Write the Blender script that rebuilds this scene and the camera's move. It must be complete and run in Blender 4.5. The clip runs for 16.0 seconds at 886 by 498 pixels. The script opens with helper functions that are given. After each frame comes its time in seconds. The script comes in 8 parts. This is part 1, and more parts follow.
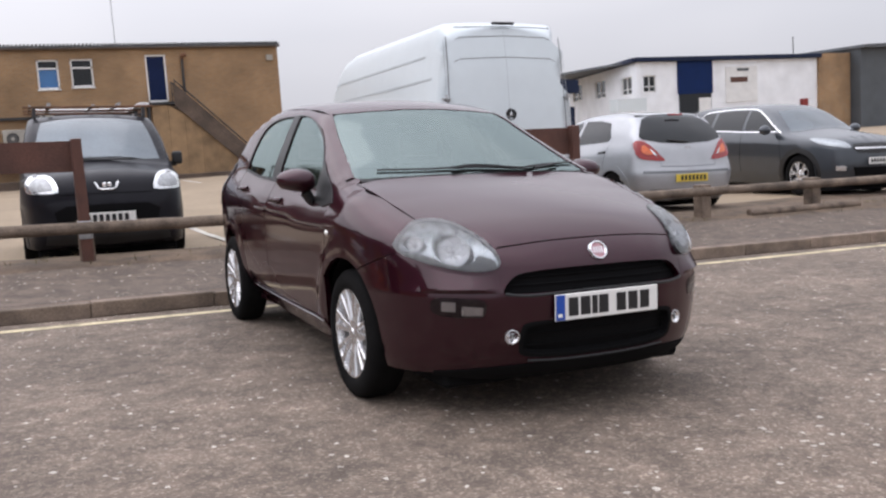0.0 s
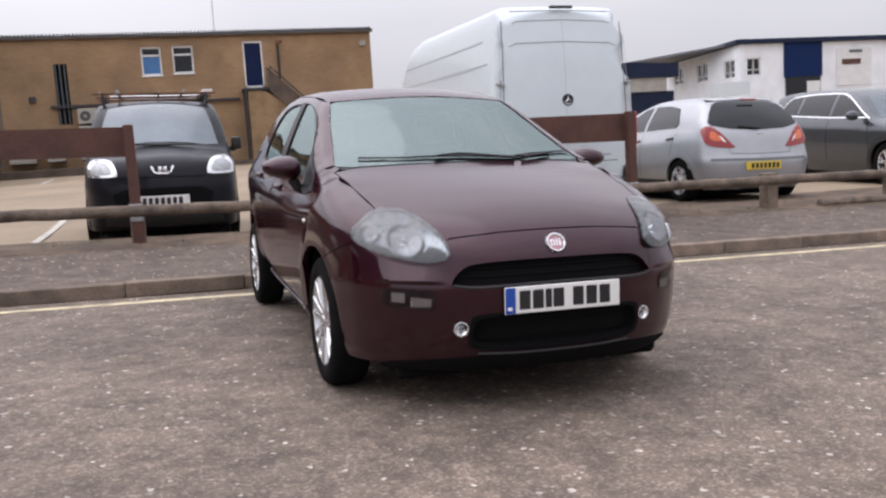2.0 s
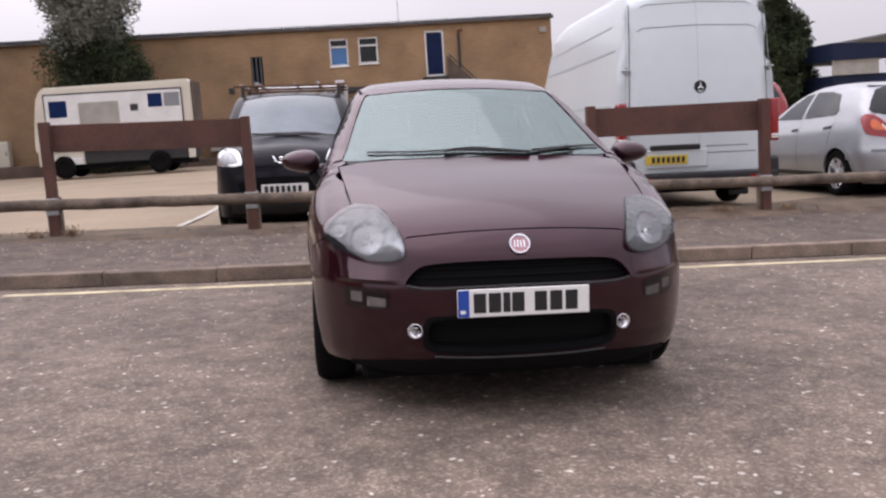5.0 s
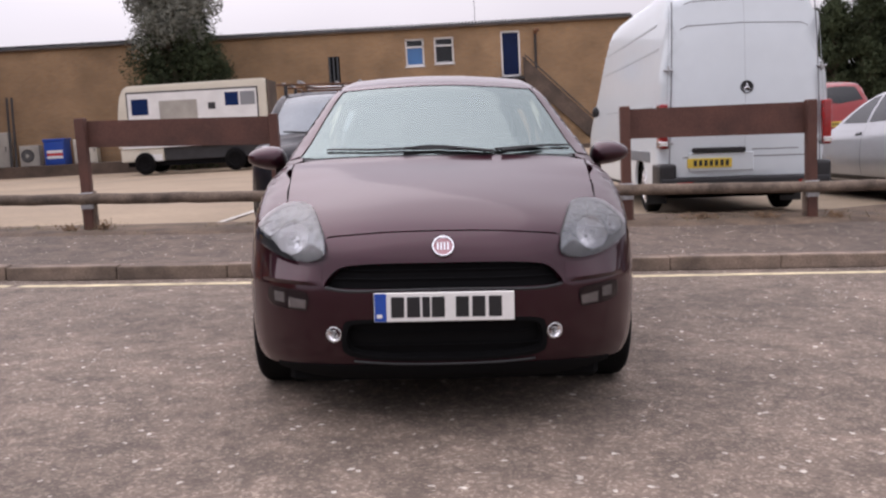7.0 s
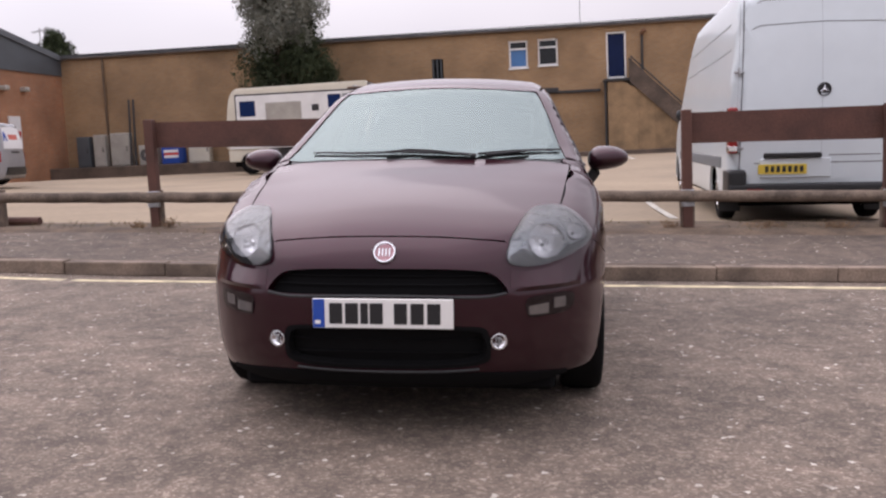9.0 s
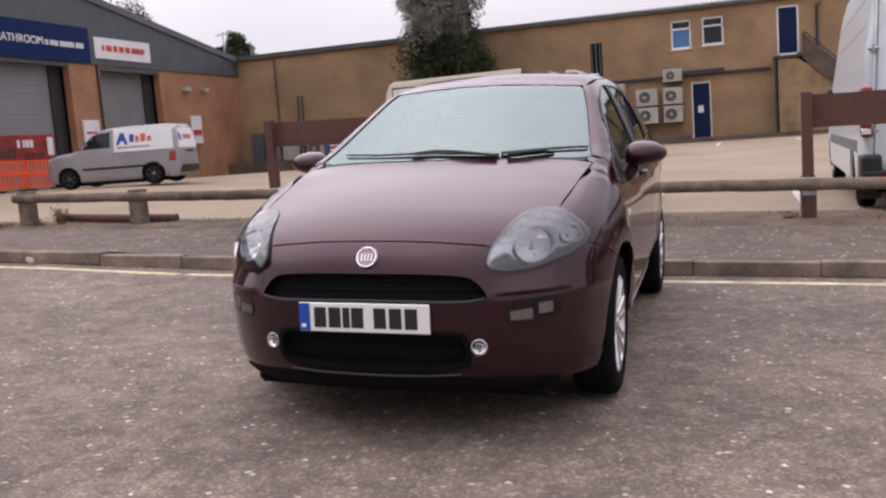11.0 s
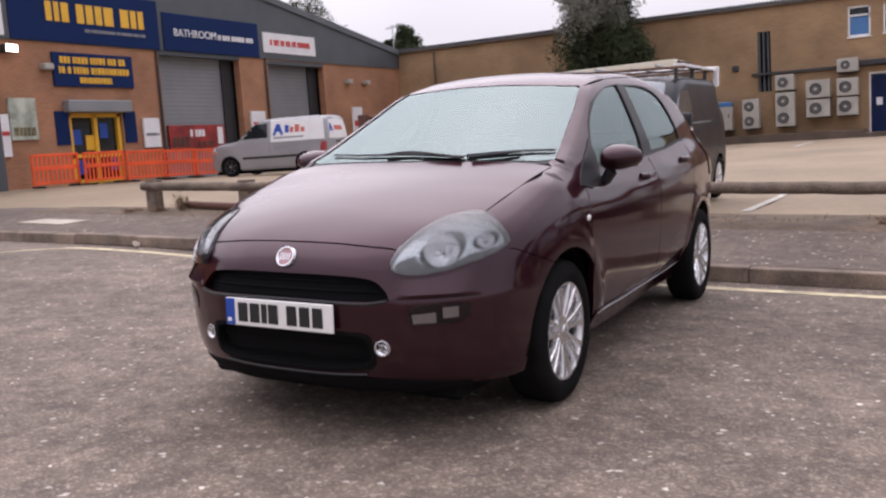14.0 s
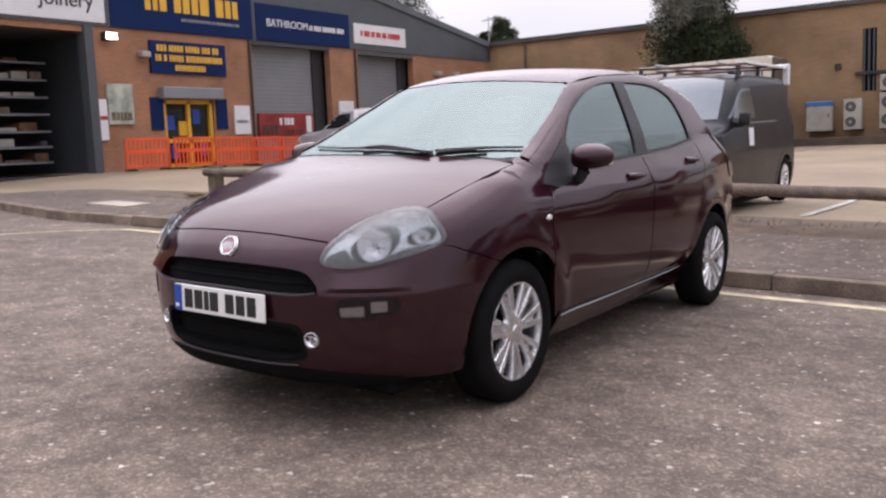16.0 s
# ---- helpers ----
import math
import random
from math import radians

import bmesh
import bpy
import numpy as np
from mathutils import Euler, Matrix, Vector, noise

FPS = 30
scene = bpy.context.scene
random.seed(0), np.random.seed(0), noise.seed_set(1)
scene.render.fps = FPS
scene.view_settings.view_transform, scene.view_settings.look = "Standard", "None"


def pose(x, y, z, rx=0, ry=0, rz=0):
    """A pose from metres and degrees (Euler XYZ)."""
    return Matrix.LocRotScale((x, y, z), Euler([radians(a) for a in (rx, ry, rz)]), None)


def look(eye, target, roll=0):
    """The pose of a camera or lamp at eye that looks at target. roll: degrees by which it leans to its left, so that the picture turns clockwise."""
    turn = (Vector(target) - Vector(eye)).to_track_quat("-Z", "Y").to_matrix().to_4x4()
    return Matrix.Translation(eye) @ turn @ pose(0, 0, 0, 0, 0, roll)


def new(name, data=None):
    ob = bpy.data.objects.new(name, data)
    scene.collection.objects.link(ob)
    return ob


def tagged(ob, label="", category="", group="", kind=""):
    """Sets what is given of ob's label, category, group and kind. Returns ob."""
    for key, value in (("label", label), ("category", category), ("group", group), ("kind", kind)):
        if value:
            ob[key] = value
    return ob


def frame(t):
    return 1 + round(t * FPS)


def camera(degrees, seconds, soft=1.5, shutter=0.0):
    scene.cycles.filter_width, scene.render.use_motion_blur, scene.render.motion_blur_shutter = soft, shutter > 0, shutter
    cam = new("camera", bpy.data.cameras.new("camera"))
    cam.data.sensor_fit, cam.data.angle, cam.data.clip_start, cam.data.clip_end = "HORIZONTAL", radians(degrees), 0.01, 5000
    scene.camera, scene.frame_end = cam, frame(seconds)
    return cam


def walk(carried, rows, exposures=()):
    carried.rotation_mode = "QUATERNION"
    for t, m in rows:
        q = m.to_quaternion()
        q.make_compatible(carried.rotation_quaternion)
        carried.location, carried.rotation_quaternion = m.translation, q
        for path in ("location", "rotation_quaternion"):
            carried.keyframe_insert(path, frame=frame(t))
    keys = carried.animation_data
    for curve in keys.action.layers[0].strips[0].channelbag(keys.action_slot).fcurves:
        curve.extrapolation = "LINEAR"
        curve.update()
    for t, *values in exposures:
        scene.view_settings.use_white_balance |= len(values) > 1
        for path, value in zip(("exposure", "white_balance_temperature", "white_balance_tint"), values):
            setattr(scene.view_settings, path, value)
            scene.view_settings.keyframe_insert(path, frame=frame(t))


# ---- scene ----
cam = camera(52.7, 16.0, soft=2.4)
PATH = [
    (0, (-2.092, -3.062, 1.191), (-1.274, -1.252, 0.952), -3.6),
    (0.5, (-1.946, -3.067, 1.17), (-1.193, -1.229, 0.937), -2.6),
    (1, (-1.811, -3.105, 1.185), (-1.092, -1.256, 0.934), -2.8),
    (1.5, (-1.654, -3.203, 1.183), (-1.017, -1.325, 0.918), -2.5),
    (2, (-1.514, -3.251, 1.173), (-0.91, -1.362, 0.914), -3.5),
    (2.5, (-1.393, -3.228, 1.147), (-0.8, -1.334, 0.898), -2.9),
    (3, (-1.251, -3.235, 1.15), (-0.693, -1.333, 0.882), -2.2),
    (3.5, (-1.09, -3.253, 1.162), (-0.631, -1.327, 0.881), -2.6),
    (4, (-0.893, -3.295, 1.159), (-0.529, -1.346, 0.892), -3.5),
    (4.2, (-0.836, -3.337, 1.158), (-0.51, -1.382, 0.893), -3.4),
    (6.3, (-0.151, -3.305, 1.127), (-0.129, -1.32, 0.881), -4.1),
    (6.5, (-0.101, -3.288, 1.122), (-0.086, -1.302, 0.885), -3.8),
    (7, (0.044, -3.223, 1.099), (0.032, -1.238, 0.851), -3.1),
    (7.5, (0.155, -3.169, 1.11), (0.089, -1.188, 0.844), -2.6),
    (8, (0.331, -3.168, 1.112), (0.194, -1.189, 0.854), -3.1),
    (8.5, (0.521, -3.169, 1.098), (0.302, -1.195, 0.867), -3.3),
    (9, (0.662, -3.114, 1.077), (0.399, -1.145, 0.846), -2.7),
    (9.5, (0.793, -3.071, 1.096), (0.405, -1.124, 0.849), -2.6),
    (10, (0.951, -3.026, 1.103), (0.473, -1.1, 0.851), -3.3),
    (10.2, (1.035, -3.032, 1.099), (0.519, -1.115, 0.853), -3.6),
    (12.3, (1.76, -2.771, 1.097), (0.978, -0.946, 0.861), -3.3),
    (12.5, (1.82, -2.826, 1.078), (1.017, -1.008, 0.854), -2.9),
    (13, (1.944, -2.747, 1.051), (1.092, -0.952, 0.819), -3.4),
    (13.5, (2.074, -2.666, 1.07), (1.151, -0.909, 0.825), -3.3),
    (14, (2.237, -2.596, 1.083), (1.249, -0.873, 0.853), -3.8),
    (14.5, (2.42, -2.536, 1.071), (1.356, -0.857, 0.848), -3.5),
    (15, (2.517, -2.444, 1.053), (1.423, -0.784, 0.827), -2.1),
    (15.5, (2.605, -2.336, 1.067), (1.468, -0.706, 0.841), -1.6),
    (16, (2.736, -2.263, 1.062), (1.569, -0.656, 0.827), -2.4),
]
walk(cam, [(t, look(eye, target, roll)) for t, eye, target, roll in PATH], exposures=[(0.0, -0.08, 6300, 18), (3.0, -0.10, 6350, 21), (6.5, -0.12, 6480, 26), (10.0, -0.16, 6480, 26), (12.5, -0.17, 6440, 26), (16.0, -0.05, 6380, 24)])

# ---- world, sun and exposure ----
SLOPE = math.tan(radians(2.1))
sky_world = bpy.data.worlds.new("overcast_sky")
scene.world = sky_world
sky_world.use_nodes = True
wn, wl = sky_world.node_tree.nodes, sky_world.node_tree.links
wn.clear()
w_out, w_bg, w_sky, w_mix = wn.new("ShaderNodeOutputWorld"), wn.new("ShaderNodeBackground"), wn.new("ShaderNodeTexSky"), wn.new("ShaderNodeMix")
w_sky.sky_type, w_sky.sun_disc, w_sky.sun_elevation, w_sky.sun_rotation = "NISHITA", False, radians(55), radians(-56)
w_sky.dust_density, w_sky.air_density = 3.0, 1.5
w_mix.data_type = "RGBA"
w_co, w_map, w_n1, w_ramp = wn.new("ShaderNodeTexCoord"), wn.new("ShaderNodeMapping"), wn.new("ShaderNodeTexNoise"), wn.new("ShaderNodeValToRGB")
w_map.inputs["Scale"].default_value = (1.0, 1.0, 3.2)
w_n1.inputs["Scale"].default_value, w_n1.inputs["Detail"].default_value, w_n1.inputs["Roughness"].default_value = 1.7, 3, 0.45
w_ramp.color_ramp.elements[0].position, w_ramp.color_ramp.elements[0].color = 0.28, (6.7, 7.05, 7.35, 1)
w_ramp.color_ramp.elements[1].position, w_ramp.color_ramp.elements[1].color = 0.72, (8.9, 9.1, 9.15, 1)
wl.new(w_co.outputs["Generated"], w_map.inputs["Vector"])
wl.new(w_map.outputs["Vector"], w_n1.inputs["Vector"])
wl.new(w_n1.outputs["Fac"], w_ramp.inputs["Fac"])
w_sep, w_up, w_grad = wn.new("ShaderNodeSeparateXYZ"), wn.new("ShaderNodeMapRange"), wn.new("ShaderNodeMix")
w_up.inputs["To Min"].default_value, w_up.inputs["To Max"].default_value = 0.92, 2.6
w_grad.data_type, w_grad.blend_type = "RGBA", "MULTIPLY"
w_grad.inputs["Factor"].default_value = 1.0
wl.new(w_co.outputs["Generated"], w_sep.inputs["Vector"])
wl.new(w_sep.outputs["Z"], w_up.inputs["Value"])
wl.new(w_ramp.outputs["Color"], w_grad.inputs["A"])
w_dot, w_pow, w_glow, w_all = wn.new("ShaderNodeVectorMath"), wn.new("ShaderNodeMath"), wn.new("ShaderNodeMath"), wn.new("ShaderNodeMath")
w_dot.operation, w_pow.operation, w_glow.operation, w_all.operation = "DOT_PRODUCT", "POWER", "MULTIPLY_ADD", "MULTIPLY"
SUN_WAY = Vector((-0.48, 0.32, 0.82)).normalized()
w_dot.inputs[1].default_value = SUN_WAY
w_pow.use_clamp, w_pow.inputs[1].default_value = True, 2.4
w_glow.inputs[1].default_value, w_glow.inputs[2].default_value = 0.55, 0.89
wl.new(w_co.outputs["Generated"], w_dot.inputs[0])
wl.new(w_dot.outputs["Value"], w_pow.inputs[0])
wl.new(w_pow.outputs["Value"], w_glow.inputs[0])
wl.new(w_up.outputs["Result"], w_all.inputs[0])
wl.new(w_glow.outputs["Value"], w_all.inputs[1])
wl.new(w_all.outputs["Value"], w_grad.inputs["B"])
w_mix.inputs["Factor"].default_value = 0.93
wl.new(w_sky.outputs["Color"], w_mix.inputs["A"])
wl.new(w_grad.outputs["Result"], w_mix.inputs["B"])
wl.new(w_mix.outputs["Result"], w_bg.inputs["Color"])
w_bg.inputs["Strength"].default_value = 0.1
wl.new(w_bg.outputs["Background"], w_out.inputs["Surface"])
sun = new("sun", bpy.data.lights.new("sun", "SUN"))
sun.data.energy, sun.data.angle, sun.data.color = 0.7, radians(90), (1.0, 0.96, 0.9)
sun.matrix_world = look(30 * SUN_WAY, (0, 0, 0))

# ---- materials ----
def surface(name, colour, rough=0.6, metal=0.0, var=0.12, scale=2.0, fine=40.0, bump=0.08, coat=0.0, tint=None, patch=0.0, random_tint=0.0, spec=0.5):
    """A node material: colour with broad and fine variation, uneven gloss and fine relief, at world size."""
    m = bpy.data.materials.new(name)
    m.use_nodes = True
    n, l = m.node_tree.nodes, m.node_tree.links
    b = n["Principled BSDF"]
    g = n.new("ShaderNodeNewGeometry")
    broad, small = n.new("ShaderNodeTexNoise"), n.new("ShaderNodeTexNoise")
    broad.inputs["Scale"].default_value, broad.inputs["Detail"].default_value = scale, 5
    small.inputs["Scale"].default_value, small.inputs["Detail"].default_value = fine, 4
    for t in (broad, small):
        l.new(g.outputs["Position"], t.inputs["Vector"])
    ramp = n.new("ShaderNodeValToRGB")
    dark = tint or tuple(c * (1 - 1.6 * var) for c in colour)
    light = tuple(min(1, c * (1 + 1.2 * var)) for c in colour)
    ramp.color_ramp.elements[0].position, ramp.color_ramp.elements[0].color = 0.32, (*dark, 1)
    ramp.color_ramp.elements[1].position, ramp.color_ramp.elements[1].color = 0.68, (*light, 1)
    l.new(broad.outputs["Fac"], ramp.inputs["Fac"])
    grain = n.new("ShaderNodeMix")
    grain.data_type, grain.blend_type = "RGBA", "MULTIPLY"
    grain.inputs["Factor"].default_value = min(1, 2.2 * var)
    l.new(ramp.outputs["Color"], grain.inputs["A"])
    shade = n.new("ShaderNodeMapRange")
    shade.inputs["From Min"].default_value, shade.inputs["From Max"].default_value = 0.3, 0.7
    shade.inputs["To Min"].default_value, shade.inputs["To Max"].default_value = 0.55, 1.25
    l.new(small.outputs["Fac"], shade.inputs["Value"])
    l.new(shade.outputs["Result"], grain.inputs["B"])
    out = grain.outputs["Result"]
    if random_tint:
        info, hsv, mr = n.new("ShaderNodeObjectInfo"), n.new("ShaderNodeHueSaturation"), n.new("ShaderNodeMapRange")
        mr.inputs["To Min"].default_value, mr.inputs["To Max"].default_value = 1 - random_tint, 1 + random_tint
        l.new(info.outputs["Random"], mr.inputs["Value"])
        l.new(mr.outputs["Result"], hsv.inputs["Value"])
        l.new(out, hsv.inputs["Color"])
        out = hsv.outputs["Color"]
    l.new(out, b.inputs["Base Color"])
    rr = n.new("ShaderNodeMapRange")
    rr.inputs["To Min"].default_value, rr.inputs["To Max"].default_value = max(0.02, rough - 0.12 * min(1, rough * 2)), min(1, rough + 0.12 * min(1, rough * 2))
    l.new(broad.outputs["Fac"], rr.inputs["Value"])
    l.new(rr.outputs["Result"], b.inputs["Roughness"])
    b.inputs["Metallic"].default_value = metal
    b.inputs["Coat Weight"].default_value = coat
    b.inputs["Coat Roughness"].default_value = 0.04
    b.inputs["Specular IOR Level"].default_value = spec
    if bump:
        bp = n.new("ShaderNodeBump")
        bp.inputs["Strength"].default_value, bp.inputs["Distance"].default_value = min(1, bump * 4), 0.01
        l.new(small.outputs["Fac"], bp.inputs["Height"])
        l.new(bp.outputs["Normal"], b.inputs["Normal"])
    return m


def glass(name, colour=(0.75, 0.85, 0.82), clear=0.55, rough=0.02, ior=1.75, gloss=(0.95, 1.0, 1.0)):
    """Tinted window glass: a thin sheet that lets some light through and mirrors the sky."""
    m = bpy.data.materials.new(name)
    m.use_nodes = True
    n, l = m.node_tree.nodes, m.node_tree.links
    n.clear()
    out, mix, tr, gl, fr = n.new("ShaderNodeOutputMaterial"), n.new("ShaderNodeMixShader"), n.new("ShaderNodeBsdfTransparent"), n.new("ShaderNodeBsdfGlossy"), n.new("ShaderNodeFresnel")
    tr.inputs["Color"].default_value = (*[c * clear for c in colour], 1)
    gl.inputs["Color"].default_value, gl.inputs["Roughness"].default_value = (*gloss, 1), rough
    fr.inputs["IOR"].default_value = ior
    l.new(fr.outputs["Fac"], mix.inputs["Fac"])
    l.new(tr.outputs["BSDF"], mix.inputs[1])
    l.new(gl.outputs["BSDF"], mix.inputs[2])
    l.new(mix.outputs["Shader"], out.inputs["Surface"])
    return m


def asphalt(name, base, chip):
    """Worn chip-sealed tarmac: dark binder, pale stone chips, broad stains."""
    m = bpy.data.materials.new(name)
    m.use_nodes = True
    n, l = m.node_tree.nodes, m.node_tree.links
    b = n["Principled BSDF"]
    g = n.new("ShaderNodeNewGeometry")
    vor, vor2, broad, fine = n.new("ShaderNodeTexVoronoi"), n.new("ShaderNodeTexVoronoi"), n.new("ShaderNodeTexNoise"), n.new("ShaderNodeTexNoise")
    vor.inputs["Scale"].default_value, vor2.inputs["Scale"].default_value = 105, 52
    broad.inputs["Scale"].default_value, broad.inputs["Detail"].default_value = 0.6, 7
    fine.inputs["Scale"].default_value, fine.inputs["Detail"].default_value = 14, 6
    for t in (vor, vor2, broad, fine):
        l.new(g.outputs["Position"], t.inputs["Vector"])
    sep = n.new("ShaderNodeSeparateColor")
    l.new(vor.outputs["Color"], sep.inputs["Color"])
    ramp = n.new("ShaderNodeValToRGB")
    els = ramp.color_ramp.elements
    els[0].position, els[0].color = 0.0, (*[c * 0.80 for c in base], 1)
    els[1].position, els[1].color = 1.0, (*chip, 1)
    e = els.new(0.5); e.color = (*base, 1)
    e = els.new(0.82); e.color = (*[a * 0.80 + c * 0.20 for a, c in zip(base, chip)], 1)
    l.new(sep.outputs["Red"], ramp.inputs["Fac"])
    sep2, ramp2 = n.new("ShaderNodeSeparateColor"), n.new("ShaderNodeValToRGB")
    l.new(vor2.outputs["Color"], sep2.inputs["Color"])
    ramp2.color_ramp.elements[0].position, ramp2.color_ramp.elements[0].color = 0.91, (0, 0, 0, 1)
    ramp2.color_ramp.elements[1].position, ramp2.color_ramp.elements[1].color = 0.98, (0.72, 0.72, 0.72, 1)
    l.new(sep2.outputs["Green"], ramp2.inputs["Fac"])
    light = n.new("ShaderNodeMix"); light.data_type = "RGBA"
    l.new(ramp2.outputs["Color"], light.inputs["Factor"])
    l.new(ramp.outputs["Color"], light.inputs["A"])
    light.inputs["B"].default_value = (*chip, 1)
    mul = n.new("ShaderNodeMix"); mul.data_type, mul.blend_type = "RGBA", "MULTIPLY"
    mul.inputs["Factor"].default_value = 0.8
    mr, add = n.new("ShaderNodeMapRange"), n.new("ShaderNodeMath")
    add.operation = "ADD"
    l.new(broad.outputs["Fac"], add.inputs[0]); l.new(fine.outputs["Fac"], add.inputs[1])
    mr.inputs["From Min"].default_value, mr.inputs["From Max"].default_value, mr.inputs["To Min"].default_value, mr.inputs["To Max"].default_value = 0.75, 1.25, 0.60, 1.25
    l.new(add.outputs["Value"], mr.inputs["Value"])
    # hand-sized patches: rubbed dark binder and dusty paler ones
    patch, pr, wear = n.new("ShaderNodeTexNoise"), n.new("ShaderNodeMapRange"), n.new("ShaderNodeMath")
    patch.inputs["Scale"].default_value, patch.inputs["Detail"].default_value, patch.inputs["Distortion"].default_value = 4.2, 5, 0.6
    l.new(g.outputs["Position"], patch.inputs["Vector"])
    pr.inputs["From Min"].default_value, pr.inputs["From Max"].default_value, pr.inputs["To Min"].default_value, pr.inputs["To Max"].default_value = 0.32, 0.68, 0.66, 1.33
    l.new(patch.outputs["Fac"], pr.inputs["Value"])
    wear.operation = "MULTIPLY"
    l.new(mr.outputs["Result"], wear.inputs[0]); l.new(pr.outputs["Result"], wear.inputs[1])
    ramp3, pale = n.new("ShaderNodeValToRGB"), n.new("ShaderNodeMix")
    ramp3.color_ramp.elements[0].position, ramp3.color_ramp.elements[0].color = 0.987, (0, 0, 0, 1)
    ramp3.color_ramp.elements[1].position, ramp3.color_ramp.elements[1].color = 0.994, (1, 1, 1, 1)
    l.new(sep2.outputs["Blue"], ramp3.inputs["Fac"])
    pale.data_type = "RGBA"
    l.new(ramp3.outputs["Color"], pale.inputs["Factor"]); l.new(light.outputs["Result"], pale.inputs["A"])
    pale.inputs["B"].default_value = (0.54, 0.495, 0.43, 1)
    l.new(pale.outputs["Result"], mul.inputs["A"]); l.new(wear.outputs["Value"], mul.inputs["B"])
    l.new(mul.outputs["Result"], b.inputs["Base Color"])
    b.inputs["Roughness"].default_value = 0.85
    bp = n.new("ShaderNodeBump"); bp.inputs["Strength"].default_value, bp.inputs["Distance"].default_value = 0.3, 0.01
    l.new(vor.outputs["Distance"], bp.inputs["Height"]); l.new(bp.outputs["Normal"], b.inputs["Normal"])
    return m


def brickwork(name, a, b2, mortar, along="x"):
    """Stretcher-bond brickwork at true size for far walls."""
    m = bpy.data.materials.new(name)
    m.use_nodes = True
    n, l = m.node_tree.nodes, m.node_tree.links
    b = n["Principled BSDF"]
    g, sx, cx = n.new("ShaderNodeNewGeometry"), n.new("ShaderNodeSeparateXYZ"), n.new("ShaderNodeCombineXYZ")
    l.new(g.outputs["Position"], sx.inputs["Vector"])
    l.new(sx.outputs["X" if along == "x" else "Y"], cx.inputs["X"]); l.new(sx.outputs["Z"], cx.inputs["Y"])
    t, broad = n.new("ShaderNodeTexBrick"), n.new("ShaderNodeTexNoise")
    l.new(cx.outputs["Vector"], t.inputs["Vector"]); l.new(g.outputs["Position"], broad.inputs["Vector"])
    t.inputs["Color1"].default_value, t.inputs["Color2"].default_value, t.inputs["Mortar"].default_value = (*a, 1), (*b2, 1), (*mortar, 1)
    t.inputs["Scale"].default_value, t.inputs["Mortar Size"].default_value = 1.0, 0.012
    t.inputs["Brick Width"].default_value, t.inputs["Row Height"].default_value = 0.225, 0.075
    broad.inputs["Scale"].default_value, broad.inputs["Detail"].default_value = 0.7, 7
    mr, mul = n.new("ShaderNodeMapRange"), n.new("ShaderNodeMix")
    mr.inputs["From Min"].default_value, mr.inputs["From Max"].default_value, mr.inputs["To Min"].default_value, mr.inputs["To Max"].default_value = 0.3, 0.7, 0.72, 1.15
    mul.data_type, mul.blend_type = "RGBA", "MULTIPLY"
    mul.inputs["Factor"].default_value = 1.0
    l.new(broad.outputs["Fac"], mr.inputs["Value"]); l.new(t.outputs["Color"], mul.inputs["A"]); l.new(mr.outputs["Result"], mul.inputs["B"])
    l.new(mul.outputs["Result"], b.inputs["Base Color"])
    b.inputs["Roughness"].default_value = 0.88
    bp = n.new("ShaderNodeBump"); bp.inputs["Strength"].default_value, bp.inputs["Distance"].default_value, bp.invert = 0.5, 0.008, True
    l.new(t.outputs["Fac"], bp.inputs["Height"]); l.new(bp.outputs["Normal"], b.inputs["Normal"])
    return m


def glowing(name, colour, power):
    m = bpy.data.materials.new(name)
    m.use_nodes = True
    b = m.node_tree.nodes["Principled BSDF"]
    b.inputs["Base Color"].default_value = (*colour, 1)
    b.inputs["Emission Color"].default_value, b.inputs["Emission Strength"].default_value = (*colour, 1), power
    return m


M_ROAD = asphalt("worn_road_asphalt", (0.150, 0.113, 0.088), (0.295, 0.240, 0.190))
M_PATH = asphalt("pavement_asphalt", (0.113, 0.083, 0.064), (0.155, 0.119, 0.093))
M_YARD = surface("bleached_concrete_yard", (0.297, 0.228, 0.155), 0.9, var=0.13, scale=0.35, fine=9, bump=0.1)
M_SOIL = surface("dry_soil_verge", (0.135, 0.094, 0.064), 0.95, var=0.3, scale=3, fine=35, bump=0.2)
M_KERB = surface("kerb_concrete", (0.225, 0.17, 0.13), 0.9, var=0.26, scale=4, fine=60, bump=0.15, random_tint=0.14)
M_YELLOW = surface("worn_yellow_paint", (0.62, 0.53, 0.34), 0.8, var=0.25, scale=6, fine=50, bump=0.1)
M_WHITELINE = surface("worn_white_paint", (0.55, 0.52, 0.46), 0.8, var=0.2, scale=6, fine=50, bump=0.1)
M_PAINT = surface("burgundy_car_paint", (0.032, 0.0052, 0.0115), 0.36, metal=0.65, var=0.04, scale=1.2, fine=300, bump=0.0, coat=1.0, spec=0.05)
M_PAINT.node_tree.nodes["Principled BSDF"].inputs["Coat IOR"].default_value = 1.48
M_PAINT.node_tree.nodes["Principled BSDF"].inputs["Coat Roughness"].default_value = 0.075
M_PAINT.node_tree.nodes["Principled BSDF"].inputs["Specular Tint"].default_value = (0.55, 0.40, 0.44, 1)
M_BLACK = surface("black_plastic", (0.012, 0.012, 0.013), 0.45, var=0.1, scale=8, fine=120, bump=0.04)
M_POCKETSHADE = surface("lamp_recess_shade", (0.022, 0.010, 0.013), 0.6, var=0.1, bump=0.0, spec=0.2)
M_MATT = surface("matt_black_lining", (0.006, 0.006, 0.0065), 0.9, var=0.1, bump=0.0, spec=0.1)
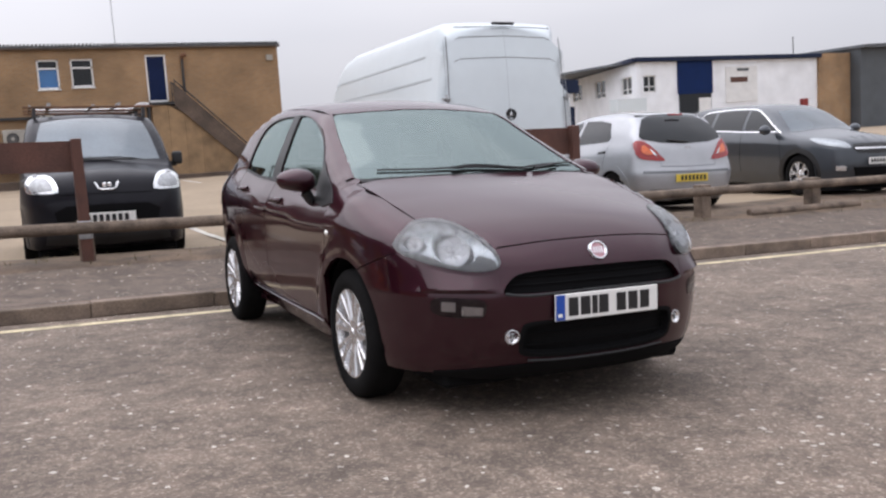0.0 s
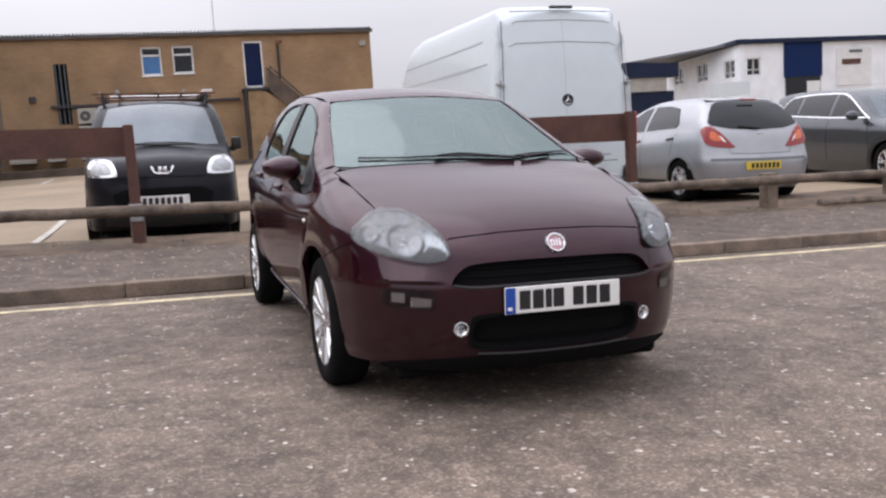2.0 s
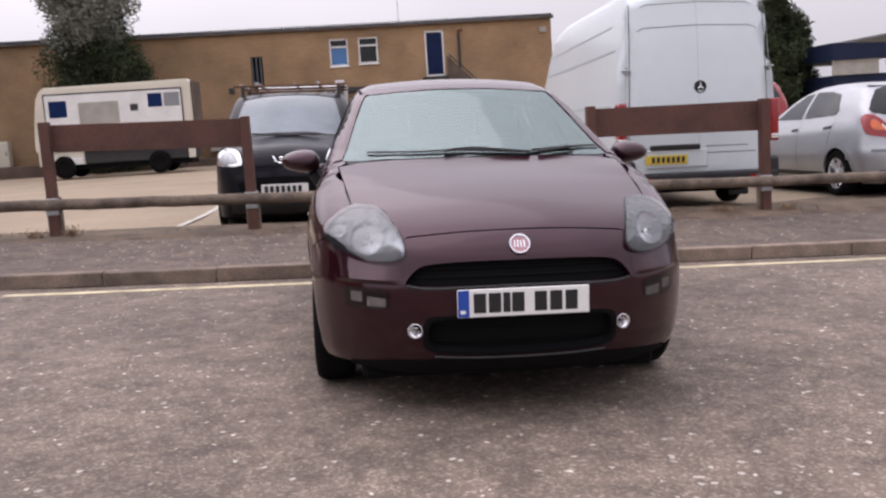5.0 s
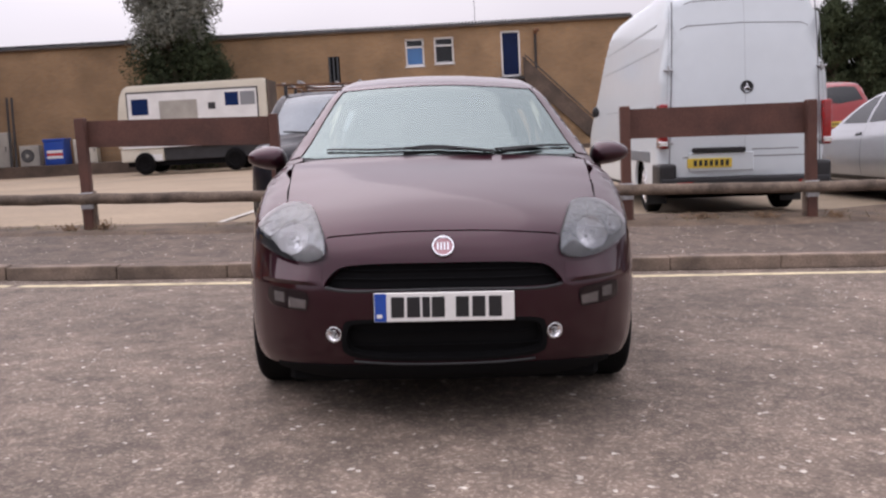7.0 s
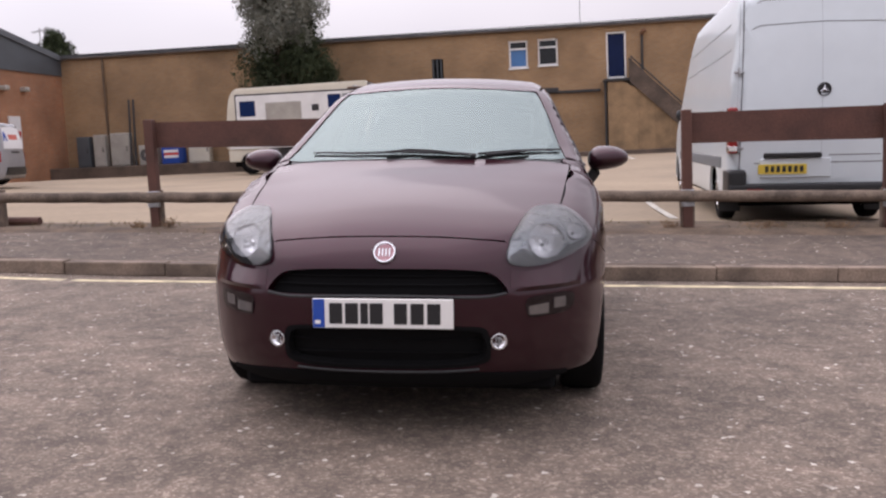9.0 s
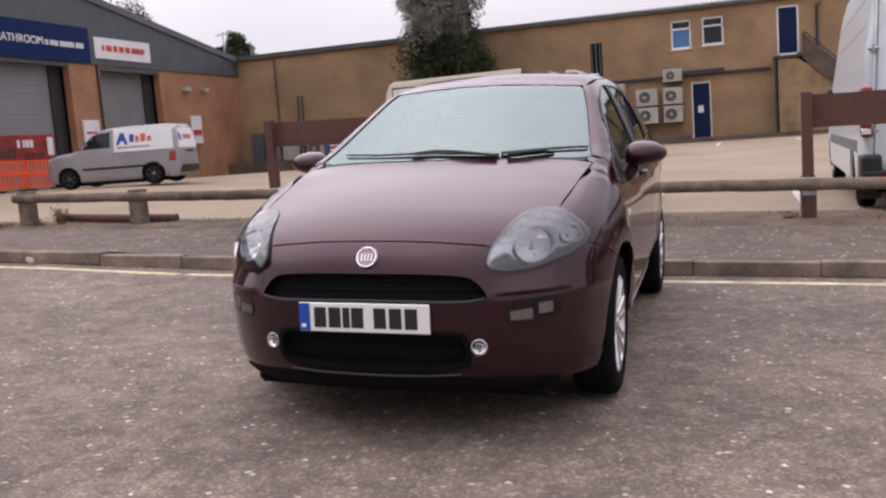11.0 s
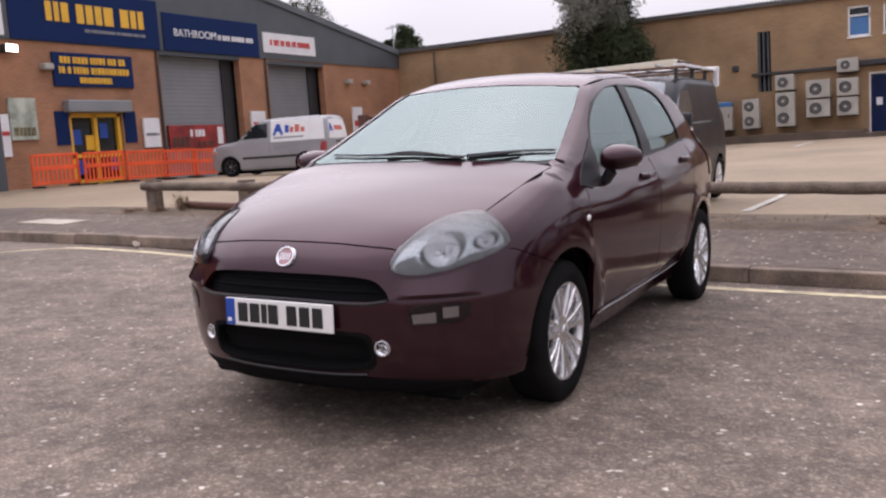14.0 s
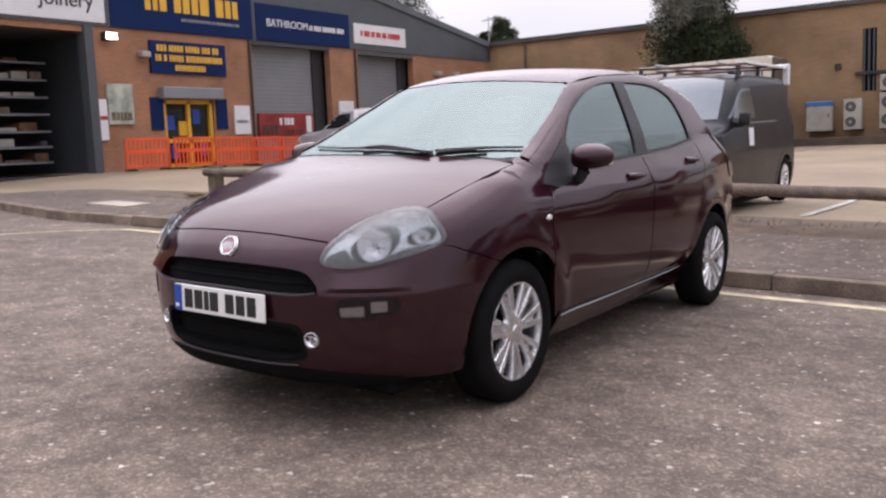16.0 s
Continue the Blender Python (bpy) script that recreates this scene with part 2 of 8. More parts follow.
M_RUBBER = surface("tyre_rubber", (0.009, 0.0088, 0.009), 0.85, var=0.15, scale=10, fine=90, bump=0.05, spec=0.06)
M_ALLOY = surface("silver_alloy", (0.70, 0.70, 0.71), 0.26, metal=0.9, var=0.06, scale=8, fine=80, bump=0.02)
M_CHROME = surface("chrome", (0.80, 0.80, 0.82), 0.09, metal=1.0, var=0.03, bump=0.0)
M_GLASS = glass("green_tinted_windscreen", ior=2.45, gloss=(0.81, 0.97, 0.95))
M_LENS = glass("clear_lamp_lens", (0.97, 0.98, 1.0), 1.0, ior=1.75, gloss=(1.0, 1.0, 1.0))
M_DRLGLASS = glass("small_lamp_lens", (0.9, 0.9, 0.9), 1.0, ior=1.35, gloss=(1.0, 1.0, 1.0))
M_DARKGLASS = surface("dark_vehicle_glass", (0.010, 0.012, 0.014), 0.06, var=0.05, bump=0.0, spec=0.42)
M_REDCAR = surface("red_car_paint", (0.26, 0.014, 0.014), 0.3, var=0.05, bump=0.0, coat=0.5)
M_SKYGLASS = surface("grey_windscreen_glass", (0.13, 0.15, 0.165), 0.09, metal=0.5, var=0.1, scale=2, bump=0.0, spec=0.9)
M_GREYLINE = surface("shut_line_shadow_gap", (0.16, 0.17, 0.18), 0.6, var=0.05, bump=0.0)
M_FABRIC = surface("grey_seat_fabric", (0.10, 0.105, 0.11), 0.9, var=0.15, scale=12, fine=200, bump=0.1)
M_PLATEW = surface("white_plate_plastic", (0.78, 0.77, 0.74), 0.4, var=0.03, bump=0.0)
M_PLATEY = surface("yellow_plate_plastic", (0.72, 0.52, 0.06), 0.4, var=0.03, bump=0.0)
M_BLUE = surface("blue_plastic", (0.01, 0.065, 0.36), 0.4, var=0.05, bump=0.0)
M_BADGE = surface("red_badge_enamel", (0.50, 0.27, 0.30), 0.25, var=0.05, bump=0.0)
M_REDLAMP = surface("red_lamp_plastic", (0.30, 0.010, 0.010), 0.15, var=0.1, scale=20, bump=0.0, coat=0.6)
M_VANWHITE = surface("white_van_paint", (0.65, 0.71, 0.735), 0.32, var=0.02, scale=0.8, fine=6, bump=0.0, coat=0.4)
M_SILVER = surface("silver_car_paint", (0.43, 0.44, 0.46), 0.34, metal=0.5, var=0.05, bump=0.0, coat=0.7)
M_VANSILVER = surface("dull_silver_van_paint", (0.30, 0.30, 0.315), 0.38, metal=0.2, var=0.08, scale=1.2, bump=0.0, coat=0.4)
M_LETTERRED = surface("faded_red_lettering", (0.52, 0.13, 0.10), 0.5, var=0.1, bump=0.0)
M_GREYCAR = surface("dark_grey_car_paint", (0.045, 0.052, 0.062), 0.3, metal=0.4, var=0.05, bump=0.0, coat=0.8)
M_NAVYVAN = surface("charcoal_van_paint", (0.013, 0.013, 0.017), 0.3, var=0.08, bump=0.0, coat=0.18, spec=0.10)
M_RAIL = surface("weathered_rail_timber", (0.175, 0.132, 0.10), 0.9, var=0.32, scale=5, fine=60, bump=0.2, random_tint=0.15)
M_BOARD = surface("brown_stained_board", (0.105, 0.045, 0.032), 0.75, var=0.18, scale=3, fine=60, bump=0.12)
M_GALV = surface("galvanised_strap", (0.42, 0.43, 0.44), 0.45, metal=0.6, var=0.12, scale=20, bump=0.05)
M_BUFF = brickwork("buff_brick", (0.36, 0.212, 0.102), (0.30, 0.174, 0.084), (0.31, 0.232, 0.155))
M_REDBRICK = brickwork("red_brick", (0.43, 0.178, 0.082), (0.35, 0.138, 0.066), (0.34, 0.23, 0.155), "y")
M_ROOF = surface("grey_roof_sheet", (0.105, 0.115, 0.125), 0.6, var=0.12, scale=1.2, fine=20, bump=0.05)
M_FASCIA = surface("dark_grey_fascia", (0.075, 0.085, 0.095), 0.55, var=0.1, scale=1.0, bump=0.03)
M_SHUTTER = surface("grey_roller_shutter", (0.26, 0.27, 0.285), 0.5, metal=0.3, var=0.06, scale=1.0, bump=0.02)
M_NAVY = surface("navy_sign_panel", (0.006, 0.021, 0.088), 0.55, spec=0.12, var=0.06, scale=1.5, bump=0.0)
M_SIGNY = surface("yellow_sign_letter", (0.75, 0.42, 0.03), 0.5, var=0.04, bump=0.0)
M_SIGNW = surface("white_sign_panel", (0.74, 0.74, 0.75), 0.5, var=0.04, bump=0.0)
M_BANNER = surface("dark_red_banner", (0.30, 0.028, 0.025), 0.6, var=0.35, scale=1.5, bump=0.0)
M_SIGNR = surface("red_sign_panel", (0.55, 0.03, 0.025), 0.5, var=0.08, bump=0.0)
M_UPVC = surface("white_window_frame", (0.75, 0.75, 0.74), 0.45, var=0.05, bump=0.0)
M_BLUEDOOR = surface("navy_door_paint", (0.007, 0.016, 0.06), 0.55, spec=0.15, var=0.08, bump=0.02)
M_BLUEGLASS = surface("blue_blind_behind_glass", (0.04, 0.15, 0.36), 0.1, var=0.08, scale=1.5, bump=0.0, spec=0.7)
M_BARKRUST = surface("rusty_steel", (0.16, 0.075, 0.04), 0.8, var=0.3, scale=3, fine=30, bump=0.1)
M_SLAB = surface("pale_concrete_slab", (0.46, 0.40, 0.33), 0.85, var=0.15, scale=4, fine=60, bump=0.08)
M_CREAM = surface("cream_bus_paint", (0.66, 0.62, 0.52), 0.4, var=0.05, scale=1.0, bump=0.0)
M_TANWOOD = surface("weathered_tan_planks", (0.27, 0.178, 0.098), 0.85, var=0.2, scale=2, fine=30, bump=0.1, random_tint=0.12)
M_ORANGELAMP = surface("orange_lamp_plastic", (0.75, 0.16, 0.05), 0.15, var=0.1, scale=20, bump=0.0, coat=0.5)
M_RENDER = surface("white_render", (0.84, 0.86, 0.89), 0.85, var=0.06, scale=0.8, fine=20, bump=0.05)
M_ORANGE = surface("orange_barrier_plastic", (0.85, 0.10, 0.02), 0.5, var=0.1, bump=0.0)
M_ACUNIT = surface("cream_metal_casing", (0.38, 0.36, 0.32), 0.5, var=0.1, bump=0.02)
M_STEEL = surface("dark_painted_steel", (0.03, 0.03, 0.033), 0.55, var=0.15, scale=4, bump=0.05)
M_BARK = surface("bark", (0.085, 0.06, 0.042), 0.95, var=0.3, scale=5, fine=30, bump=0.3)
M_LEAF = surface("grey_green_leaf", (0.21, 0.215, 0.18), 0.95, spec=0.1, var=0.2, scale=1.3, fine=30, bump=0.0)
M_LEAFD = surface("dark_green_leaf", (0.050, 0.064, 0.034), 0.95, spec=0.1, var=0.35, scale=0.9, fine=30, bump=0.0)
M_PIPE = surface("brown_drain_pipe", (0.13, 0.085, 0.055), 0.7, var=0.15, scale=4, bump=0.03)
M_WEED = surface("withered_weed", (0.20, 0.125, 0.07), 0.9, var=0.35, scale=9, fine=40, bump=0.0)
M_GRASS = surface("dry_grass", (0.17, 0.14, 0.075), 0.9, var=0.3, scale=4, bump=0.0)

# ---- building helpers ----
from mathutils.geometry import delaunay_2d_cdt


def curve(pairs):
    xs = np.array([p[0] for p in pairs], float)
    ys = np.array([p[1] for p in pairs], float)
    d = np.diff(ys) / np.diff(xs)
    m = np.r_[d[0], np.where(d[1:] * d[:-1] > 0, 2 * d[1:] * d[:-1] / (d[1:] + d[:-1] + 1e-12), 0), d[-1]]

    def f(x):
        x = np.clip(np.asarray(x, float), xs[0], xs[-1])
        i = np.clip(np.searchsorted(xs, x) - 1, 0, len(xs) - 2)
        h = xs[i + 1] - xs[i]
        t = (x - xs[i]) / h
        return (ys[i] * (1 + 2 * t) * (1 - t) ** 2 + ys[i + 1] * t * t * (3 - 2 * t)
                + h * (m[i] * t * (1 - t) ** 2 - m[i + 1] * t * t * (1 - t)))
    return f


def smax(a, b, k):
    h = np.clip(0.5 + 0.5 * (a - b) / k, 0, 1)
    return b + (a - b) * h + k * h * (1 - h)


def link(name, verts, faces, material, parent=None, label="", normals=None, smooth=False):
    me = bpy.data.meshes.new(name)
    me.from_pydata([tuple(map(float, v)) for v in verts], [], faces)
    me.validate()
    me.materials.append(material)
    if smooth or normals is not None:
        me.polygons.foreach_set("use_smooth", [True] * len(me.polygons))
    if normals is not None and len(me.vertices) == len(normals):
        me.normals_split_custom_set_from_vertices([tuple(map(float, n)) for n in normals])
    ob = new(name, me)
    ob.parent = parent
    if label:
        tagged(ob, label)
    return ob


def part(name, bm, material, parent=None, label="", smooth=False):
    me = bpy.data.meshes.new(name)
    bmesh.ops.recalc_face_normals(bm, faces=bm.faces)
    bm.to_mesh(me)
    bm.free()
    me.materials.append(material)
    if smooth:
        me.polygons.foreach_set("use_smooth", [True] * len(me.polygons))
        me.set_sharp_from_angle(angle=radians(38))
    ob = new(name, me)
    ob.parent = parent
    if label:
        tagged(ob, label)
    return ob


def thing(name, m, label, category, group="", kind=""):
    ob = new(name)
    ob.empty_display_size = 0.2
    ob.matrix_world = m
    return tagged(ob, label, category, group, kind)


def box(x0, x1, y0, y1, z0, z1, bevel=0.0, segments=1, bm=None):
    b = bm or bmesh.new()
    v = bmesh.ops.create_cube(b, size=1, matrix=Matrix.Translation(((x0 + x1) / 2, (y0 + y1) / 2, (z0 + z1) / 2)) @ Matrix.Diagonal((abs(x1 - x0), abs(y1 - y0), abs(z1 - z0), 1)))["verts"]
    if bevel:
        es = list({e for q in v for e in q.link_edges})
        bmesh.ops.bevel(b, geom=es, offset=bevel, segments=segments, affect="EDGES", profile=0.6)
    return b


def prism(outline, a0, a1, axis, bm=None):
    """An outline of two coordinates drawn out along the third axis, from a0 to a1."""
    b = bm or bmesh.new()
    order = {"x": lambda p, a: (a, p[0], p[1]), "y": lambda p, a: (p[0], a, p[1]), "z": lambda p, a: (p[0], p[1], a)}[axis]
    lo = [b.verts.new(order(p, a0)) for p in outline]
    hi = [b.verts.new(order(p, a1)) for p in outline]
    b.faces.new(lo)
    b.faces.new(hi[::-1])
    for i in range(len(lo)):
        j = (i + 1) % len(lo)
        b.faces.new((lo[j], lo[i], hi[i], hi[j]))
    return b


def tube(points, radius, sides=8, bm=None, ends=True):
    b = bm or bmesh.new()
    pts = [Vector(p) for p in points]
    rings = []
    for i, p in enumerate(pts):
        d = (pts[min(i + 1, len(pts) - 1)] - pts[max(i - 1, 0)]).normalized()
        u = d.cross(Vector((0, 0, 1)) if abs(d.z) < 0.9 else Vector((1, 0, 0))).normalized()
        v = d.cross(u)
        r = radius[i] if isinstance(radius, (list, tuple)) else radius
        rings.append([b.verts.new(p + r * (math.cos(2 * math.pi * k / sides) * u + math.sin(2 * math.pi * k / sides) * v)) for k in range(sides)])
    for q, w in zip(rings, rings[1:]):
        for k in range(sides):
            b.faces.new((q[k], q[(k + 1) % sides], w[(k + 1) % sides], w[k]))
    if ends:
        b.faces.new(rings[0][::-1])
        b.faces.new(rings[-1])
    return b


def lathe(profile, sides=32, axis="x", centre=(0, 0, 0), bm=None):
    """Turns a profile of (along the axis, radius) round the axis."""
    b = bm or bmesh.new()
    c = Vector(centre)
    rings = []
    for a, r in profile:
        ring = []
        for k in range(sides):
            s, t = r * math.cos(2 * math.pi * k / sides), r * math.sin(2 * math.pi * k / sides)
            ring.append(b.verts.new(c + Vector({"x": (a, s, t), "y": (s, a, t), "z": (s, t, a)}[axis])))
        rings.append(ring)
    for q, w in zip(rings, rings[1:]):
        for k in range(sides):
            b.faces.new((q[k], q[(k + 1) % sides], w[(k + 1) % sides], w[k]))
    return b


def smoothed(points, n=6, closed=False):
    """A Catmull-Rom line through points of any dimension."""
    p = [np.array(q, float) for q in points]
    out, m = [], len(p)
    for i in range(m if closed else m - 1):
        a, b, c, d = (p[(i - 1) % m], p[i], p[(i + 1) % m], p[(i + 2) % m]) if closed else (p[max(i - 1, 0)], p[i], p[i + 1], p[min(i + 2, m - 1)])
        for k in range(n):
            t = k / n
            out.append(0.5 * (2 * b + (c - a) * t + (2 * a - 5 * b + 4 * c - d) * t * t + (3 * b - a - 3 * c + d) * t ** 3))
    if not closed:
        out.append(p[-1])
    return [tuple(map(float, q)) for q in out]


def within(poly, pts):
    """Which of the points lie inside the polygon."""
    poly, pts = np.asarray(poly, float), np.asarray(pts, float)
    hit = np.zeros(len(pts), bool)
    for (x0, y0), (x1, y1) in zip(poly, np.roll(poly, -1, 0)):
        cross = (y0 > pts[:, 1]) != (y1 > pts[:, 1])
        with np.errstate(divide="ignore", invalid="ignore"):
            hit ^= cross & (pts[:, 0] < (x1 - x0) * (pts[:, 1] - y0) / (y1 - y0) + x0)
    return hit


def tessellate(outline, holes, step):
    """Triangles of an outline with holes, with inner points on a grid."""
    loops = [list(outline)] + [list(h) for h in holes]
    dense = []
    for loop in loops:
        line = []
        for a, b in zip(loop, loop[1:] + loop[:1]):
            k = max(1, int(math.dist(a, b) / step))
            line += [(a[0] + (b[0] - a[0]) * i / k, a[1] + (b[1] - a[1]) * i / k) for i in range(k)]
        dense.append(line)
    xs, ys = [p[0] for p in dense[0]], [p[1] for p in dense[0]]
    gx, gy = np.meshgrid(np.arange(min(xs), max(xs), step), np.arange(min(ys), max(ys), step))
    grid = np.stack([gx.ravel(), gy.ravel()], 1)
    keep = within(dense[0], grid)
    for h in dense[1:]:
        keep &= ~within(h, grid)
    edge = np.array([p for line in dense for p in line])
    grid = grid[keep]
    if len(grid):
        far = np.min(np.linalg.norm(grid[:, None] - edge[None], axis=2), axis=1) > step * 0.45
        grid = grid[far]
    pts = [Vector(map(float, p)) for p in edge] + [Vector(map(float, p)) for p in grid]
    edges, n = [], 0
    for line in dense:
        edges += [(n + i, n + (i + 1) % len(line)) for i in range(len(line))]
        n += len(line)
    v, _, f, *_ = delaunay_2d_cdt(pts, edges, [], 0, 1e-6)
    v = np.array([(q.x, q.y) for q in v])
    f = np.array([t for t in f if len(t) == 3])
    mid = v[f].mean(1)
    keep = within(dense[0], mid)
    for h in dense[1:]:
        keep &= ~within(h, mid)
    return v, f[keep]


class Form:
    """A vehicle's skin as one smooth closed form: x across, y back from the nose, z up."""

    def __init__(self, nose, plan, top, crown, belt, side, taper, tail, floor=0.17, bow=0.22, soft=(0.10, 0.07, 0.08), bulge=0.25, flares=(), rake=0.0):
        self.nose, self.plan, self.top, self.crown, self.belt, self.side, self.taper, self.tail = map(curve, (nose, plan, top, crown, belt, side, taper, tail))
        self.floor, self.bow, self.soft, self.bulge, self.flares, self.rake, self.long = floor, bow, soft, bulge, flares, rake, max(p[1] for p in tail)

    def skin(self, x, y, z):
        x = np.abs(x)
        front = self.nose(z) + self.plan(x) * (1 + self.rake * np.clip((z - 0.56) / 0.16, 0, 1)) - y
        side = x - self.side(z - self.belt(y)) * self.taper(y)
        for fy, fz, radius, swell, wide in self.flares:
            side = side - swell * np.exp(-((np.hypot(y - fy, z - fz) - radius) / wide) ** 2)
        top = z - (self.top(np.maximum(y - self.bow * x * x, 0)) - self.crown(y) * x * x)
        rear = y - self.tail(z) + self.bulge * x * x
        d = smax(front * 0.9, side, self.soft[0])
        d = smax(smax(d, top, self.soft[1]), rear, self.soft[2])
        return smax(d, self.floor - z, 0.03)

    def normal(self, p):
        e = 2e-3
        d = np.eye(3) * e
        g = np.stack([self.skin(*(p + d[i]).T) - self.skin(*(p - d[i]).T) for i in range(3)], -1)
        return g / np.maximum(np.linalg.norm(g, axis=1, keepdims=True), 1e-9)

    def settle(self, p, way, outside, inside):
        a, b = np.full(len(p), float(outside)), np.full(len(p), float(inside))
        for _ in range(30):
            m = (a + b) / 2
            out = self.skin(*(p + m[:, None] * way).T) > 0
            a, b = np.where(out, m, a), np.where(out, b, m)
        return p + b[:, None] * way

    def project(self, flat, axis):
        """Points of a view (front: x, z; top: x, y; side: y, z; rear: x, z; wrap: angle round the nose, z) on the skin."""
        f = np.asarray(flat, float)
        z = np.zeros(len(f))
        if axis == "front":
            return self.settle(np.stack([f[:, 0], z, f[:, 1]], 1), np.array([0, 1.0, 0]), -0.5, 1.6)
        if axis == "wrap":
            return self.settle(np.stack([z, z + 1.0, f[:, 1]], 1), np.stack([np.sin(f[:, 0]), -np.cos(f[:, 0]), z], 1), 1.8, 0.0)
        if axis == "rear":
            return self.settle(np.stack([f[:, 0], z + self.long, f[:, 1]], 1), np.array([0, -1.0, 0]), -0.5, 1.6)
        if axis == "top":
            return self.settle(np.stack([f[:, 0], f[:, 1], z], 1), np.array([0, 0, -1.0]), -3.5, -0.45)
        return self.settle(np.stack([z, f[:, 0], f[:, 1]], 1), np.array([-1.0, 0, 0]), -1.6, 0.0)

    def panel(self, name, outline, axis, material, parent, holes=(), off=0.0, step=0.035, rim=0.012, flip=False, label="", bulge=0.0, lean=0.0):
        """A sheet of the skin inside an outline of a view, with a turned-in rim. flip: on the other side of the car."""
        v, f = tessellate(outline, holes, step)
        p = self.project(v, axis)
        n = self.normal(p)
        p = p + off * n
        if bulge:
            edge = np.array(outline)
            d = np.array([min(np.linalg.norm(edge - q, axis=1)) for q in v])
            p = p + (bulge * np.sqrt(np.clip(d / max(d.max(), 1e-6), 0, 1)))[:, None] * n
        if lean:
            p = p + (lean * (v[:, 1].max() - v[:, 1]))[:, None] * n
        if flip:
            p, n = p * (-1, 1, 1), n * (-1, 1, 1)
        tri = p[f]
        turn = (np.cross(tri[:, 1] - tri[:, 0], tri[:, 2] - tri[:, 0]) * n[f[:, 0]]).sum(1) < 0
        f = np.where(turn[:, None], f[:, ::-1], f)
        if bulge or lean:
            n = np.zeros_like(p)
            for k in range(3):
                np.add.at(n, f[:, k], np.cross(p[f[:, 1]] - p[f[:, 0]], p[f[:, 2]] - p[f[:, 0]]))
            n = n / np.maximum(np.linalg.norm(n, axis=1, keepdims=True), 1e-12)
        verts, faces, norms = list(p), [tuple(map(int, t)) for t in f], list(n)
        if rim:
            count = {}
            for t in faces:
                for a, b in zip(t, t[1:] + t[:1]):
                    count[(a, b)] = 1
            border = [e for e in count if (e[1], e[0]) not in count]
            for a, b in border:
                k = len(verts)
                verts += [p[a], p[b], p[b] - rim * n[b], p[a] - rim * n[a]]
                out = np.cross(p[b] - p[a], n[a])
                out = out / max(np.linalg.norm(out), 1e-9)
                norms += [out] * 4
                faces.append((k + 1, k, k + 3, k + 2))
        return link(name, verts, faces, material, parent, label, norms)

    def pair(self, name, outline, material, parent, **kw):
        return [self.panel(name, outline, "side", material, parent, flip=s, **kw) for s in (False, True)]

    def hull(self, name, material, parent, y0, y1, zc, step=0.09, arches=(), off=0.0, gaps=(), label="", rings=24):
        """The whole skin as one sheet, by rays from a spine; arches (y, z, radius) and gaps (view, outline) are left open."""
        ang = np.linspace(-math.pi / 2, 1.5 * math.pi, 2 * rings + 1)[:-1]
        rows = []
        for k in range(9):
            e = math.pi / 2 * (1 - (k + 0.02) / 9)
            rows.append((y0, -math.sin(e), math.cos(e)))
        n = max(3, int((y1 - y0) / step))
        for k in range(n + 1):
            rows.append((y0 + (y1 - y0) * k / n, 0.0, 1.0))
        for k in range(1, 10):
            e = math.pi / 2 * (k - 0.02) / 9
            rows.append((y1, math.sin(e), math.cos(e)))
        pts, way = [], []
        for y, wy, r in rows:
            for a in ang:
                pts.append((0, y, zc))
                way.append((r * math.cos(a), wy, r * math.sin(a)))
        pts, way = np.array(pts, float), np.array(way, float)
        p = self.settle(pts, way, 2.9, 0.0)
        nrm = self.normal(p)
        p = p + off * nrm
        m = len(ang)
        faces = []
        for i in range(len(rows) - 1):
            for k in range(m):
                q = (i * m + k, i * m + (k + 1) % m, (i + 1) * m + (k + 1) % m, (i + 1) * m + k)
                c = p[list(q)].mean(0)
                if any((c[1] - ay) ** 2 + (c[2] - az) ** 2 < ar * ar and abs(c[0]) > 0.45 for ay, az, ar in arches):
                    continue
                skip = False
                for view, line in gaps:
                    flat = {"top": (c[0], c[1]), "side": (c[1], c[2]), "front": (c[0], c[2])}[view]
                    skip |= bool(within(line, [flat])[0]) and (view != "side" or abs(nrm[q[0]][0]) > 0.35)
                if not skip:
                    faces.append(q)
        faces.append(tuple(range(m))[::-1])
        faces.append(tuple(range((len(rows) - 1) * m, len(rows) * m)))
        tri = p[list(faces[m * 8])]
        if np.dot(np.cross(tri[1] - tri[0], tri[2] - tri[0]), nrm[faces[m * 8][0]]) < 0:
            faces = [q[::-1] for q in faces]
        return link(name, p, faces, material, parent, label, nrm)


def mirrored(line):
    """A half outline (x first, from the middle out) and its mirror image, as one closed loop."""
    return list(line) + [(-x, y) for x, y in reversed(line) if abs(x) > 1e-6]


def arch(cy, cz, r, a0, a1, n=18):
    return [(cy + r * math.cos(radians(a0 + (a1 - a0) * k / n)), cz + r * math.sin(radians(a0 + (a1 - a0) * k / n))) for k in range(n + 1)]


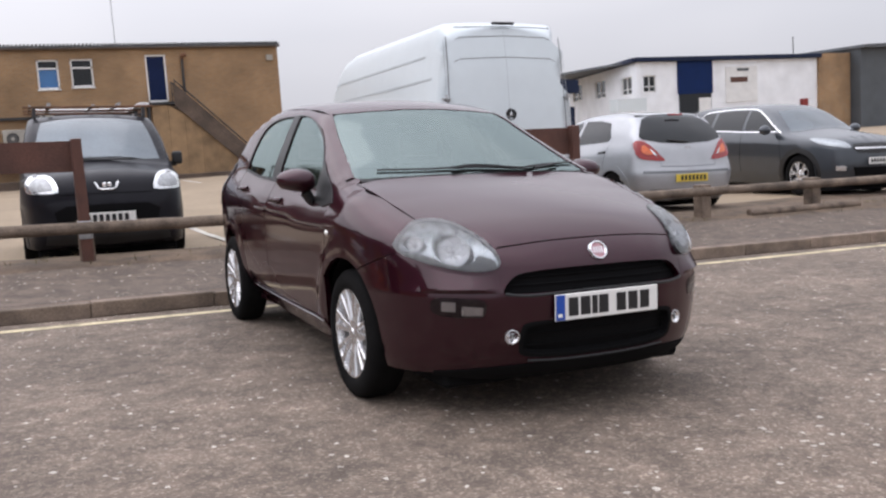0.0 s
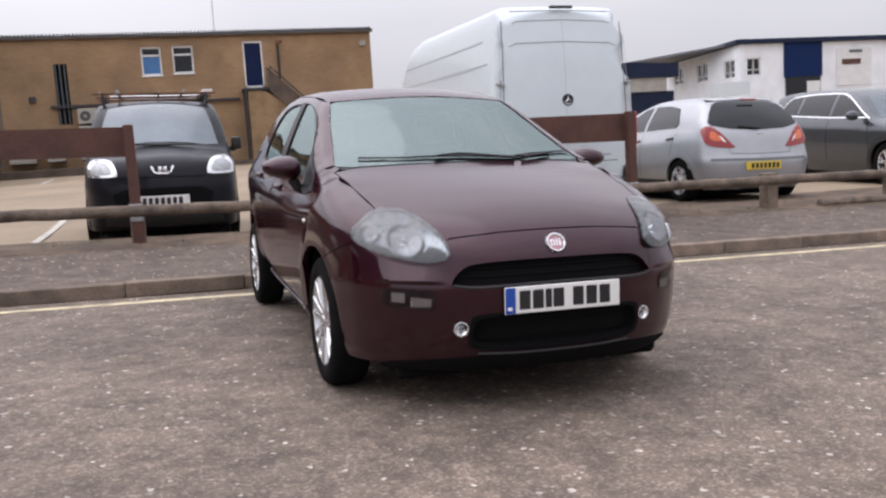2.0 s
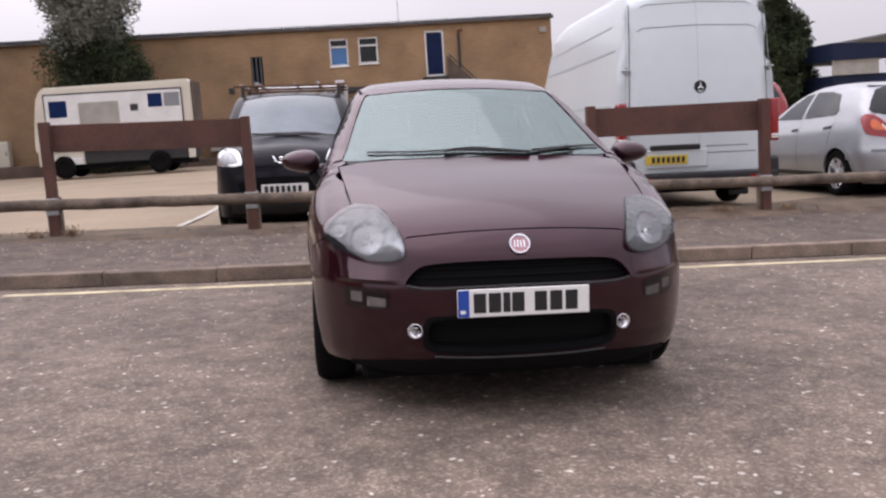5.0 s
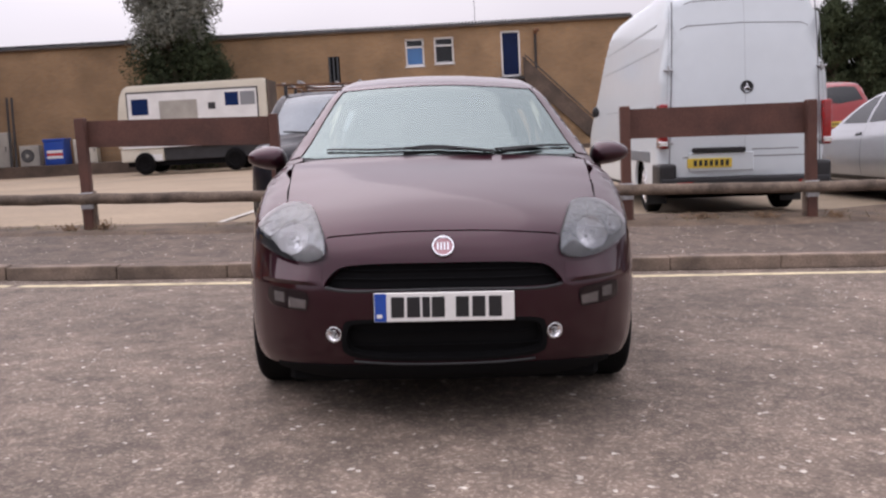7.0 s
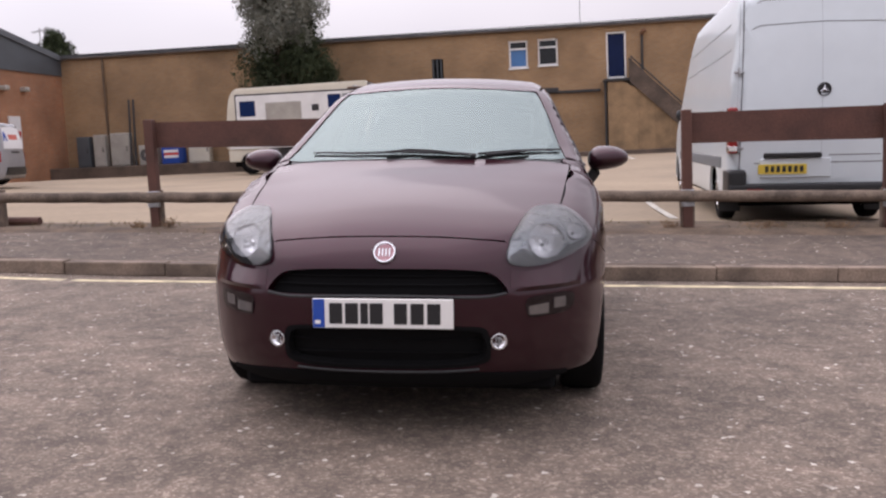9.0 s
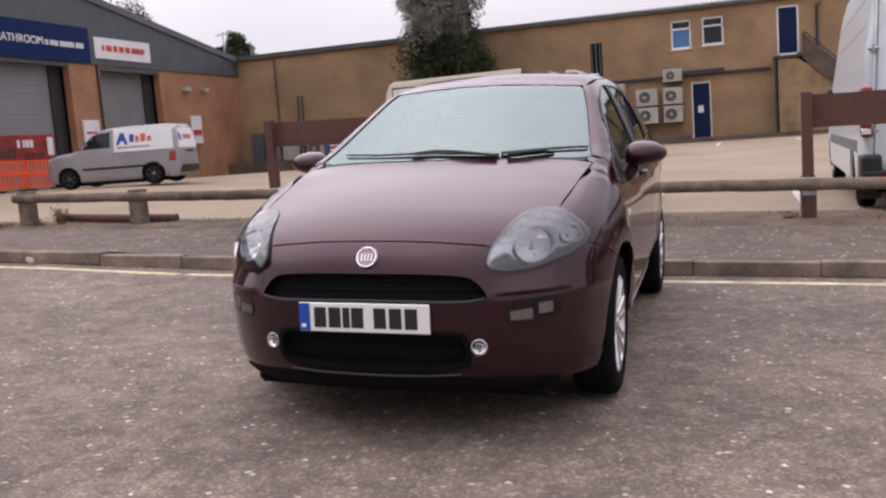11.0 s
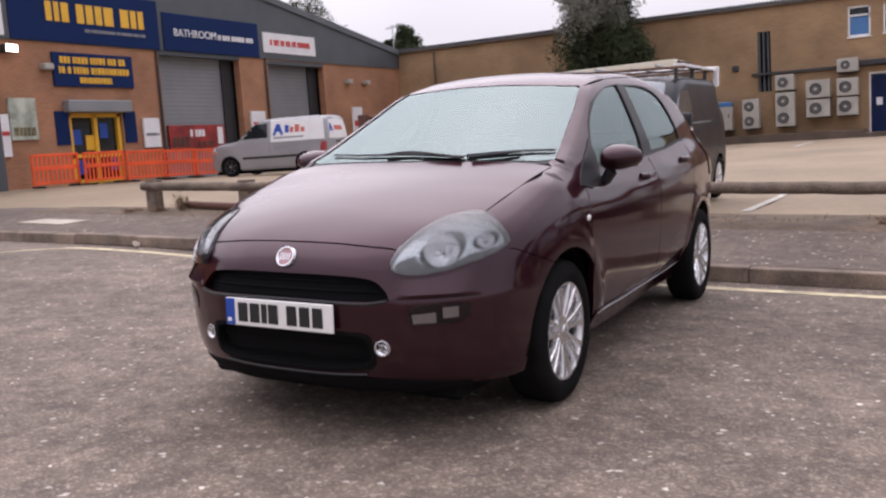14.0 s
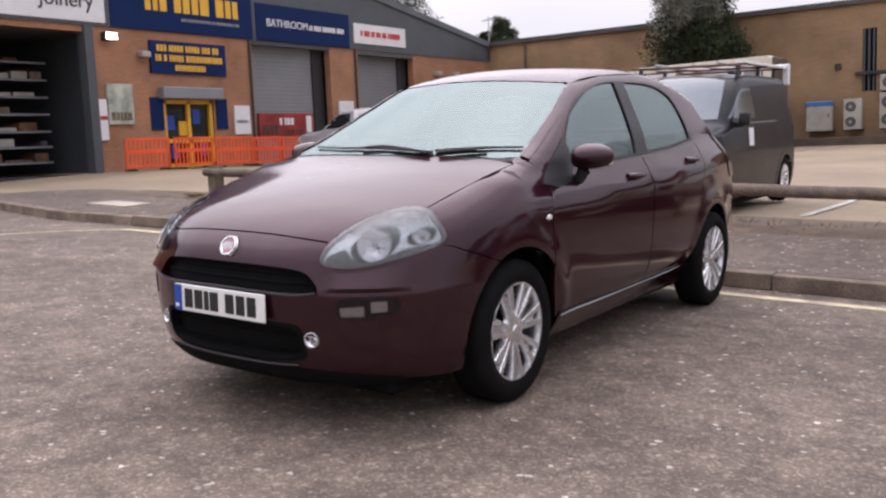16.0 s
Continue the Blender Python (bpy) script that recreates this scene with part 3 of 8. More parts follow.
def wheel(parent, x, y, z, r, width, side, spokes=7, rim_r=None, metal=None):
    """A road wheel whose outer face looks along side * x: tyre, rim with split spokes, brake disc, hub cap."""
    rr, w = rim_r or r * 0.665, width
    metal = metal or M_ALLOY
    prof = [(-w * 0.46, rr * 0.97), (-w * 0.5, r * 0.80), (-w * 0.47, r * 0.93), (-w * 0.38, r * 0.985), (-w * 0.25, r), (w * 0.25, r), (w * 0.38, r * 0.985), (w * 0.47, r * 0.93), (w * 0.5, r * 0.80), (w * 0.47, rr * 1.03), (w * 0.40, rr * 0.97)]
    tyre = part("wheel", lathe([(a * side, q) for a, q in prof], 44), M_RUBBER, parent, smooth=True)
    tyre.location = (x, y, z)
    b = lathe([(a * side, q) for a, q in [(w * 0.42, rr * 1.0), (w * 0.45, rr * 0.985), (w * 0.44, rr * 0.94), (w * 0.30, rr * 0.90), (-w * 0.3, rr * 0.90)]], 44)
    for k in range(spokes):
        for split in (-1, 1):
            a0 = 2 * math.pi * (k + 0.25) / spokes + split * 0.17
            a1 = 2 * math.pi * (k + 0.25) / spokes + split * 0.175
            v = []
            for rad, a, half, ax, deep in ((rr * 0.20, a0, rr * 0.050, w * 0.33, w * 0.16), (rr * 0.60, (a0 + a1) / 2, rr * 0.060, w * 0.39, w * 0.14), (rr * 0.965, a1, rr * 0.074, w * 0.42, w * 0.12)):
                c, t = np.array([math.cos(a), math.sin(a)]), np.array([-math.sin(a), math.cos(a)])
                for sgn, depth in ((-1, 0), (-0.7, 0.02), (0.7, 0.02), (1, 0), (1, -deep), (-1, -deep)):
                    q = rad * c + sgn * half * t
                    v.append(b.verts.new(((ax + depth * w * 2) * side if depth >= 0 else (ax + depth) * side, q[0], q[1])))
            for i in (0, 6):
                for j in range(6):
                    b.faces.new((v[i + j], v[i + (j + 1) % 6], v[i + 6 + (j + 1) % 6], v[i + 6 + j]))
        mid = 2 * math.pi * (k + 0.25) / spokes
        q = [b.verts.new((ax * side, rad * math.cos(mid + da), rad * math.sin(mid + da))) for rad, da, ax in ((rr * 0.3, -0.17, w * 0.30), (rr * 0.3, 0.17, w * 0.30), (rr * 0.80, 0.17, w * 0.345), (rr * 0.80, -0.17, w * 0.345))]
        b.faces.new(q if side > 0 else q[::-1])
    lathe([(a * side, q) for a, q in [(w * 0.29, rr * 0.40), (w * 0.34, rr * 0.37), (w * 0.37, rr * 0.30), (w * 0.38, rr * 0.22), (w * 0.40, rr * 0.12), (w * 0.40, 0.001)]], 24, bm=b)
    part("rim", b, metal, tyre, "silver multi-spoke alloy rim", smooth=True)
    part("brake_disc", lathe([(a * side, q) for a, q in [(w * 0.02, rr * 0.9), (w * 0.03, rr * 0.62), (w * 0.06, rr * 0.60), (w * 0.06, rr * 0.1)]], 24), M_MATT, tyre, smooth=True)
    cap = lathe([(a * side, q) for a, q in [(w * 0.40, rr * 0.13), (w * 0.425, rr * 0.11), (w * 0.43, 0.001)]], 20)
    part("hub_cap", cap, M_ALLOY, tyre, smooth=True)
    return tyre

# ---- the hatchback: parked square to the kerb, nose to the road, on the road's slope ----
HATCH = Form(
    nose=[(0.15, 0.17), (0.20, 0.10), (0.26, 0.052), (0.34, 0.024), (0.43, 0.008), (0.53, 0.0), (0.555, 0.002), (0.57, 0.007), (0.59, 0.014), (0.63, 0.025), (0.66, 0.034), (0.70, 0.051), (0.75, 0.086), (0.80, 0.15), (0.9, 0.35)],
    plan=[(0, 0), (0.2, 0.003), (0.3, 0.014), (0.42, 0.050), (0.52, 0.098), (0.62, 0.173), (0.70, 0.262), (0.76, 0.36), (0.80, 0.47), (0.83, 0.62), (0.86, 0.95)],
    top=[(0.0, 0.70), (0.08, 0.755), (0.16, 0.80), (0.3, 0.855), (0.5, 0.91), (0.7, 0.953), (0.9, 0.993), (1.0, 1.02), (1.06, 1.047), (1.3, 1.165), (1.55, 1.285), (1.8, 1.398), (1.95, 1.440), (2.2, 1.480), (2.6, 1.498), (2.85, 1.483), (3.05, 1.445), (3.2, 1.40), (3.33, 1.33), (3.45, 1.24), (3.58, 1.14), (3.75, 1.04), (3.92, 0.95), (4.07, 0.6)],
    crown=[(0, 0.08), (0.4, 0.10), (0.7, 0.06), (0.95, 0.02), (1.12, 0.03), (1.3, 0.07), (1.7, 0.10), (2.2, 0.10), (4.1, 0.10)],
    belt=[(0, 0.83), (0.5, 0.91), (1.0, 0.952), (1.4, 0.95), (2.0, 0.975), (2.7, 1.015), (3.3, 1.065), (4.1, 1.10)],
    side=[(-0.80, 0.705), (-0.72, 0.765), (-0.6, 0.824), (-0.45, 0.840), (-0.3, 0.843), (-0.19, 0.842), (-0.14, 0.838), (-0.11, 0.828), (-0.09, 0.818), (-0.04, 0.793), (0.0, 0.768), (0.1, 0.735), (0.2, 0.69), (0.3, 0.642), (0.4, 0.588), (0.5, 0.51), (0.6, 0.40)],
    taper=[(0, 1), (2.5, 1), (3.0, 0.988), (3.4, 0.968), (3.8, 0.93), (4.07, 0.87)],
    tail=[(0.15, 3.88), (0.4, 3.97), (0.6, 3.99), (0.85, 3.95), (0.93, 3.90), (1.0, 3.83), (1.1, 3.72), (1.2, 3.57), (1.35, 3.38), (1.5, 3.17)], bulge=0.14, soft=(0.10, 0.055, 0.055), flares=((0.875, 0.30, 0.385, 0.014, 0.055), (3.37, 0.30, 0.385, 0.012, 0.055)), rake=0.07)
HUB_F, HUB_R, HUB_Z, ARCH_R = 0.875, 3.37, 0.30, 0.362


def seam(flat, axis, view):
    """A line of one view of the hatchback, as it shows in another view."""
    p = HATCH.project(flat, axis)
    if view == "wrap":
        return [(math.atan2(q[0], 1.0 - q[1]), float(q[2])) for q in p]
    return [tuple(map(float, q[[{"front": 0, "top": 0, "side": 1}[view], {"front": 2, "top": 1, "side": 2}[view]]])) for q in p]


def hatchback():
    car = thing("hatchback_car", pose(0, 0, 0, -0.4, 2.1, 0.7), "glossy dark burgundy five-door hatchback parked on the road beside the kerb", "car")
    lamp = smoothed([(0.437, 0.680), (0.447, 0.724), (0.466, 0.760), (0.490, 0.797), (0.515, 0.826), (0.550, 0.842), (0.605, 0.846), (0.655, 0.836), (0.692, 0.815), (0.725, 0.785), (0.747, 0.757), (0.752, 0.732), (0.736, 0.706), (0.690, 0.680), (0.630, 0.658), (0.575, 0.645), (0.515, 0.640), (0.467, 0.647), (0.444, 0.660)], 3, True)
    def lampcut(a, b):
        k = [min(range(len(lamp)), key=lambda i: math.dist(lamp[i], q)) for q in (a, b)]
        n = len(lamp)
        return [lamp[i % n] for i in range(k[0], (k[1] if k[1] >= k[0] else k[1] + n) + 1)]
    # bonnet
    inner = seam(lampcut((0.447, 0.724), (0.640, 0.840)), "front", "top")
    edge = smoothed([(0, 0.106), (0.2, 0.110), (0.33, 0.121), (0.442, 0.146)], 5)[:-1]
    side_line = [(0.645, 0.575), (0.653, 0.65), (0.667, 0.80), (0.681, 0.95), (0.686, 1.05)]
    cowl = [(0.60, 1.062), (0.4, 1.035), (0.2, 1.008), (0, 1.0)]
    bonnet = edge + [(x - 0.004, y) for x, y in inner if y < 0.6] + side_line + cowl
    HATCH.panel("bonnet", mirrored(bonnet), "top", M_PAINT, car, step=0.04)
    # bumper with its openings
    low = lampcut((0.747, 0.718), (0.444, 0.660)) + lampcut((0.437, 0.680), (0.447, 0.724))
    lip = [q for q in seam([(x, y - 0.006) for x, y in edge], "top", "front")][::-1]
    upper = smoothed([(0.0, 0.643), (0.22, 0.642), (0.35, 0.633), (0.40, 0.615), (0.437, 0.578), (0.444, 0.560), (0.425, 0.552), (0.2, 0.552), (0.0, 0.553)], 4)
    lower = smoothed([(0.0, 0.428), (0.25, 0.426), (0.345, 0.418), (0.366, 0.39), (0.372, 0.35), (0.345, 0.302), (0.18, 0.284), (0.0, 0.281)], 4)
    bumper_seam = [(0.704, 0.622), (0.651, 0.640), (0.584, 0.662), (0.504, 0.688), (0.470, 0.702)]
    wheel_edge = arch(HUB_F, HUB_Z, ARCH_R, 180, 118, 9)
    flat_front = lambda line: seam(line, "front", "wrap")
    half = flat_front([(0.0, 0.205), (0.3, 0.208), (0.5, 0.212), (0.670, 0.215)]) + seam([(0.46, 0.212), (0.518, 0.218)] + wheel_edge + bumper_seam, "side", "wrap") + flat_front(low + lip)
    HATCH.panel("bumper", mirrored(half), "wrap", M_PAINT, car, holes=[mirrored(flat_front(upper)), mirrored(flat_front(lower))], step=0.03, rim=0.03)
    for name, line in (("upper_grille", upper), ("lower_grille", lower)):
        grow = [(x * 1.03, 0.0 + z) for x, z in line]
        g = HATCH.panel(name, mirrored(grow), "front", M_MATT, car, off=-0.035, step=0.05, rim=0, label="black recessed radiator grille")
        z0, z1 = min(z for _, z in line), max(z for _, z in line)
        for k in range(2):
            zz = z0 + (z1 - z0) * (k + 1) / 3
            xm = max(x for x, z in line if abs(z - zz) < 0.05) * 0.96
            bar = HATCH.project([(-xm + 2 * xm * i / 24, zz) for i in range(25)], "front")
            part("grille_bar", tube([tuple(q + (0, 0.028, 0)) for q in bar], 0.0035, 6), M_MATT, g)
    frame_in = [(x * 0.985, z + 0.003 * (1 if z < 0.35 else -1)) for x, z in lower]
    frame_out = [(x * 1.035, z + 0.011 * (-1 if z < 0.35 else 1)) for x, z in lower]
    HATCH.panel("grille_frame", mirrored(flat_front(frame_out)), "wrap", M_MATT, car, holes=[mirrored(flat_front(frame_in))], off=0.003, step=0.03, rim=0.036, label="black surround of the lower grille")
    lipb = HATCH.project(smoothed([(-0.44, 0.553), (-0.36, 0.543), (-0.2, 0.546), (0, 0.548), (0.2, 0.546), (0.36, 0.543), (0.44, 0.553)], 6), "front")
    part("grille_trim", tube([tuple(q + (0, -0.003, 0)) for q in lipb], 0.006, 6), M_BLACK, car, "dark glossy strip under the grille", True)
    lipc = HATCH.project(smoothed([(-0.34, 0.268), (-0.16, 0.259), (0, 0.257), (0.16, 0.259), (0.34, 0.268)], 6), "front")
    part("bumper_lip", tube([tuple(q + (0, -0.004, 0)) for q in lipc], 0.005, 6), M_BLACK, car, "", True)
    HATCH.panel("valance", mirrored([(0, 0.250), (0.3, 0.256), (0.5, 0.243), (0.662, 0.224), (0.66, 0.206), (0.5, 0.188), (0, 0.180)]), "front", M_MATT, car, off=0.004, step=0.04, rim=0.01, label="black lower valance")
    # front wing above the bumper's seam
    wtop = [(0.0, 1.800), (0.25, 1.812), (0.42, 1.842), (0.50, 1.868)]
    wside = [(0.528, 1.85), (0.584, 1.61), (0.620, 1.40), (0.650, 1.24), (0.668, 1.14)]
    lampback = seam(lampcut((0.640, 0.840), (0.747, 0.718)), "front", "side")[::-1]
    upline = seam([(x + 0.008, y) for x, y in side_line], "top", "side")
    foot = seam([(wside[-1][0] + 0.004, wside[-1][1])], "top", "side")[0]
    wing = [(y, z + 0.005) for y, z in bumper_seam] + lampback + upline + [(foot[0] - 0.005, foot[1]), (1.15, 0.975), (1.205, 0.957), (1.15, 0.85), (1.132, 0.77), (1.127, 0.60), (1.155, 0.45), (1.19, 0.345), (1.215, 0.30)] + arch(HUB_F, HUB_Z, ARCH_R, 0, 116.5, 18)[1:]
    HATCH.pair("front_wing", wing, M_PAINT, car, step=0.035, rim=0.03)
    # doors, sill, rear quarter
    belt = lambda ys: [(y, float(HATCH.belt(y)) - 0.004) for y in ys]
    fdoor = [(1.222, 0.33), (1.163, 0.45), (1.135, 0.60), (1.140, 0.77), (1.158, 0.85), (1.213, 0.955)] + belt([1.4, 1.7, 2.0, 2.275]) + [(2.285, 0.85), (2.275, 0.6), (2.255, 0.4), (2.245, 0.325)]
    rdoor = [(2.253, 0.325), (2.263, 0.4), (2.283, 0.6), (2.293, 0.85), (2.284, 0.992)] + belt([2.4, 2.7, 3.0, 3.12]) + [(3.135, 0.93), (3.10, 0.78), (3.03, 0.69)] + arch(HUB_R, HUB_Z, ARCH_R + 0.03, 124, 168, 8) + [(2.965, 0.325)]
    quarter = [(3.143, 0.93)] + belt([3.13, 3.4, 3.53]) + [(3.62, 1.03), (3.76, 0.94), (3.90, 0.6), (3.87, 0.35), (3.82, 0.22), (3.70, 0.22)] + arch(HUB_R, HUB_Z, ARCH_R, 0, 174, 22) + [(2.975, 0.325)] + arch(HUB_R, HUB_Z, ARCH_R + 0.022, 168, 124, 8) + [(3.037, 0.685), (3.108, 0.777)]
    doors = HATCH.pair("front_door", fdoor, M_PAINT, car, step=0.05), HATCH.pair("rear_door", rdoor, M_PAINT, car, step=0.05)
    HATCH.pair("rear_quarter", quarter, M_PAINT, car, step=0.045, rim=0.03)
    HATCH.pair("sill", [(1.222, 0.20), (3.0, 0.20), (2.998, 0.318), (1.225, 0.325)], M_PAINT, car, step=0.05, off=0.006)
    for s in (1, -1):
        # silver tube in place of the highlight on the sill's upper edge
        line = HATCH.project([(1.235 + 1.64 * i / 20, 0.312 + 0.006 * i / 20) for i in range(21)], "side") + (0.010, 0, 0)
        part("sill_highlight", tube([(q[0] * s, q[1], q[2]) for q in line], 0.0035, 6), M_SILVER, car, "silver line standing for the highlight of the sill edge", True)
        for row, ys, zs in ((doors[0], 2.16, 0.90), (doors[1], 3.02, 0.955)):
            d = row[0 if s == 1 else 1]
            q = HATCH.project([(ys - 0.16 + 0.18 * i / 6, zs) for i in range(7)], "side")
            part("door_handle", tube([(p[0] * s + s * (0.022 if 0 < i < 6 else 0.0), p[1], p[2]) for i, p in enumerate(q)], 0.014, 8), M_PAINT, d, smooth=True)
        rp = HATCH.project([(1.10, 0.765)], "side")[0]
        rb = bmesh.new()
        bmesh.ops.create_uvsphere(rb, u_segments=12, v_segments=8, radius=1, matrix=Matrix.Translation((rp[0] * s, rp[1], rp[2])) @ Matrix.Diagonal((0.007, 0.024, 0.013, 1)))
        part("side_repeater", rb, M_PLATEW, car, "small clear indicator lamp", True)
    # glasshouse
    wbase = [(0.60, 1.10), (0.4, 1.058), (0.2, 1.032), (0.0, 1.022)]
    screen = wtop + wside + wbase
    HATCH.panel("windscreen", mirrored(screen), "top", M_GLASS, car, off=-0.003, step=0.06, rim=0, label="pale green-tinted windscreen mirroring the sky").visible_shadow = False
    band = mirrored([(x * 1.0, y) for x, y in screen])
    inset = mirrored([(x * 0.955, y + (-0.035 if y > 1.7 else 0.04 if y < 1.12 else 0)) for x, y in screen])
    HATCH.panel("windscreen_seal", band, "top", M_BLACK, car, holes=[inset], off=-0.0045, step=0.05, rim=0)
    pillar_line = [(0.517, 1.885)] + wside
    for k in (1, -1):
        HATCH.panel("screen_pillar", [(k * (x + 0.003), y) for x, y in pillar_line] + [(k * (x + 0.050), y) for x, y in pillar_line[::-1]], "top", M_PAINT, car, off=0.0025, step=0.025, rim=0.006)
    redge = [(0.540, 1.895), (0.550, 2.2), (0.545, 2.7), (0.53, 2.95), (0.50, 3.15), (0.46, 3.28)]
    roof = [(0.0, 1.806), (0.25, 1.818), (0.42, 1.848), (0.505, 1.876)] + redge + [(0.3, 3.33), (0.0, 3.35)]
    HATCH.panel("roof", mirrored(roof), "top", M_PAINT, car, step=0.07, rim=0.02)
    pillar = seam([(x + 0.004, y) for x, y in wside[::-1]], "top", "side") + seam([(x + 0.003, y) for x, y in redge], "top", "side")
    wf = smoothed([(1.475, 1.075), (1.53, 1.135), (1.65, 1.215), (1.83, 1.300), (2.02, 1.358), (2.18, 1.384)], 4) + [(2.285, 1.390), (2.27, 1.2), (2.215, 1.012), (1.9, 0.993), (1.6, 0.983), (1.485, 0.980)]
    wr = smoothed([(2.405, 1.392), (2.60, 1.396), (2.78, 1.386), (2.91, 1.358), (2.99, 1.312), (3.03, 1.24), (3.05, 1.15), (3.058, 1.080)], 4) + [(2.95, 1.063), (2.7, 1.040), (2.375, 1.019)]
    frame_line = [(1.155, 0.972)] + pillar + [(3.40, 1.20), (3.55, 1.085)] + belt([3.53, 3.4, 3.1, 2.8, 2.5, 2.2, 1.9, 1.6, 1.4, 1.213])
    HATCH.pair("side_frame", frame_line, M_PAINT, car, holes=[wf, wr], step=0.04, rim=0.02)
    HATCH.pair("front_side_window", wf, M_GLASS, car, off=-0.006, step=0.06, rim=0)
    HATCH.pair("rear_side_window", wr, M_GLASS, car, off=-0.006, step=0.06, rim=0)
    for line in (wf, wr):
        cy, cz = (sum(q[i] for q in line) / len(line) for i in (0, 1))
        ring = [(y + 0.012 * (y - cy) / math.dist((y, z), (cy, cz)), z + 0.012 * (z - cz) / math.dist((y, z), (cy, cz))) for y, z in line]
        HATCH.pair("window_seal", ring, M_BLACK, car, holes=[line], off=0.002, step=0.05, rim=0.004)
    HATCH.pair("door_post", [(2.288, 1.396), (2.402, 1.398), (2.372, 1.014), (2.218, 1.006)], M_BLACK, car, off=0.003, step=0.06, rim=0.004)
    HATCH.pair("mirror_base", [(1.125, 0.905), (1.21, 0.962), (1.30, 1.016), (1.40, 1.068), (1.468, 1.108), (1.472, 1.03), (1.462, 0.95), (1.40, 0.905), (1.25, 0.882)], M_BLACK, car, off=0.005, step=0.05, rim=0.006)
    HATCH.pair("window_line", [(1.6, 0.968), (2.2, 0.994), (2.7, 1.024), (3.10, 1.068), (3.09, 1.083), (2.7, 1.040), (2.2, 1.010), (1.6, 0.983)], M_BLACK, car, off=0.003, step=0.05, rim=0.004)
    # cowl and wipers
    HATCH.panel("cowl", mirrored([(0, 1.004), (0.2, 1.012), (0.4, 1.04), (0.60, 1.08), (0.645, 1.095), (0.65, 1.13), (0.60, 1.097), (0.4, 1.055), (0.2, 1.029), (0, 1.019)]), "top", M_BLACK, car, off=-0.006, step=0.04, rim=0)
    blades = ([(-0.545, 1.158), (-0.354, 1.100), (-0.19, 1.078), (-0.05, 1.068), (0.10, 1.058), (0.26, 1.052)], [(-0.17, 1.066), (-0.06, 1.078), (0.02, 1.070), (0.12, 1.052), (0.25, 1.036)], [(0.265, 1.066), (0.36, 1.098), (0.46, 1.135), (0.56, 1.175), (0.645, 1.215)], [(0.30, 1.046), (0.42, 1.096), (0.50, 1.136)])
    for line, r0, r1, up in ((blades[0], 0.005, 0.008, 0.006), (blades[1], 0.006, 0.009, 0.013), (blades[2], 0.008, 0.005, 0.006), (blades[3], 0.009, 0.006, 0.013)):
        q = HATCH.project(smoothed(line, 4), "top")
        n = HATCH.normal(q)
        part("wiper" if up < 0.01 else "wiper_arm", tube([tuple(p + up * k) for p, k in zip(q, n)], [r0 + (r1 - r0) * i / len(q) for i in range(len(q))], 6), M_BLACK, car, "black windscreen wiper at rest" if up < 0.01 else "", True)
    # lamps
    for flip in (False, True):
        s = -1 if flip else 1
        lens = HATCH.panel("headlight", lamp, "front", M_LENS, car, step=0.025, rim=0.012, flip=flip, off=0.003, label="clear almond-shaped headlight", bulge=0.005, lean=0.08)
        bowls = ((0.585, 0.727, 0.066, 1.0), (0.698, 0.752, 0.033, 0.9))
        wells = [[(fx + r * math.cos(a), fz + r * math.sin(a)) for a in np.linspace(0, 2 * math.pi, 24)[:-1]] for fx, fz, r, _ in bowls]
        HATCH.panel("reflector", lamp, "front", M_REFLECTOR, lens, holes=wells, step=0.03, rim=0.0, flip=flip, off=-0.008)
        HATCH.panel("lower_shield", smoothed([(0.452, 0.680), (0.485, 0.702), (0.512, 0.706), (0.532, 0.682), (0.57, 0.664), (0.62, 0.674), (0.665, 0.702), (0.715, 0.718), (0.738, 0.720), (0.712, 0.696), (0.66, 0.672), (0.58, 0.650), (0.50, 0.646), (0.464, 0.653)], 3, True), "front", M_BLACK, lens, step=0.025, rim=0.0, flip=flip, off=-0.0045)
        HATCH.panel("lamp_seal", smoothed([(x + (x - 0.6) * 0.022, z + (z - 0.73) * 0.03) for x, z in lamp], 1, True), "front", M_BLACK, lens, holes=[smoothed([(x - (x - 0.6) * 0.045, z - (z - 0.735) * 0.06) for x, z in lamp], 1, True)], step=0.03, rim=0.03, flip=flip, off=-0.002)
        for fx, fz, r, squash in bowls:
            c = HATCH.project([(fx, fz)], "front")[0]
            d = r * 0.75
            b = bmesh.new()
            rings = []
            for k, (a, q) in enumerate([(d, 0.008), (d * 0.90, r * 0.34), (d * 0.62, r * 0.62), (d * 0.28, r * 0.84), (0.002, r * 1.02)]):
                rings.append([b.verts.new((q * math.cos(2 * math.pi * (i + 0.5 * (k % 2)) / 12), a + (0.10 * r * (i % 2) if 0 < k < 4 else 0), squash * q * math.sin(2 * math.pi * (i + 0.5 * (k % 2)) / 12))) for i in range(12)])
            for q, w in zip(rings, rings[1:]):
                for i in range(12):
                    b.faces.new((q[i], q[(i + 1) % 12], w[(i + 1) % 12], w[i]))
            o = part("lamp_bowl", b, M_BOWL, lens, "bright faceted chrome reflector")
            n = HATCH.normal(np.array([c]))[0]
            face = (Vector((s * n[0], n[1], n[2])).normalized() * 0.55 + Vector((0, -1, 0.05)) * 0.45).normalized()
            seat = Vector((s * c[0], c[1], c[2])) - 0.0065 * Vector((s * n[0], n[1], n[2]))
            o.location = seat
            o.rotation_euler = Vector((0, -1, 0)).rotation_difference(face).to_euler()
            bb = bmesh.new()
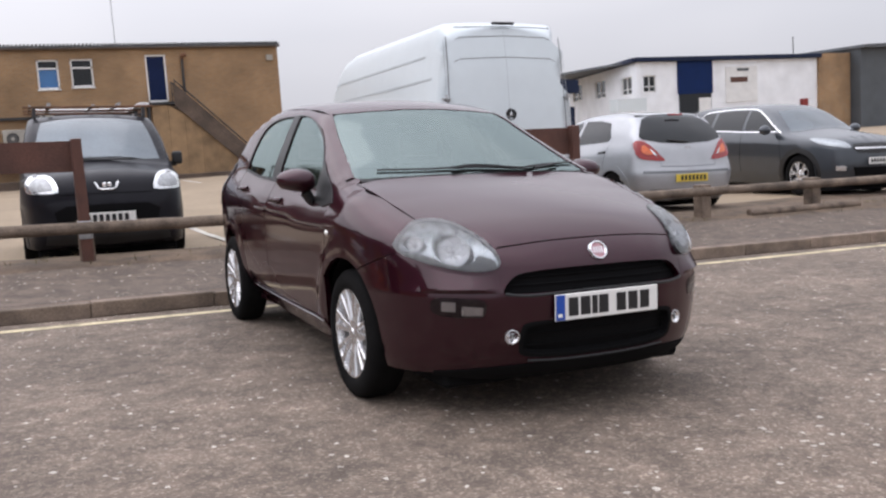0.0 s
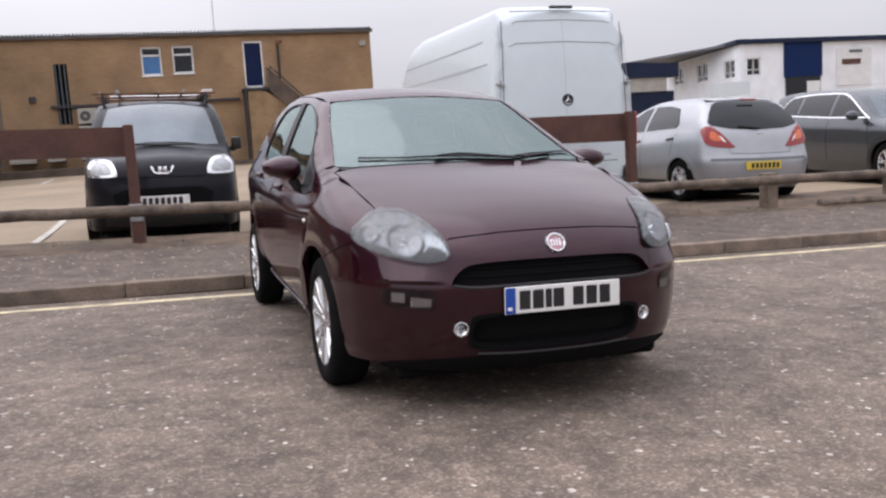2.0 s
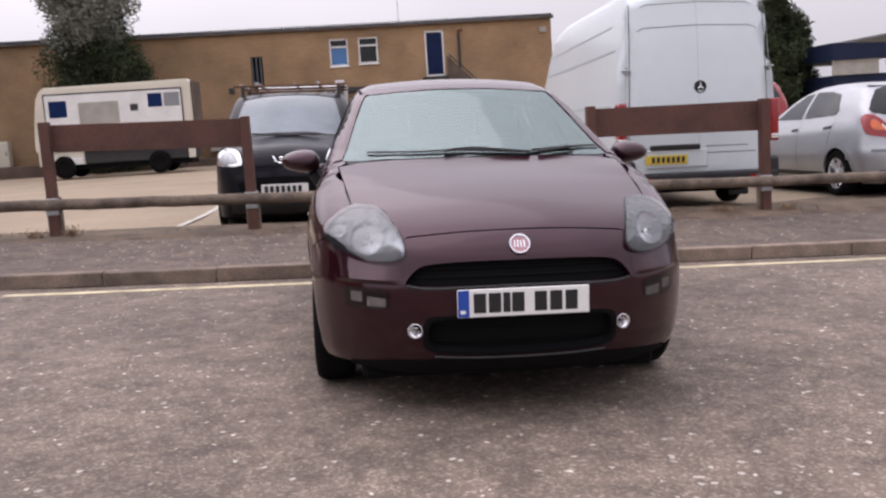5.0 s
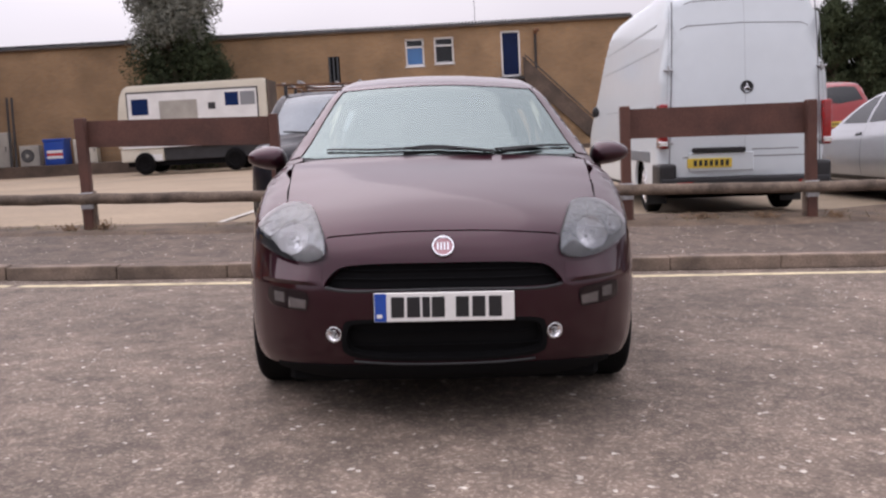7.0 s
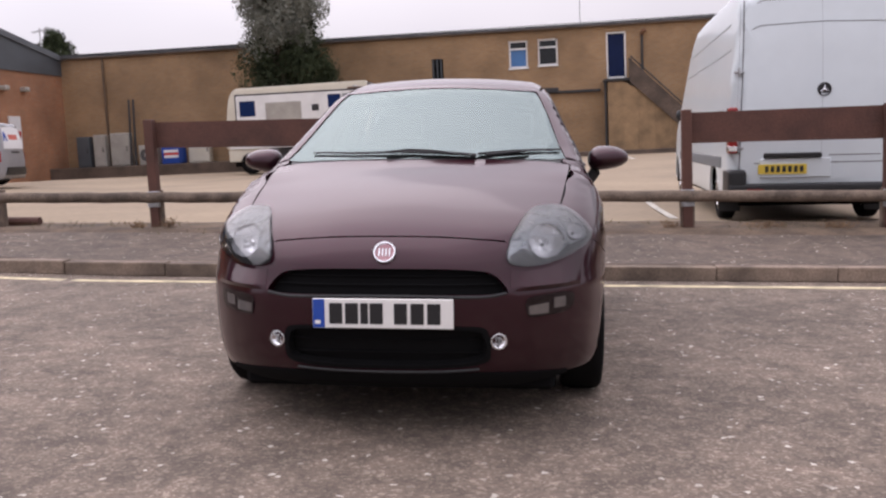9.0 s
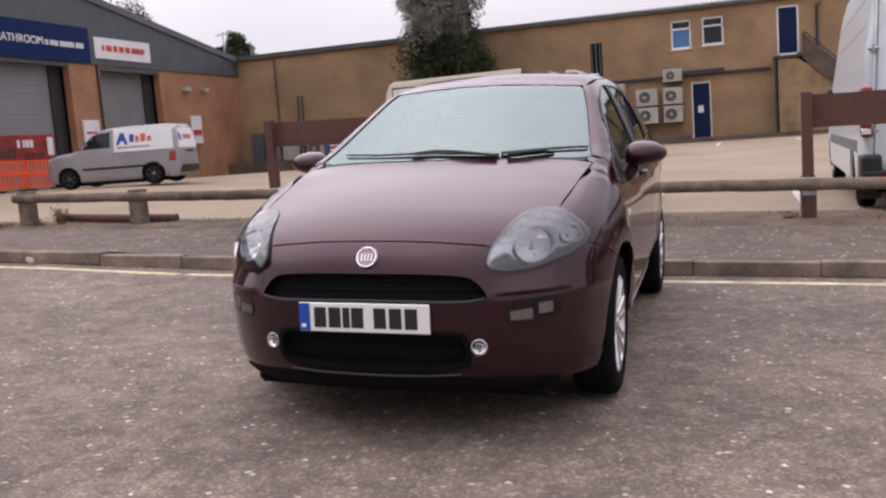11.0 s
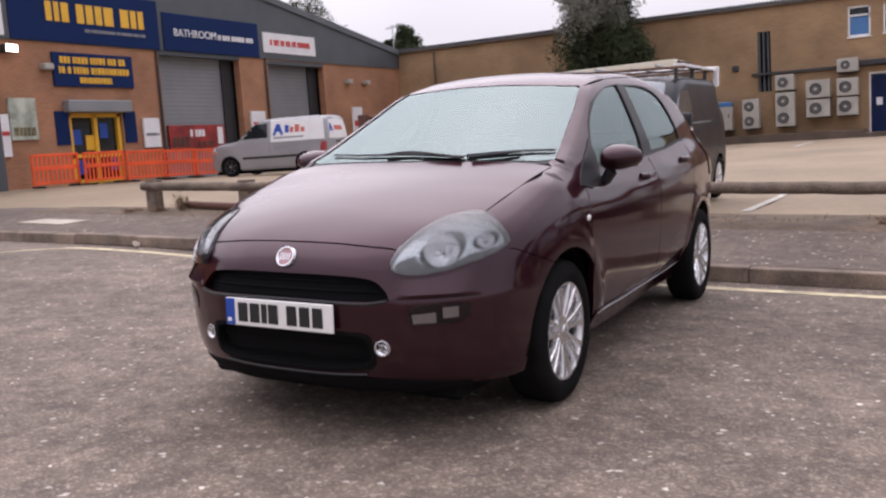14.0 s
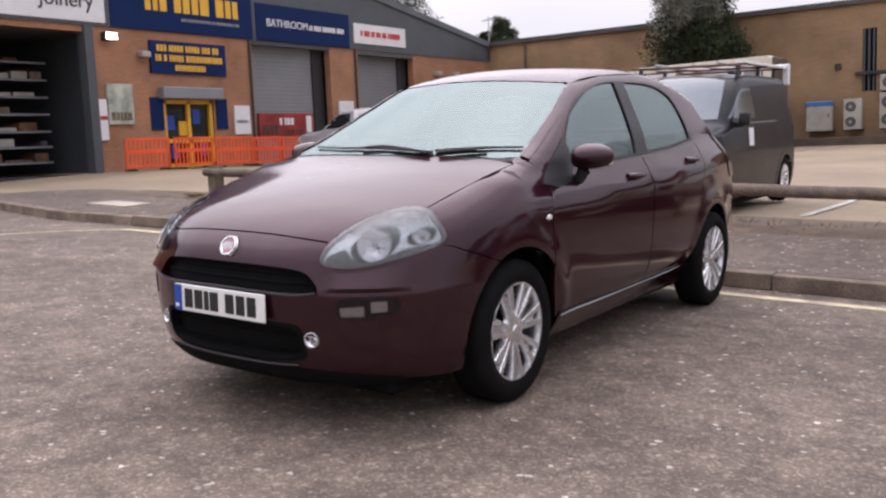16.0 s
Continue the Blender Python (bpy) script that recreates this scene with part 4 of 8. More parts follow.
            bmesh.ops.create_uvsphere(bb, u_segments=14, v_segments=10, radius=r * 0.16)
            box(-r * 0.95, r * 0.95, -0.004, 0.002, r * 0.30, r * 0.40, 0.002, 1, bb)
            p2 = part("bulb", bb, M_HOUSING, lens, smooth=True)
            p2.location = seat + 0.006 * Vector((0, 1, 0))
            p2.rotation_euler = o.rotation_euler
        c = HATCH.project([(0.413, 0.375)], "front")[0]
        fog = part("fog_light", lathe([(0.010, 0.004), (0.008, 0.016), (0.002, 0.024), (-0.004, 0.026), (-0.003, 0.030), (0.02, 0.031)], 26, "y"), M_ALLOY, car, "small round chromed fog light", True)
        fog.location = (s * c[0], c[1] - 0.004, c[2])
        fog.rotation_euler = (0, 0, radians(14 * s))
        part("reflector", lathe([(0.000, 0.025), (0.005, 0.018), (0.001, 0.012), (0.006, 0.006), (0.002, 0.001)], 11, "y"), M_CHROME, fog)
        part("shield", box(-0.004, 0.004, -0.003, 0.004, -0.016, 0.012, 0.002), M_HOUSING, fog)
        part("shield", box(-0.016, 0.010, -0.003, 0.004, 0.010, 0.015, 0.002), M_HOUSING, fog)
        drl_line = smoothed([(0.514, 0.526), (0.60, 0.538), (0.660, 0.538), (0.686, 0.524), (0.682, 0.480), (0.64, 0.462), (0.56, 0.458), (0.518, 0.463)], 3, True)
        drl = HATCH.panel("daytime_light", drl_line, "front", M_DRLGLASS, car, step=0.02, rim=0.0, flip=flip, off=0.003, label="clear rectangular daytime running light")
        # flush dark red sheet: the shade of the lamp's pocket put into its colour
        HATCH.panel("recess_shade", drl_line, "front", M_POCKETSHADE, drl, step=0.03, rim=0.0, flip=flip, off=0.001)
        HATCH.panel("reflector", [(0.520, 0.500), (0.592, 0.506), (0.592, 0.467), (0.523, 0.467)], "front", M_DRLBODY, drl, step=0.02, rim=0.002, flip=flip, off=0.002)
        HATCH.panel("reflector", [(0.612, 0.522), (0.655, 0.523), (0.655, 0.484), (0.612, 0.482)], "front", M_DRLBODY, drl, step=0.02, rim=0.002, flip=flip, off=0.002)
        # ledge of the bumper under the lamp, over the recess of the running light
        xs = np.linspace(0.455, 0.712, 19)
        ease_in = np.clip(np.minimum((xs - 0.455) / 0.09, (0.712 - xs) / 0.07), 0, 1)
        brim = np.interp(xs, [0.455, 0.515, 0.575, 0.63, 0.69, 0.712], [0.632, 0.626, 0.630, 0.642, 0.662, 0.672])
        rows3 = []
        for zs, out in ((brim, 0.001), ((brim + 0.575) / 2, 0.008), (np.full(19, 0.575), 0.017), (np.full(19, 0.568), 0.018), (np.full(19, 0.556), 0.001)):
            q = HATCH.project(np.stack([xs, zs], 1), "front")
            q = q + HATCH.normal(q) * (0.001 + (out - 0.001) * ease_in)[:, None]
            rows3.append(q * (s, 1, 1))
        b = bmesh.new()
        vs = [[b.verts.new(p) for p in q] for q in rows3]
        for lo, hi in zip(vs, vs[1:]):
            for k in range(18):
                b.faces.new((lo[k], lo[k + 1], hi[k + 1], hi[k]) if flip else (lo[k], hi[k], hi[k + 1], lo[k + 1]))
        part("bumper_ledge", b, M_PAINT, car, smooth=True)
        # door mirror
        b = bmesh.new()
        bmesh.ops.create_uvsphere(b, u_segments=26, v_segments=18, radius=1)
        for v in b.verts:
            x, y, z = v.co
            x2 = math.copysign(abs(x) ** 0.75, x)
            z2 = math.copysign(abs(z) ** 0.8, z)
            out = (x2 + 1) / 2
            high = (0.072 - 0.028 * out * out) * z2 if z2 > 0 else (0.066 - 0.026 * out) * z2
            v.co = Vector((x2 * 0.100, (y * 0.125 if y < 0 else y * 0.034) * (1 - 0.30 * out), high + 0.010 * out))
        mir = part("door_mirror", b, M_PAINT, car, "burgundy door mirror", True)
        mir.location, mir.rotation_euler = (s * 0.888, 1.450, 1.008), (0, 0, radians(-10 * s))
        if flip:
            mir.scale = (-1, 1, 1)
        part("mirror_glass", box(-0.076, 0.068, 0.022, 0.030, -0.036, 0.040, 0.02, 2), M_CHROME, mir, "mirror glass")
        part("stalk", tube([(-0.108, -0.01, -0.150), (-0.092, -0.005, -0.105), (-0.062, 0, -0.055), (-0.048, 0, -0.02)], [0.030, 0.026, 0.030, 0.034], 10), M_BLACK, mir, smooth=True)
    # badge and plate
    bd = part("badge", lathe([(0.0, 0.001), (-0.004, 0.034), (-0.002, 0.036), (0.006, 0.037)], 30, "y"), M_BADGE, car, "round red badge with a chrome ring", True)
    bp = HATCH.project([(0, 0.700)], "front")[0]
    bd.location, bd.rotation_euler = (0, bp[1] - 0.004, 0.700), (radians(-28), 0, 0)
    part("ring", lathe([(-0.003, 0.031), (-0.009, 0.035), (-0.009, 0.040), (0.002, 0.044)], 30, "y"), M_CHROME, bd, smooth=True)
    for k in range(4):
        part("badge_bar", box(-0.0225 + 0.0125 * k, -0.0225 + 0.0125 * k + 0.006, -0.0065, -0.003, -0.016, 0.016, 0.001), M_CHROME, bd)
    pl = part("number_plate", box(-0.256, 0.256, -0.020, -0.012, 0.433, 0.541, 0.003), M_PLATEW, car, "white plate with a blue end band and dark bars")
    part("band", box(-0.254, -0.211, -0.0225, -0.019, 0.435, 0.539, 0.001), M_BLUE, pl)
    part("band_mark", box(-0.246, -0.226, -0.0245, -0.022, 0.448, 0.462, 0.001), M_PLATEW, pl)
    for k, x in enumerate((-0.17, -0.112, -0.066, -0.022, 0.066, 0.126, 0.186)):
        wide = 0.014 if k == 2 else 0.024
        part("plate_bar", box(x - wide, x + wide, -0.0225, -0.019, 0.449, 0.525, 0.002), M_BLACK, pl)
    # inner body, floor, wheel housings, cabin
    inner_gap = [("top", mirrored([(x * 1.02, y) for x, y in screen])), ("side", [(1.3, 0.955)] + wf[:-6] + [(2.3, 1.40)] + wr[:-3] + [(3.2, 1.05), (2.3, 0.99)])]
    HATCH.hull("inner_body", M_MATT, car, 0.75, 3.3, 0.62, 0.07, arches=[(HUB_F, HUB_Z, 0.40), (HUB_R, HUB_Z, 0.40)], off=-0.085, gaps=inner_gap, rings=30)
    for s in (1, -1):
        for y in (HUB_F, HUB_R):
            b = bmesh.new()
            line = arch(0, 0, ARCH_R + 0.006, -4, 184, 22)
            lo = [b.verts.new((s * 0.50, p[0], p[1])) for p in line]
            hi = [b.verts.new((s * 0.80, p[0], p[1])) for p in line]
            for i in range(len(line) - 1):
                b.faces.new((lo[i], lo[i + 1], hi[i + 1], hi[i]))
            b.faces.new(lo)
            o = part("wheel_housing", b, M_MATT, car)
            o.location = (0, y, HUB_Z)
        wheel(car, s * 0.735, HUB_F, HUB_Z + 0.004, 0.304, 0.185, s, rim_r=0.211)
        wheel(car, s * 0.735, HUB_R, HUB_Z + 0.004, 0.304, 0.185, s, rim_r=0.211)
    part("underbody", box(-0.62, 0.62, 0.28, 3.75, 0.135, 0.24, 0.02), M_MATT, car)
    dash = prism([(1.12, 0.70), (1.10, 0.98), (1.25, 1.03), (1.50, 1.01), (1.62, 0.94), (1.60, 0.70)], -0.68, 0.68, "x")
    bmesh.ops.bevel(dash, geom=dash.edges[:], offset=0.02, segments=2, affect="EDGES")
    part("dashboard", dash, M_BLACK, car, smooth=True)
    b = bmesh.new()
    ring = [(0.185 * math.cos(a), 0.185 * math.sin(a) * 0.42, 0.185 * math.sin(a) * 0.9) for a in np.linspace(0, 2 * math.pi, 25)]
    tube(ring, 0.016, 8, b, False)
    for a in (0, math.pi, 1.5 * math.pi):
        tube([(0, 0, 0), (0.18 * math.cos(a), 0.18 * math.sin(a) * 0.42, 0.18 * math.sin(a) * 0.9)], 0.014, 6, b)
    st = part("steering_wheel", b, M_BLACK, car, smooth=True)
    st.location = (-0.36, 1.74, 0.93)
    for x in (-0.36, 0.36):
        cush = box(x - 0.24, x + 0.24, 1.95, 2.45, 0.42, 0.60, 0.05, 3)
        seat = part("front_seat", cush, M_FABRIC, car, "grey fabric seat", True)
        bk = prism([(2.36, 0.55), (2.50, 0.52), (2.72, 1.06), (2.66, 1.12), (2.58, 1.10)], x - 0.22, x + 0.22, "x")
        bmesh.ops.bevel(bk, geom=bk.edges[:], offset=0.03, segments=3, affect="EDGES")
        part("seat_back", bk, M_FABRIC, seat, smooth=True)
        part("headrest", box(x - 0.13, x + 0.13, 2.62, 2.72, 1.13, 1.29, 0.035, 3), M_FABRIC, seat, smooth=True)
    rb = box(-0.62, 0.62, 3.0, 3.45, 0.45, 0.62, 0.05, 3)
    bench = part("rear_seat", rb, M_FABRIC, car, "grey fabric rear bench", True)
    bk = prism([(3.38, 0.58), (3.52, 0.55), (3.66, 1.04), (3.56, 1.07)], -0.62, 0.62, "x")
    part("seat_back", bk, M_FABRIC, bench)
    for x in (-0.38, 0.38):
        part("headrest", box(x - 0.12, x + 0.12, 3.56, 3.64, 1.06, 1.18, 0.03, 2), M_FABRIC, bench, smooth=True)
    # tail lamps, bumper
    rglass = mirrored([(0, 1.27), (0.38, 1.265), (0.48, 1.21), (0.57, 1.09), (0.55, 1.06), (0, 1.04)])
    HATCH.panel("tailgate", mirrored([(0, 0.22), (0.66, 0.24), (0.70, 0.6), (0.665, 0.95), (0.68, 1.05), (0.64, 1.15), (0.57, 1.25), (0.50, 1.295), (0.3, 1.305), (0, 1.305)]), "rear", M_PAINT, car, holes=[rglass], step=0.05)
    HATCH.panel("rear_window", rglass, "rear", M_DARKGLASS, car, off=-0.004, step=0.06, rim=0)
    for f in (False, True):
        HATCH.panel("rear_corner", [(0.695, 0.235), (0.745, 0.27), (0.785, 0.4), (0.79, 0.6), (0.765, 0.78), (0.72, 0.9), (0.66, 0.96), (0.625, 0.95), (0.70, 0.6)], "rear", M_PAINT, car, step=0.03, off=-0.003, flip=f)
    HATCH.pair("rear_lamp", [(3.72, 0.82), (3.62, 0.96), (3.46, 1.12), (3.50, 1.125), (3.62, 1.02), (3.75, 0.92), (3.82, 0.82)], M_DARKRED, car, off=0.006, step=0.04)
    return car


M_DARKRED = surface("smoked_red_lamp", (0.02, 0.004, 0.005), 0.15, var=0.1, bump=0.0)
M_HOUSING = surface("grey_lamp_housing", (0.34, 0.36, 0.375), 0.30, metal=0.75, var=0.1, scale=25, fine=20, bump=0.0)
M_REFLECTOR = surface("satin_chrome_lamp_housing", (0.33, 0.355, 0.365), 0.28, metal=0.85, var=0.08, scale=25, fine=20, bump=0.0)
M_DRLBODY = surface("pale_running_light_reflector", (0.44, 0.41, 0.41), 0.28, metal=0.5, var=0.1, bump=0.0)
M_BOWL = surface("bright_faceted_bowl", (0.93, 0.94, 0.95), 0.16, metal=0.55, var=0.1, bump=0.0)
M_LENSBODY = surface("bright_lamp_core", (0.90, 0.91, 0.93), 0.14, metal=0.8, var=0.1, bump=0.0)
hatchback()

# ---- ground, road, kerb, pavement ----
def ease(a, b, v):
    t = min(1.0, max(0.0, (v - a) / (b - a)))
    return t * t * (3 - 2 * t)


KERB_Y = 4.08
RISE = curve([(-400, 0.0), (0.0, 0.0), (2.0, -0.012), (KERB_Y, -0.025), (KERB_Y + 0.01, 0.088), (4.3, 0.09), (5.4, 0.152), (6.0, 0.20), (6.6, 0.19), (7.6, 0.13), (10, 0.09), (20, 0.2), (34, 0.33), (400, 0.33)])


def bend(x):
    """How far the kerb swings back towards the yard entrance."""
    return 0.16 * min(3.2, max(0.0, -7.8 - x)) ** 1.25


def level(x, y):
    """The ground's height: the road falls to the right, the yard behind levels out; no kerb across the entrance."""
    k = ease(-11.9, -10.9, x)
    step = float(RISE(y - bend(x) * (1 - ease(4.9, 6.2, y))))
    rise = k * step + (1 - k) * (0.17 * ease(4.2, 7.5, y) if y < 7.6 else float(RISE(y)) + 0.04 * (1 - ease(7.6, 9.0, y)))
    rise += 0.055 * (1 - ease(-5.5, -3.0, x)) * ease(0.5, 3.5, y) * (1 - ease(4.7, 5.9, y))
    rise += 0.22 * (1 - ease(-16.5, -11.5, x)) * ease(9, 16, y) * (1 - ease(26, 33, y))
    return -SLOPE * 16 * math.tanh(x / 16) * (1 - 0.35 * ease(6.3, 8.5, y)) * (1 - ease(10, 27, y)) + rise


def sheet(name, xs, ys, material, lift=0.0, label="", category="", uneven=0.0, warp=None):
    at = warp or (lambda x, y: (x, y))
    up = lift if callable(lift) else (lambda x, y: lift)
    verts = [(x, y, level(x, y) + up(x, y) + (uneven * noise.noise((x * 1.3, y * 1.3, 0.0)) if uneven else 0)) for y0 in ys for x0 in xs for x, y in [at(x0, y0)]]
    n = len(xs)
    faces = [(j * n + i, j * n + i + 1, (j + 1) * n + i + 1, (j + 1) * n + i) for j in range(len(ys) - 1) for i in range(n - 1)]
    return tagged(link(name, verts, faces, material, smooth=True), label, category, kind="structure")


XS = [-400, -200, -100, -60, -45] + [-36 + 1.5 * i for i in range(48)] + [40, 50, 70, 110, 200, 400]
sheet("ground", XS, [-400, -150, -60, -20, -9, -4, 0, 3.0, 4.075] + [4.3, 5.0, 5.6, 6.2] + [6.8 + 1.4 * i for i in range(28)] + [60, 90, 150, 400], M_YARD, lambda x, y: -0.035 if y > 5.7 else -0.28, "bleached tan concrete of the yard behind the fence", "ground")
sheet("road", [-150, -80, -40] + [-20 + 1.0 * i for i in range(41)] + [40, 80, 150], [-40, -20, -10] + [-8 + 0.5 * i for i in range(24)] + [KERB_Y - 0.004], M_ROAD, 0.0, "worn grey-brown chip-sealed asphalt road", "road", warp=lambda x, y: (x, y + bend(x) * ease(2.0, KERB_Y - 0.01, y)))
sheet("pavement", [-10.9 + 0.3 * i for i in range(12)] + [-7.3 + 0.6 * i for i in range(38)] + [20, 30, 60], [KERB_Y + 0.125, 4.6, 5.0, 5.35, 5.75], M_PATH, 0.0, "dark grey asphalt pavement behind the kerb", "pavement", warp=lambda x, y: (x, y + bend(x) * (1 - 0.5 * ease(4.3, 5.7, y))))
# wider past x 4, where its brown also stands for shade under cars
sheet("verge", [-9.4 + 0.3 * i for i in range(93)] + [20, 30, 60], [5.5 + 0.12 * i for i in range(14)] + [7.3], M_SOIL, lambda x, y: -0.03 + 0.045 * ease(5.5, 5.8, y) - 0.03 * ease(7.0, 7.5, y), "bare soil strip with dry grass under the fence", "verge", uneven=0.014, warp=lambda x, y: (x, y + (y - 5.5) * 0.45 * ease(4.0, 6.0, x) + 0.05 * noise.noise((x * 1.7, y, 2.0))))
sheet("side_road", [-60, -40, -30, -24, -20, -17, -15, -14, -13, -12.4, -12, -11.6, -11.2, -10.9, -10.5, -10, -9.5, -9.1], [0, 0.12, 0.25, 0.4, 0.55, 0.7, 0.85, 1.0], M_PATH, 0.003, "grey asphalt of the yard entrance", "road", warp=lambda x, f: (x, (4.06 + bend(x) + 0.75 * ease(-11.0, -10.8, x)) * (1 - f) + f * min(7.4, max(5.3, 6.1 + 0.6 * (x + 13)))))
line = sheet("yellow_line", [-7.4 + 0.2 * i for i in range(10)] + [-5.4 + 0.5 * i for i in range(56)], [3.74, 3.84], M_YELLOW, 0.004, "worn pale yellow line along the kerb", "road marking", warp=lambda x, y: (x, y - 1.15 * max(0.0, -6.0 - x) ** 1.5))
for y0, y1, x0, x1 in ((8.2, 12.6, 0.1, 0.2), (8.2, 12.6, 2.0, 2.1), (8.2, 12.6, -2.95, -2.85), (29, 33, 0.5, 0.62), (29, 33, 3.2, 3.32), (29, 33, -2.3, -2.18), (29, 33, -5, -4.88)):
    sheet("bay_line", [x0, x1], [y0, (y0 + y1) / 2, y1], M_WHITELINE, -0.024, "worn white parking bay line", "road marking")

kerb = thing("kerb", Matrix.Identity(4), "row of weathered concrete kerb stones", "kerb", kind="structure")
stone = box(-0.4555, 0.4555, 0.0, 0.13, -0.12, 0.0, 0.014, 2)
stone_mesh = bpy.data.meshes.new("kerb_stone")
stone.to_mesh(stone_mesh)
stone.free()
stone_mesh.materials.append(M_KERB)
rk = random.Random(4)
for k in range(-9, 24):
    x = 0.955 - 0.457 + 0.914 * k
    s = new("kerb_stone", stone_mesh)
    s.parent = kerb
    s.matrix_local = pose(x, KERB_Y + rk.uniform(-0.006, 0.006), level(x, KERB_Y + 0.2) + rk.uniform(-0.004, 0.005), 0, 2.1, rk.uniform(-0.3, 0.3))
for k in range(6):
    x = -8.45 - 0.46 * k
    s = new("kerb_stone", stone_mesh)
    s.parent = kerb
    s.matrix_local = pose(x, KERB_Y + bend(x), level(x, KERB_Y + bend(x) + 0.2) - 0.03 * max(0, k - 4), 0, 2.1, math.degrees(math.atan((bend(x + 0.2) - bend(x - 0.2)) / 0.4))) @ Matrix.Diagonal((0.515, 1, 1, 1))
slab = prism([(-0.45, -0.20), (0.45, -0.24), (0.40, 0.22), (-0.42, 0.19)], 0.0, 0.03, "z")
o = part("inspection_cover", slab, M_SLAB)
o.matrix_world = pose(-7.75, 4.88, level(-7.75, 4.88) - 0.014, 0.5, 2.1, 0)
tagged(o, "pale concrete inspection cover set in the pavement", "cover")

# ---- fence ----
def post(x, top, wide, label, group):
    z = level(x, 6.0)
    b = box(-wide / 2, wide / 2, -wide / 2, wide / 2, -0.1, top - z, 0.012, 2)
    for v in b.verts:
        v.co.x += 0.006 * noise.noise((x + v.co.x * 9, v.co.z * 4, 1.0))
    o = part("fence_post", b, M_RAIL if top - z < 0.8 else M_BOARD)
    o.location = (x, 6.05, z)
    return tagged(o, label, "fence post", group)


def rail_z(x):
    return 0.585 - 0.0365 * x + (0.0 if x < 4 else 0.012 * (x - 4))


TALL = [(-3.66, 1.49), (-1.68, 1.43), (1.92, 1.31), (3.83, 1.28)]
for x, top in TALL:
    p = post(x, top, 0.10, "tall brown-stained timber post holding a board", "board posts")
    part("lower_post", box(-0.07, 0.07, -0.02, 0.07, -0.1, rail_z(x) - level(x, 6.0) + 0.02, 0.015, 2), M_RAIL, p, "grey weathered stub post")
    part("strap", box(-0.062, 0.062, -0.062, 0.062, rail_z(x) - level(x, 6.0) - 0.16, rail_z(x) - level(x, 6.0) + 0.01, 0.004), M_GALV, p, "pale galvanised strap")
for x in (-7.17, -5.52, 5.74, 7.66, 9.55, 11.45, 13.35):
    post(x, rail_z(x) + 0.03, 0.16, "short weathered timber knee-rail post", "knee-rail posts")
ends = [-7.3, -5.52, -3.66, -1.68, 0.1, 1.92, 3.83, 5.74, 7.66, 9.55, 11.45, 13.35]
for a, b2 in zip(ends, ends[1:]):
    n = 10
    pts = [(a + (b2 - a) * i / n, 6.05 - 0.07 + 0.006 * noise.noise((a + i, 2.0, 0)), rail_z(a + (b2 - a) * i / n) - 0.055 + 0.008 * noise.noise((a * 3 + i * 0.7, 0, 5.0))) for i in range(n + 1)]
    o = part("fence_rail", tube(pts, 0.058, 10), M_RAIL, smooth=True)
    tagged(o, "weathered half-round timber knee rail", "fence rail", "knee rails")
for (xa, za), (xb, zb), low in ((TALL[0], TALL[1], 0.30), (TALL[2], TALL[3], 0.33)):
    brd = prism([(xa + 0.02, za - 0.03), (xb - 0.02, zb - 0.02), (xb - 0.02, zb - low - 0.01), (xa + 0.02, za - low)], 6.09, 6.115, "y")
    tagged(part("sign_board", brd, M_BOARD), "brown-stained timber board fixed between two tall posts", "sign board", "fence boards")
# second rail in the dark board stain, for the shade it lies in
for pts, r, m, words in (([(6.33, 5.84, 0), (8.45, 5.96, 0)], 0.052, M_RAIL, "loose weathered timber rail lying on the verge"), ([(-6.78, 6.22, 0.04), (-5.95, 6.21, 0.02), (-5.12, 6.22, 0.015)], 0.052, M_BOARD, "dark brown timber rail behind the low posts, shade included in its colour")):
    line3 = [(x, y, level(x, y) + up + r * 0.8) for x, y, up in smoothed(pts, 8)]
    tagged(part("fallen_rail", tube(line3, r, 9), m, smooth=True), words, "timber rail")
# scrap of paper against the kerb
scrap = bmesh.new()
bmesh.ops.create_icosphere(scrap, subdivisions=2, radius=0.5)
for v in scrap.verts:
    v.co *= 0.75 + 0.6 * noise.noise(v.co * 2.3)
    v.co = Vector((v.co.x * 0.10, v.co.y * 0.07, v.co.z * 0.10))
o = part("paper_scrap", scrap, M_SLAB)
o.location = (-5.28, 3.99, level(-5.28, 3.97) + 0.04)
tagged(o, "crumpled pale paper scrap lying against the kerb", "litter")

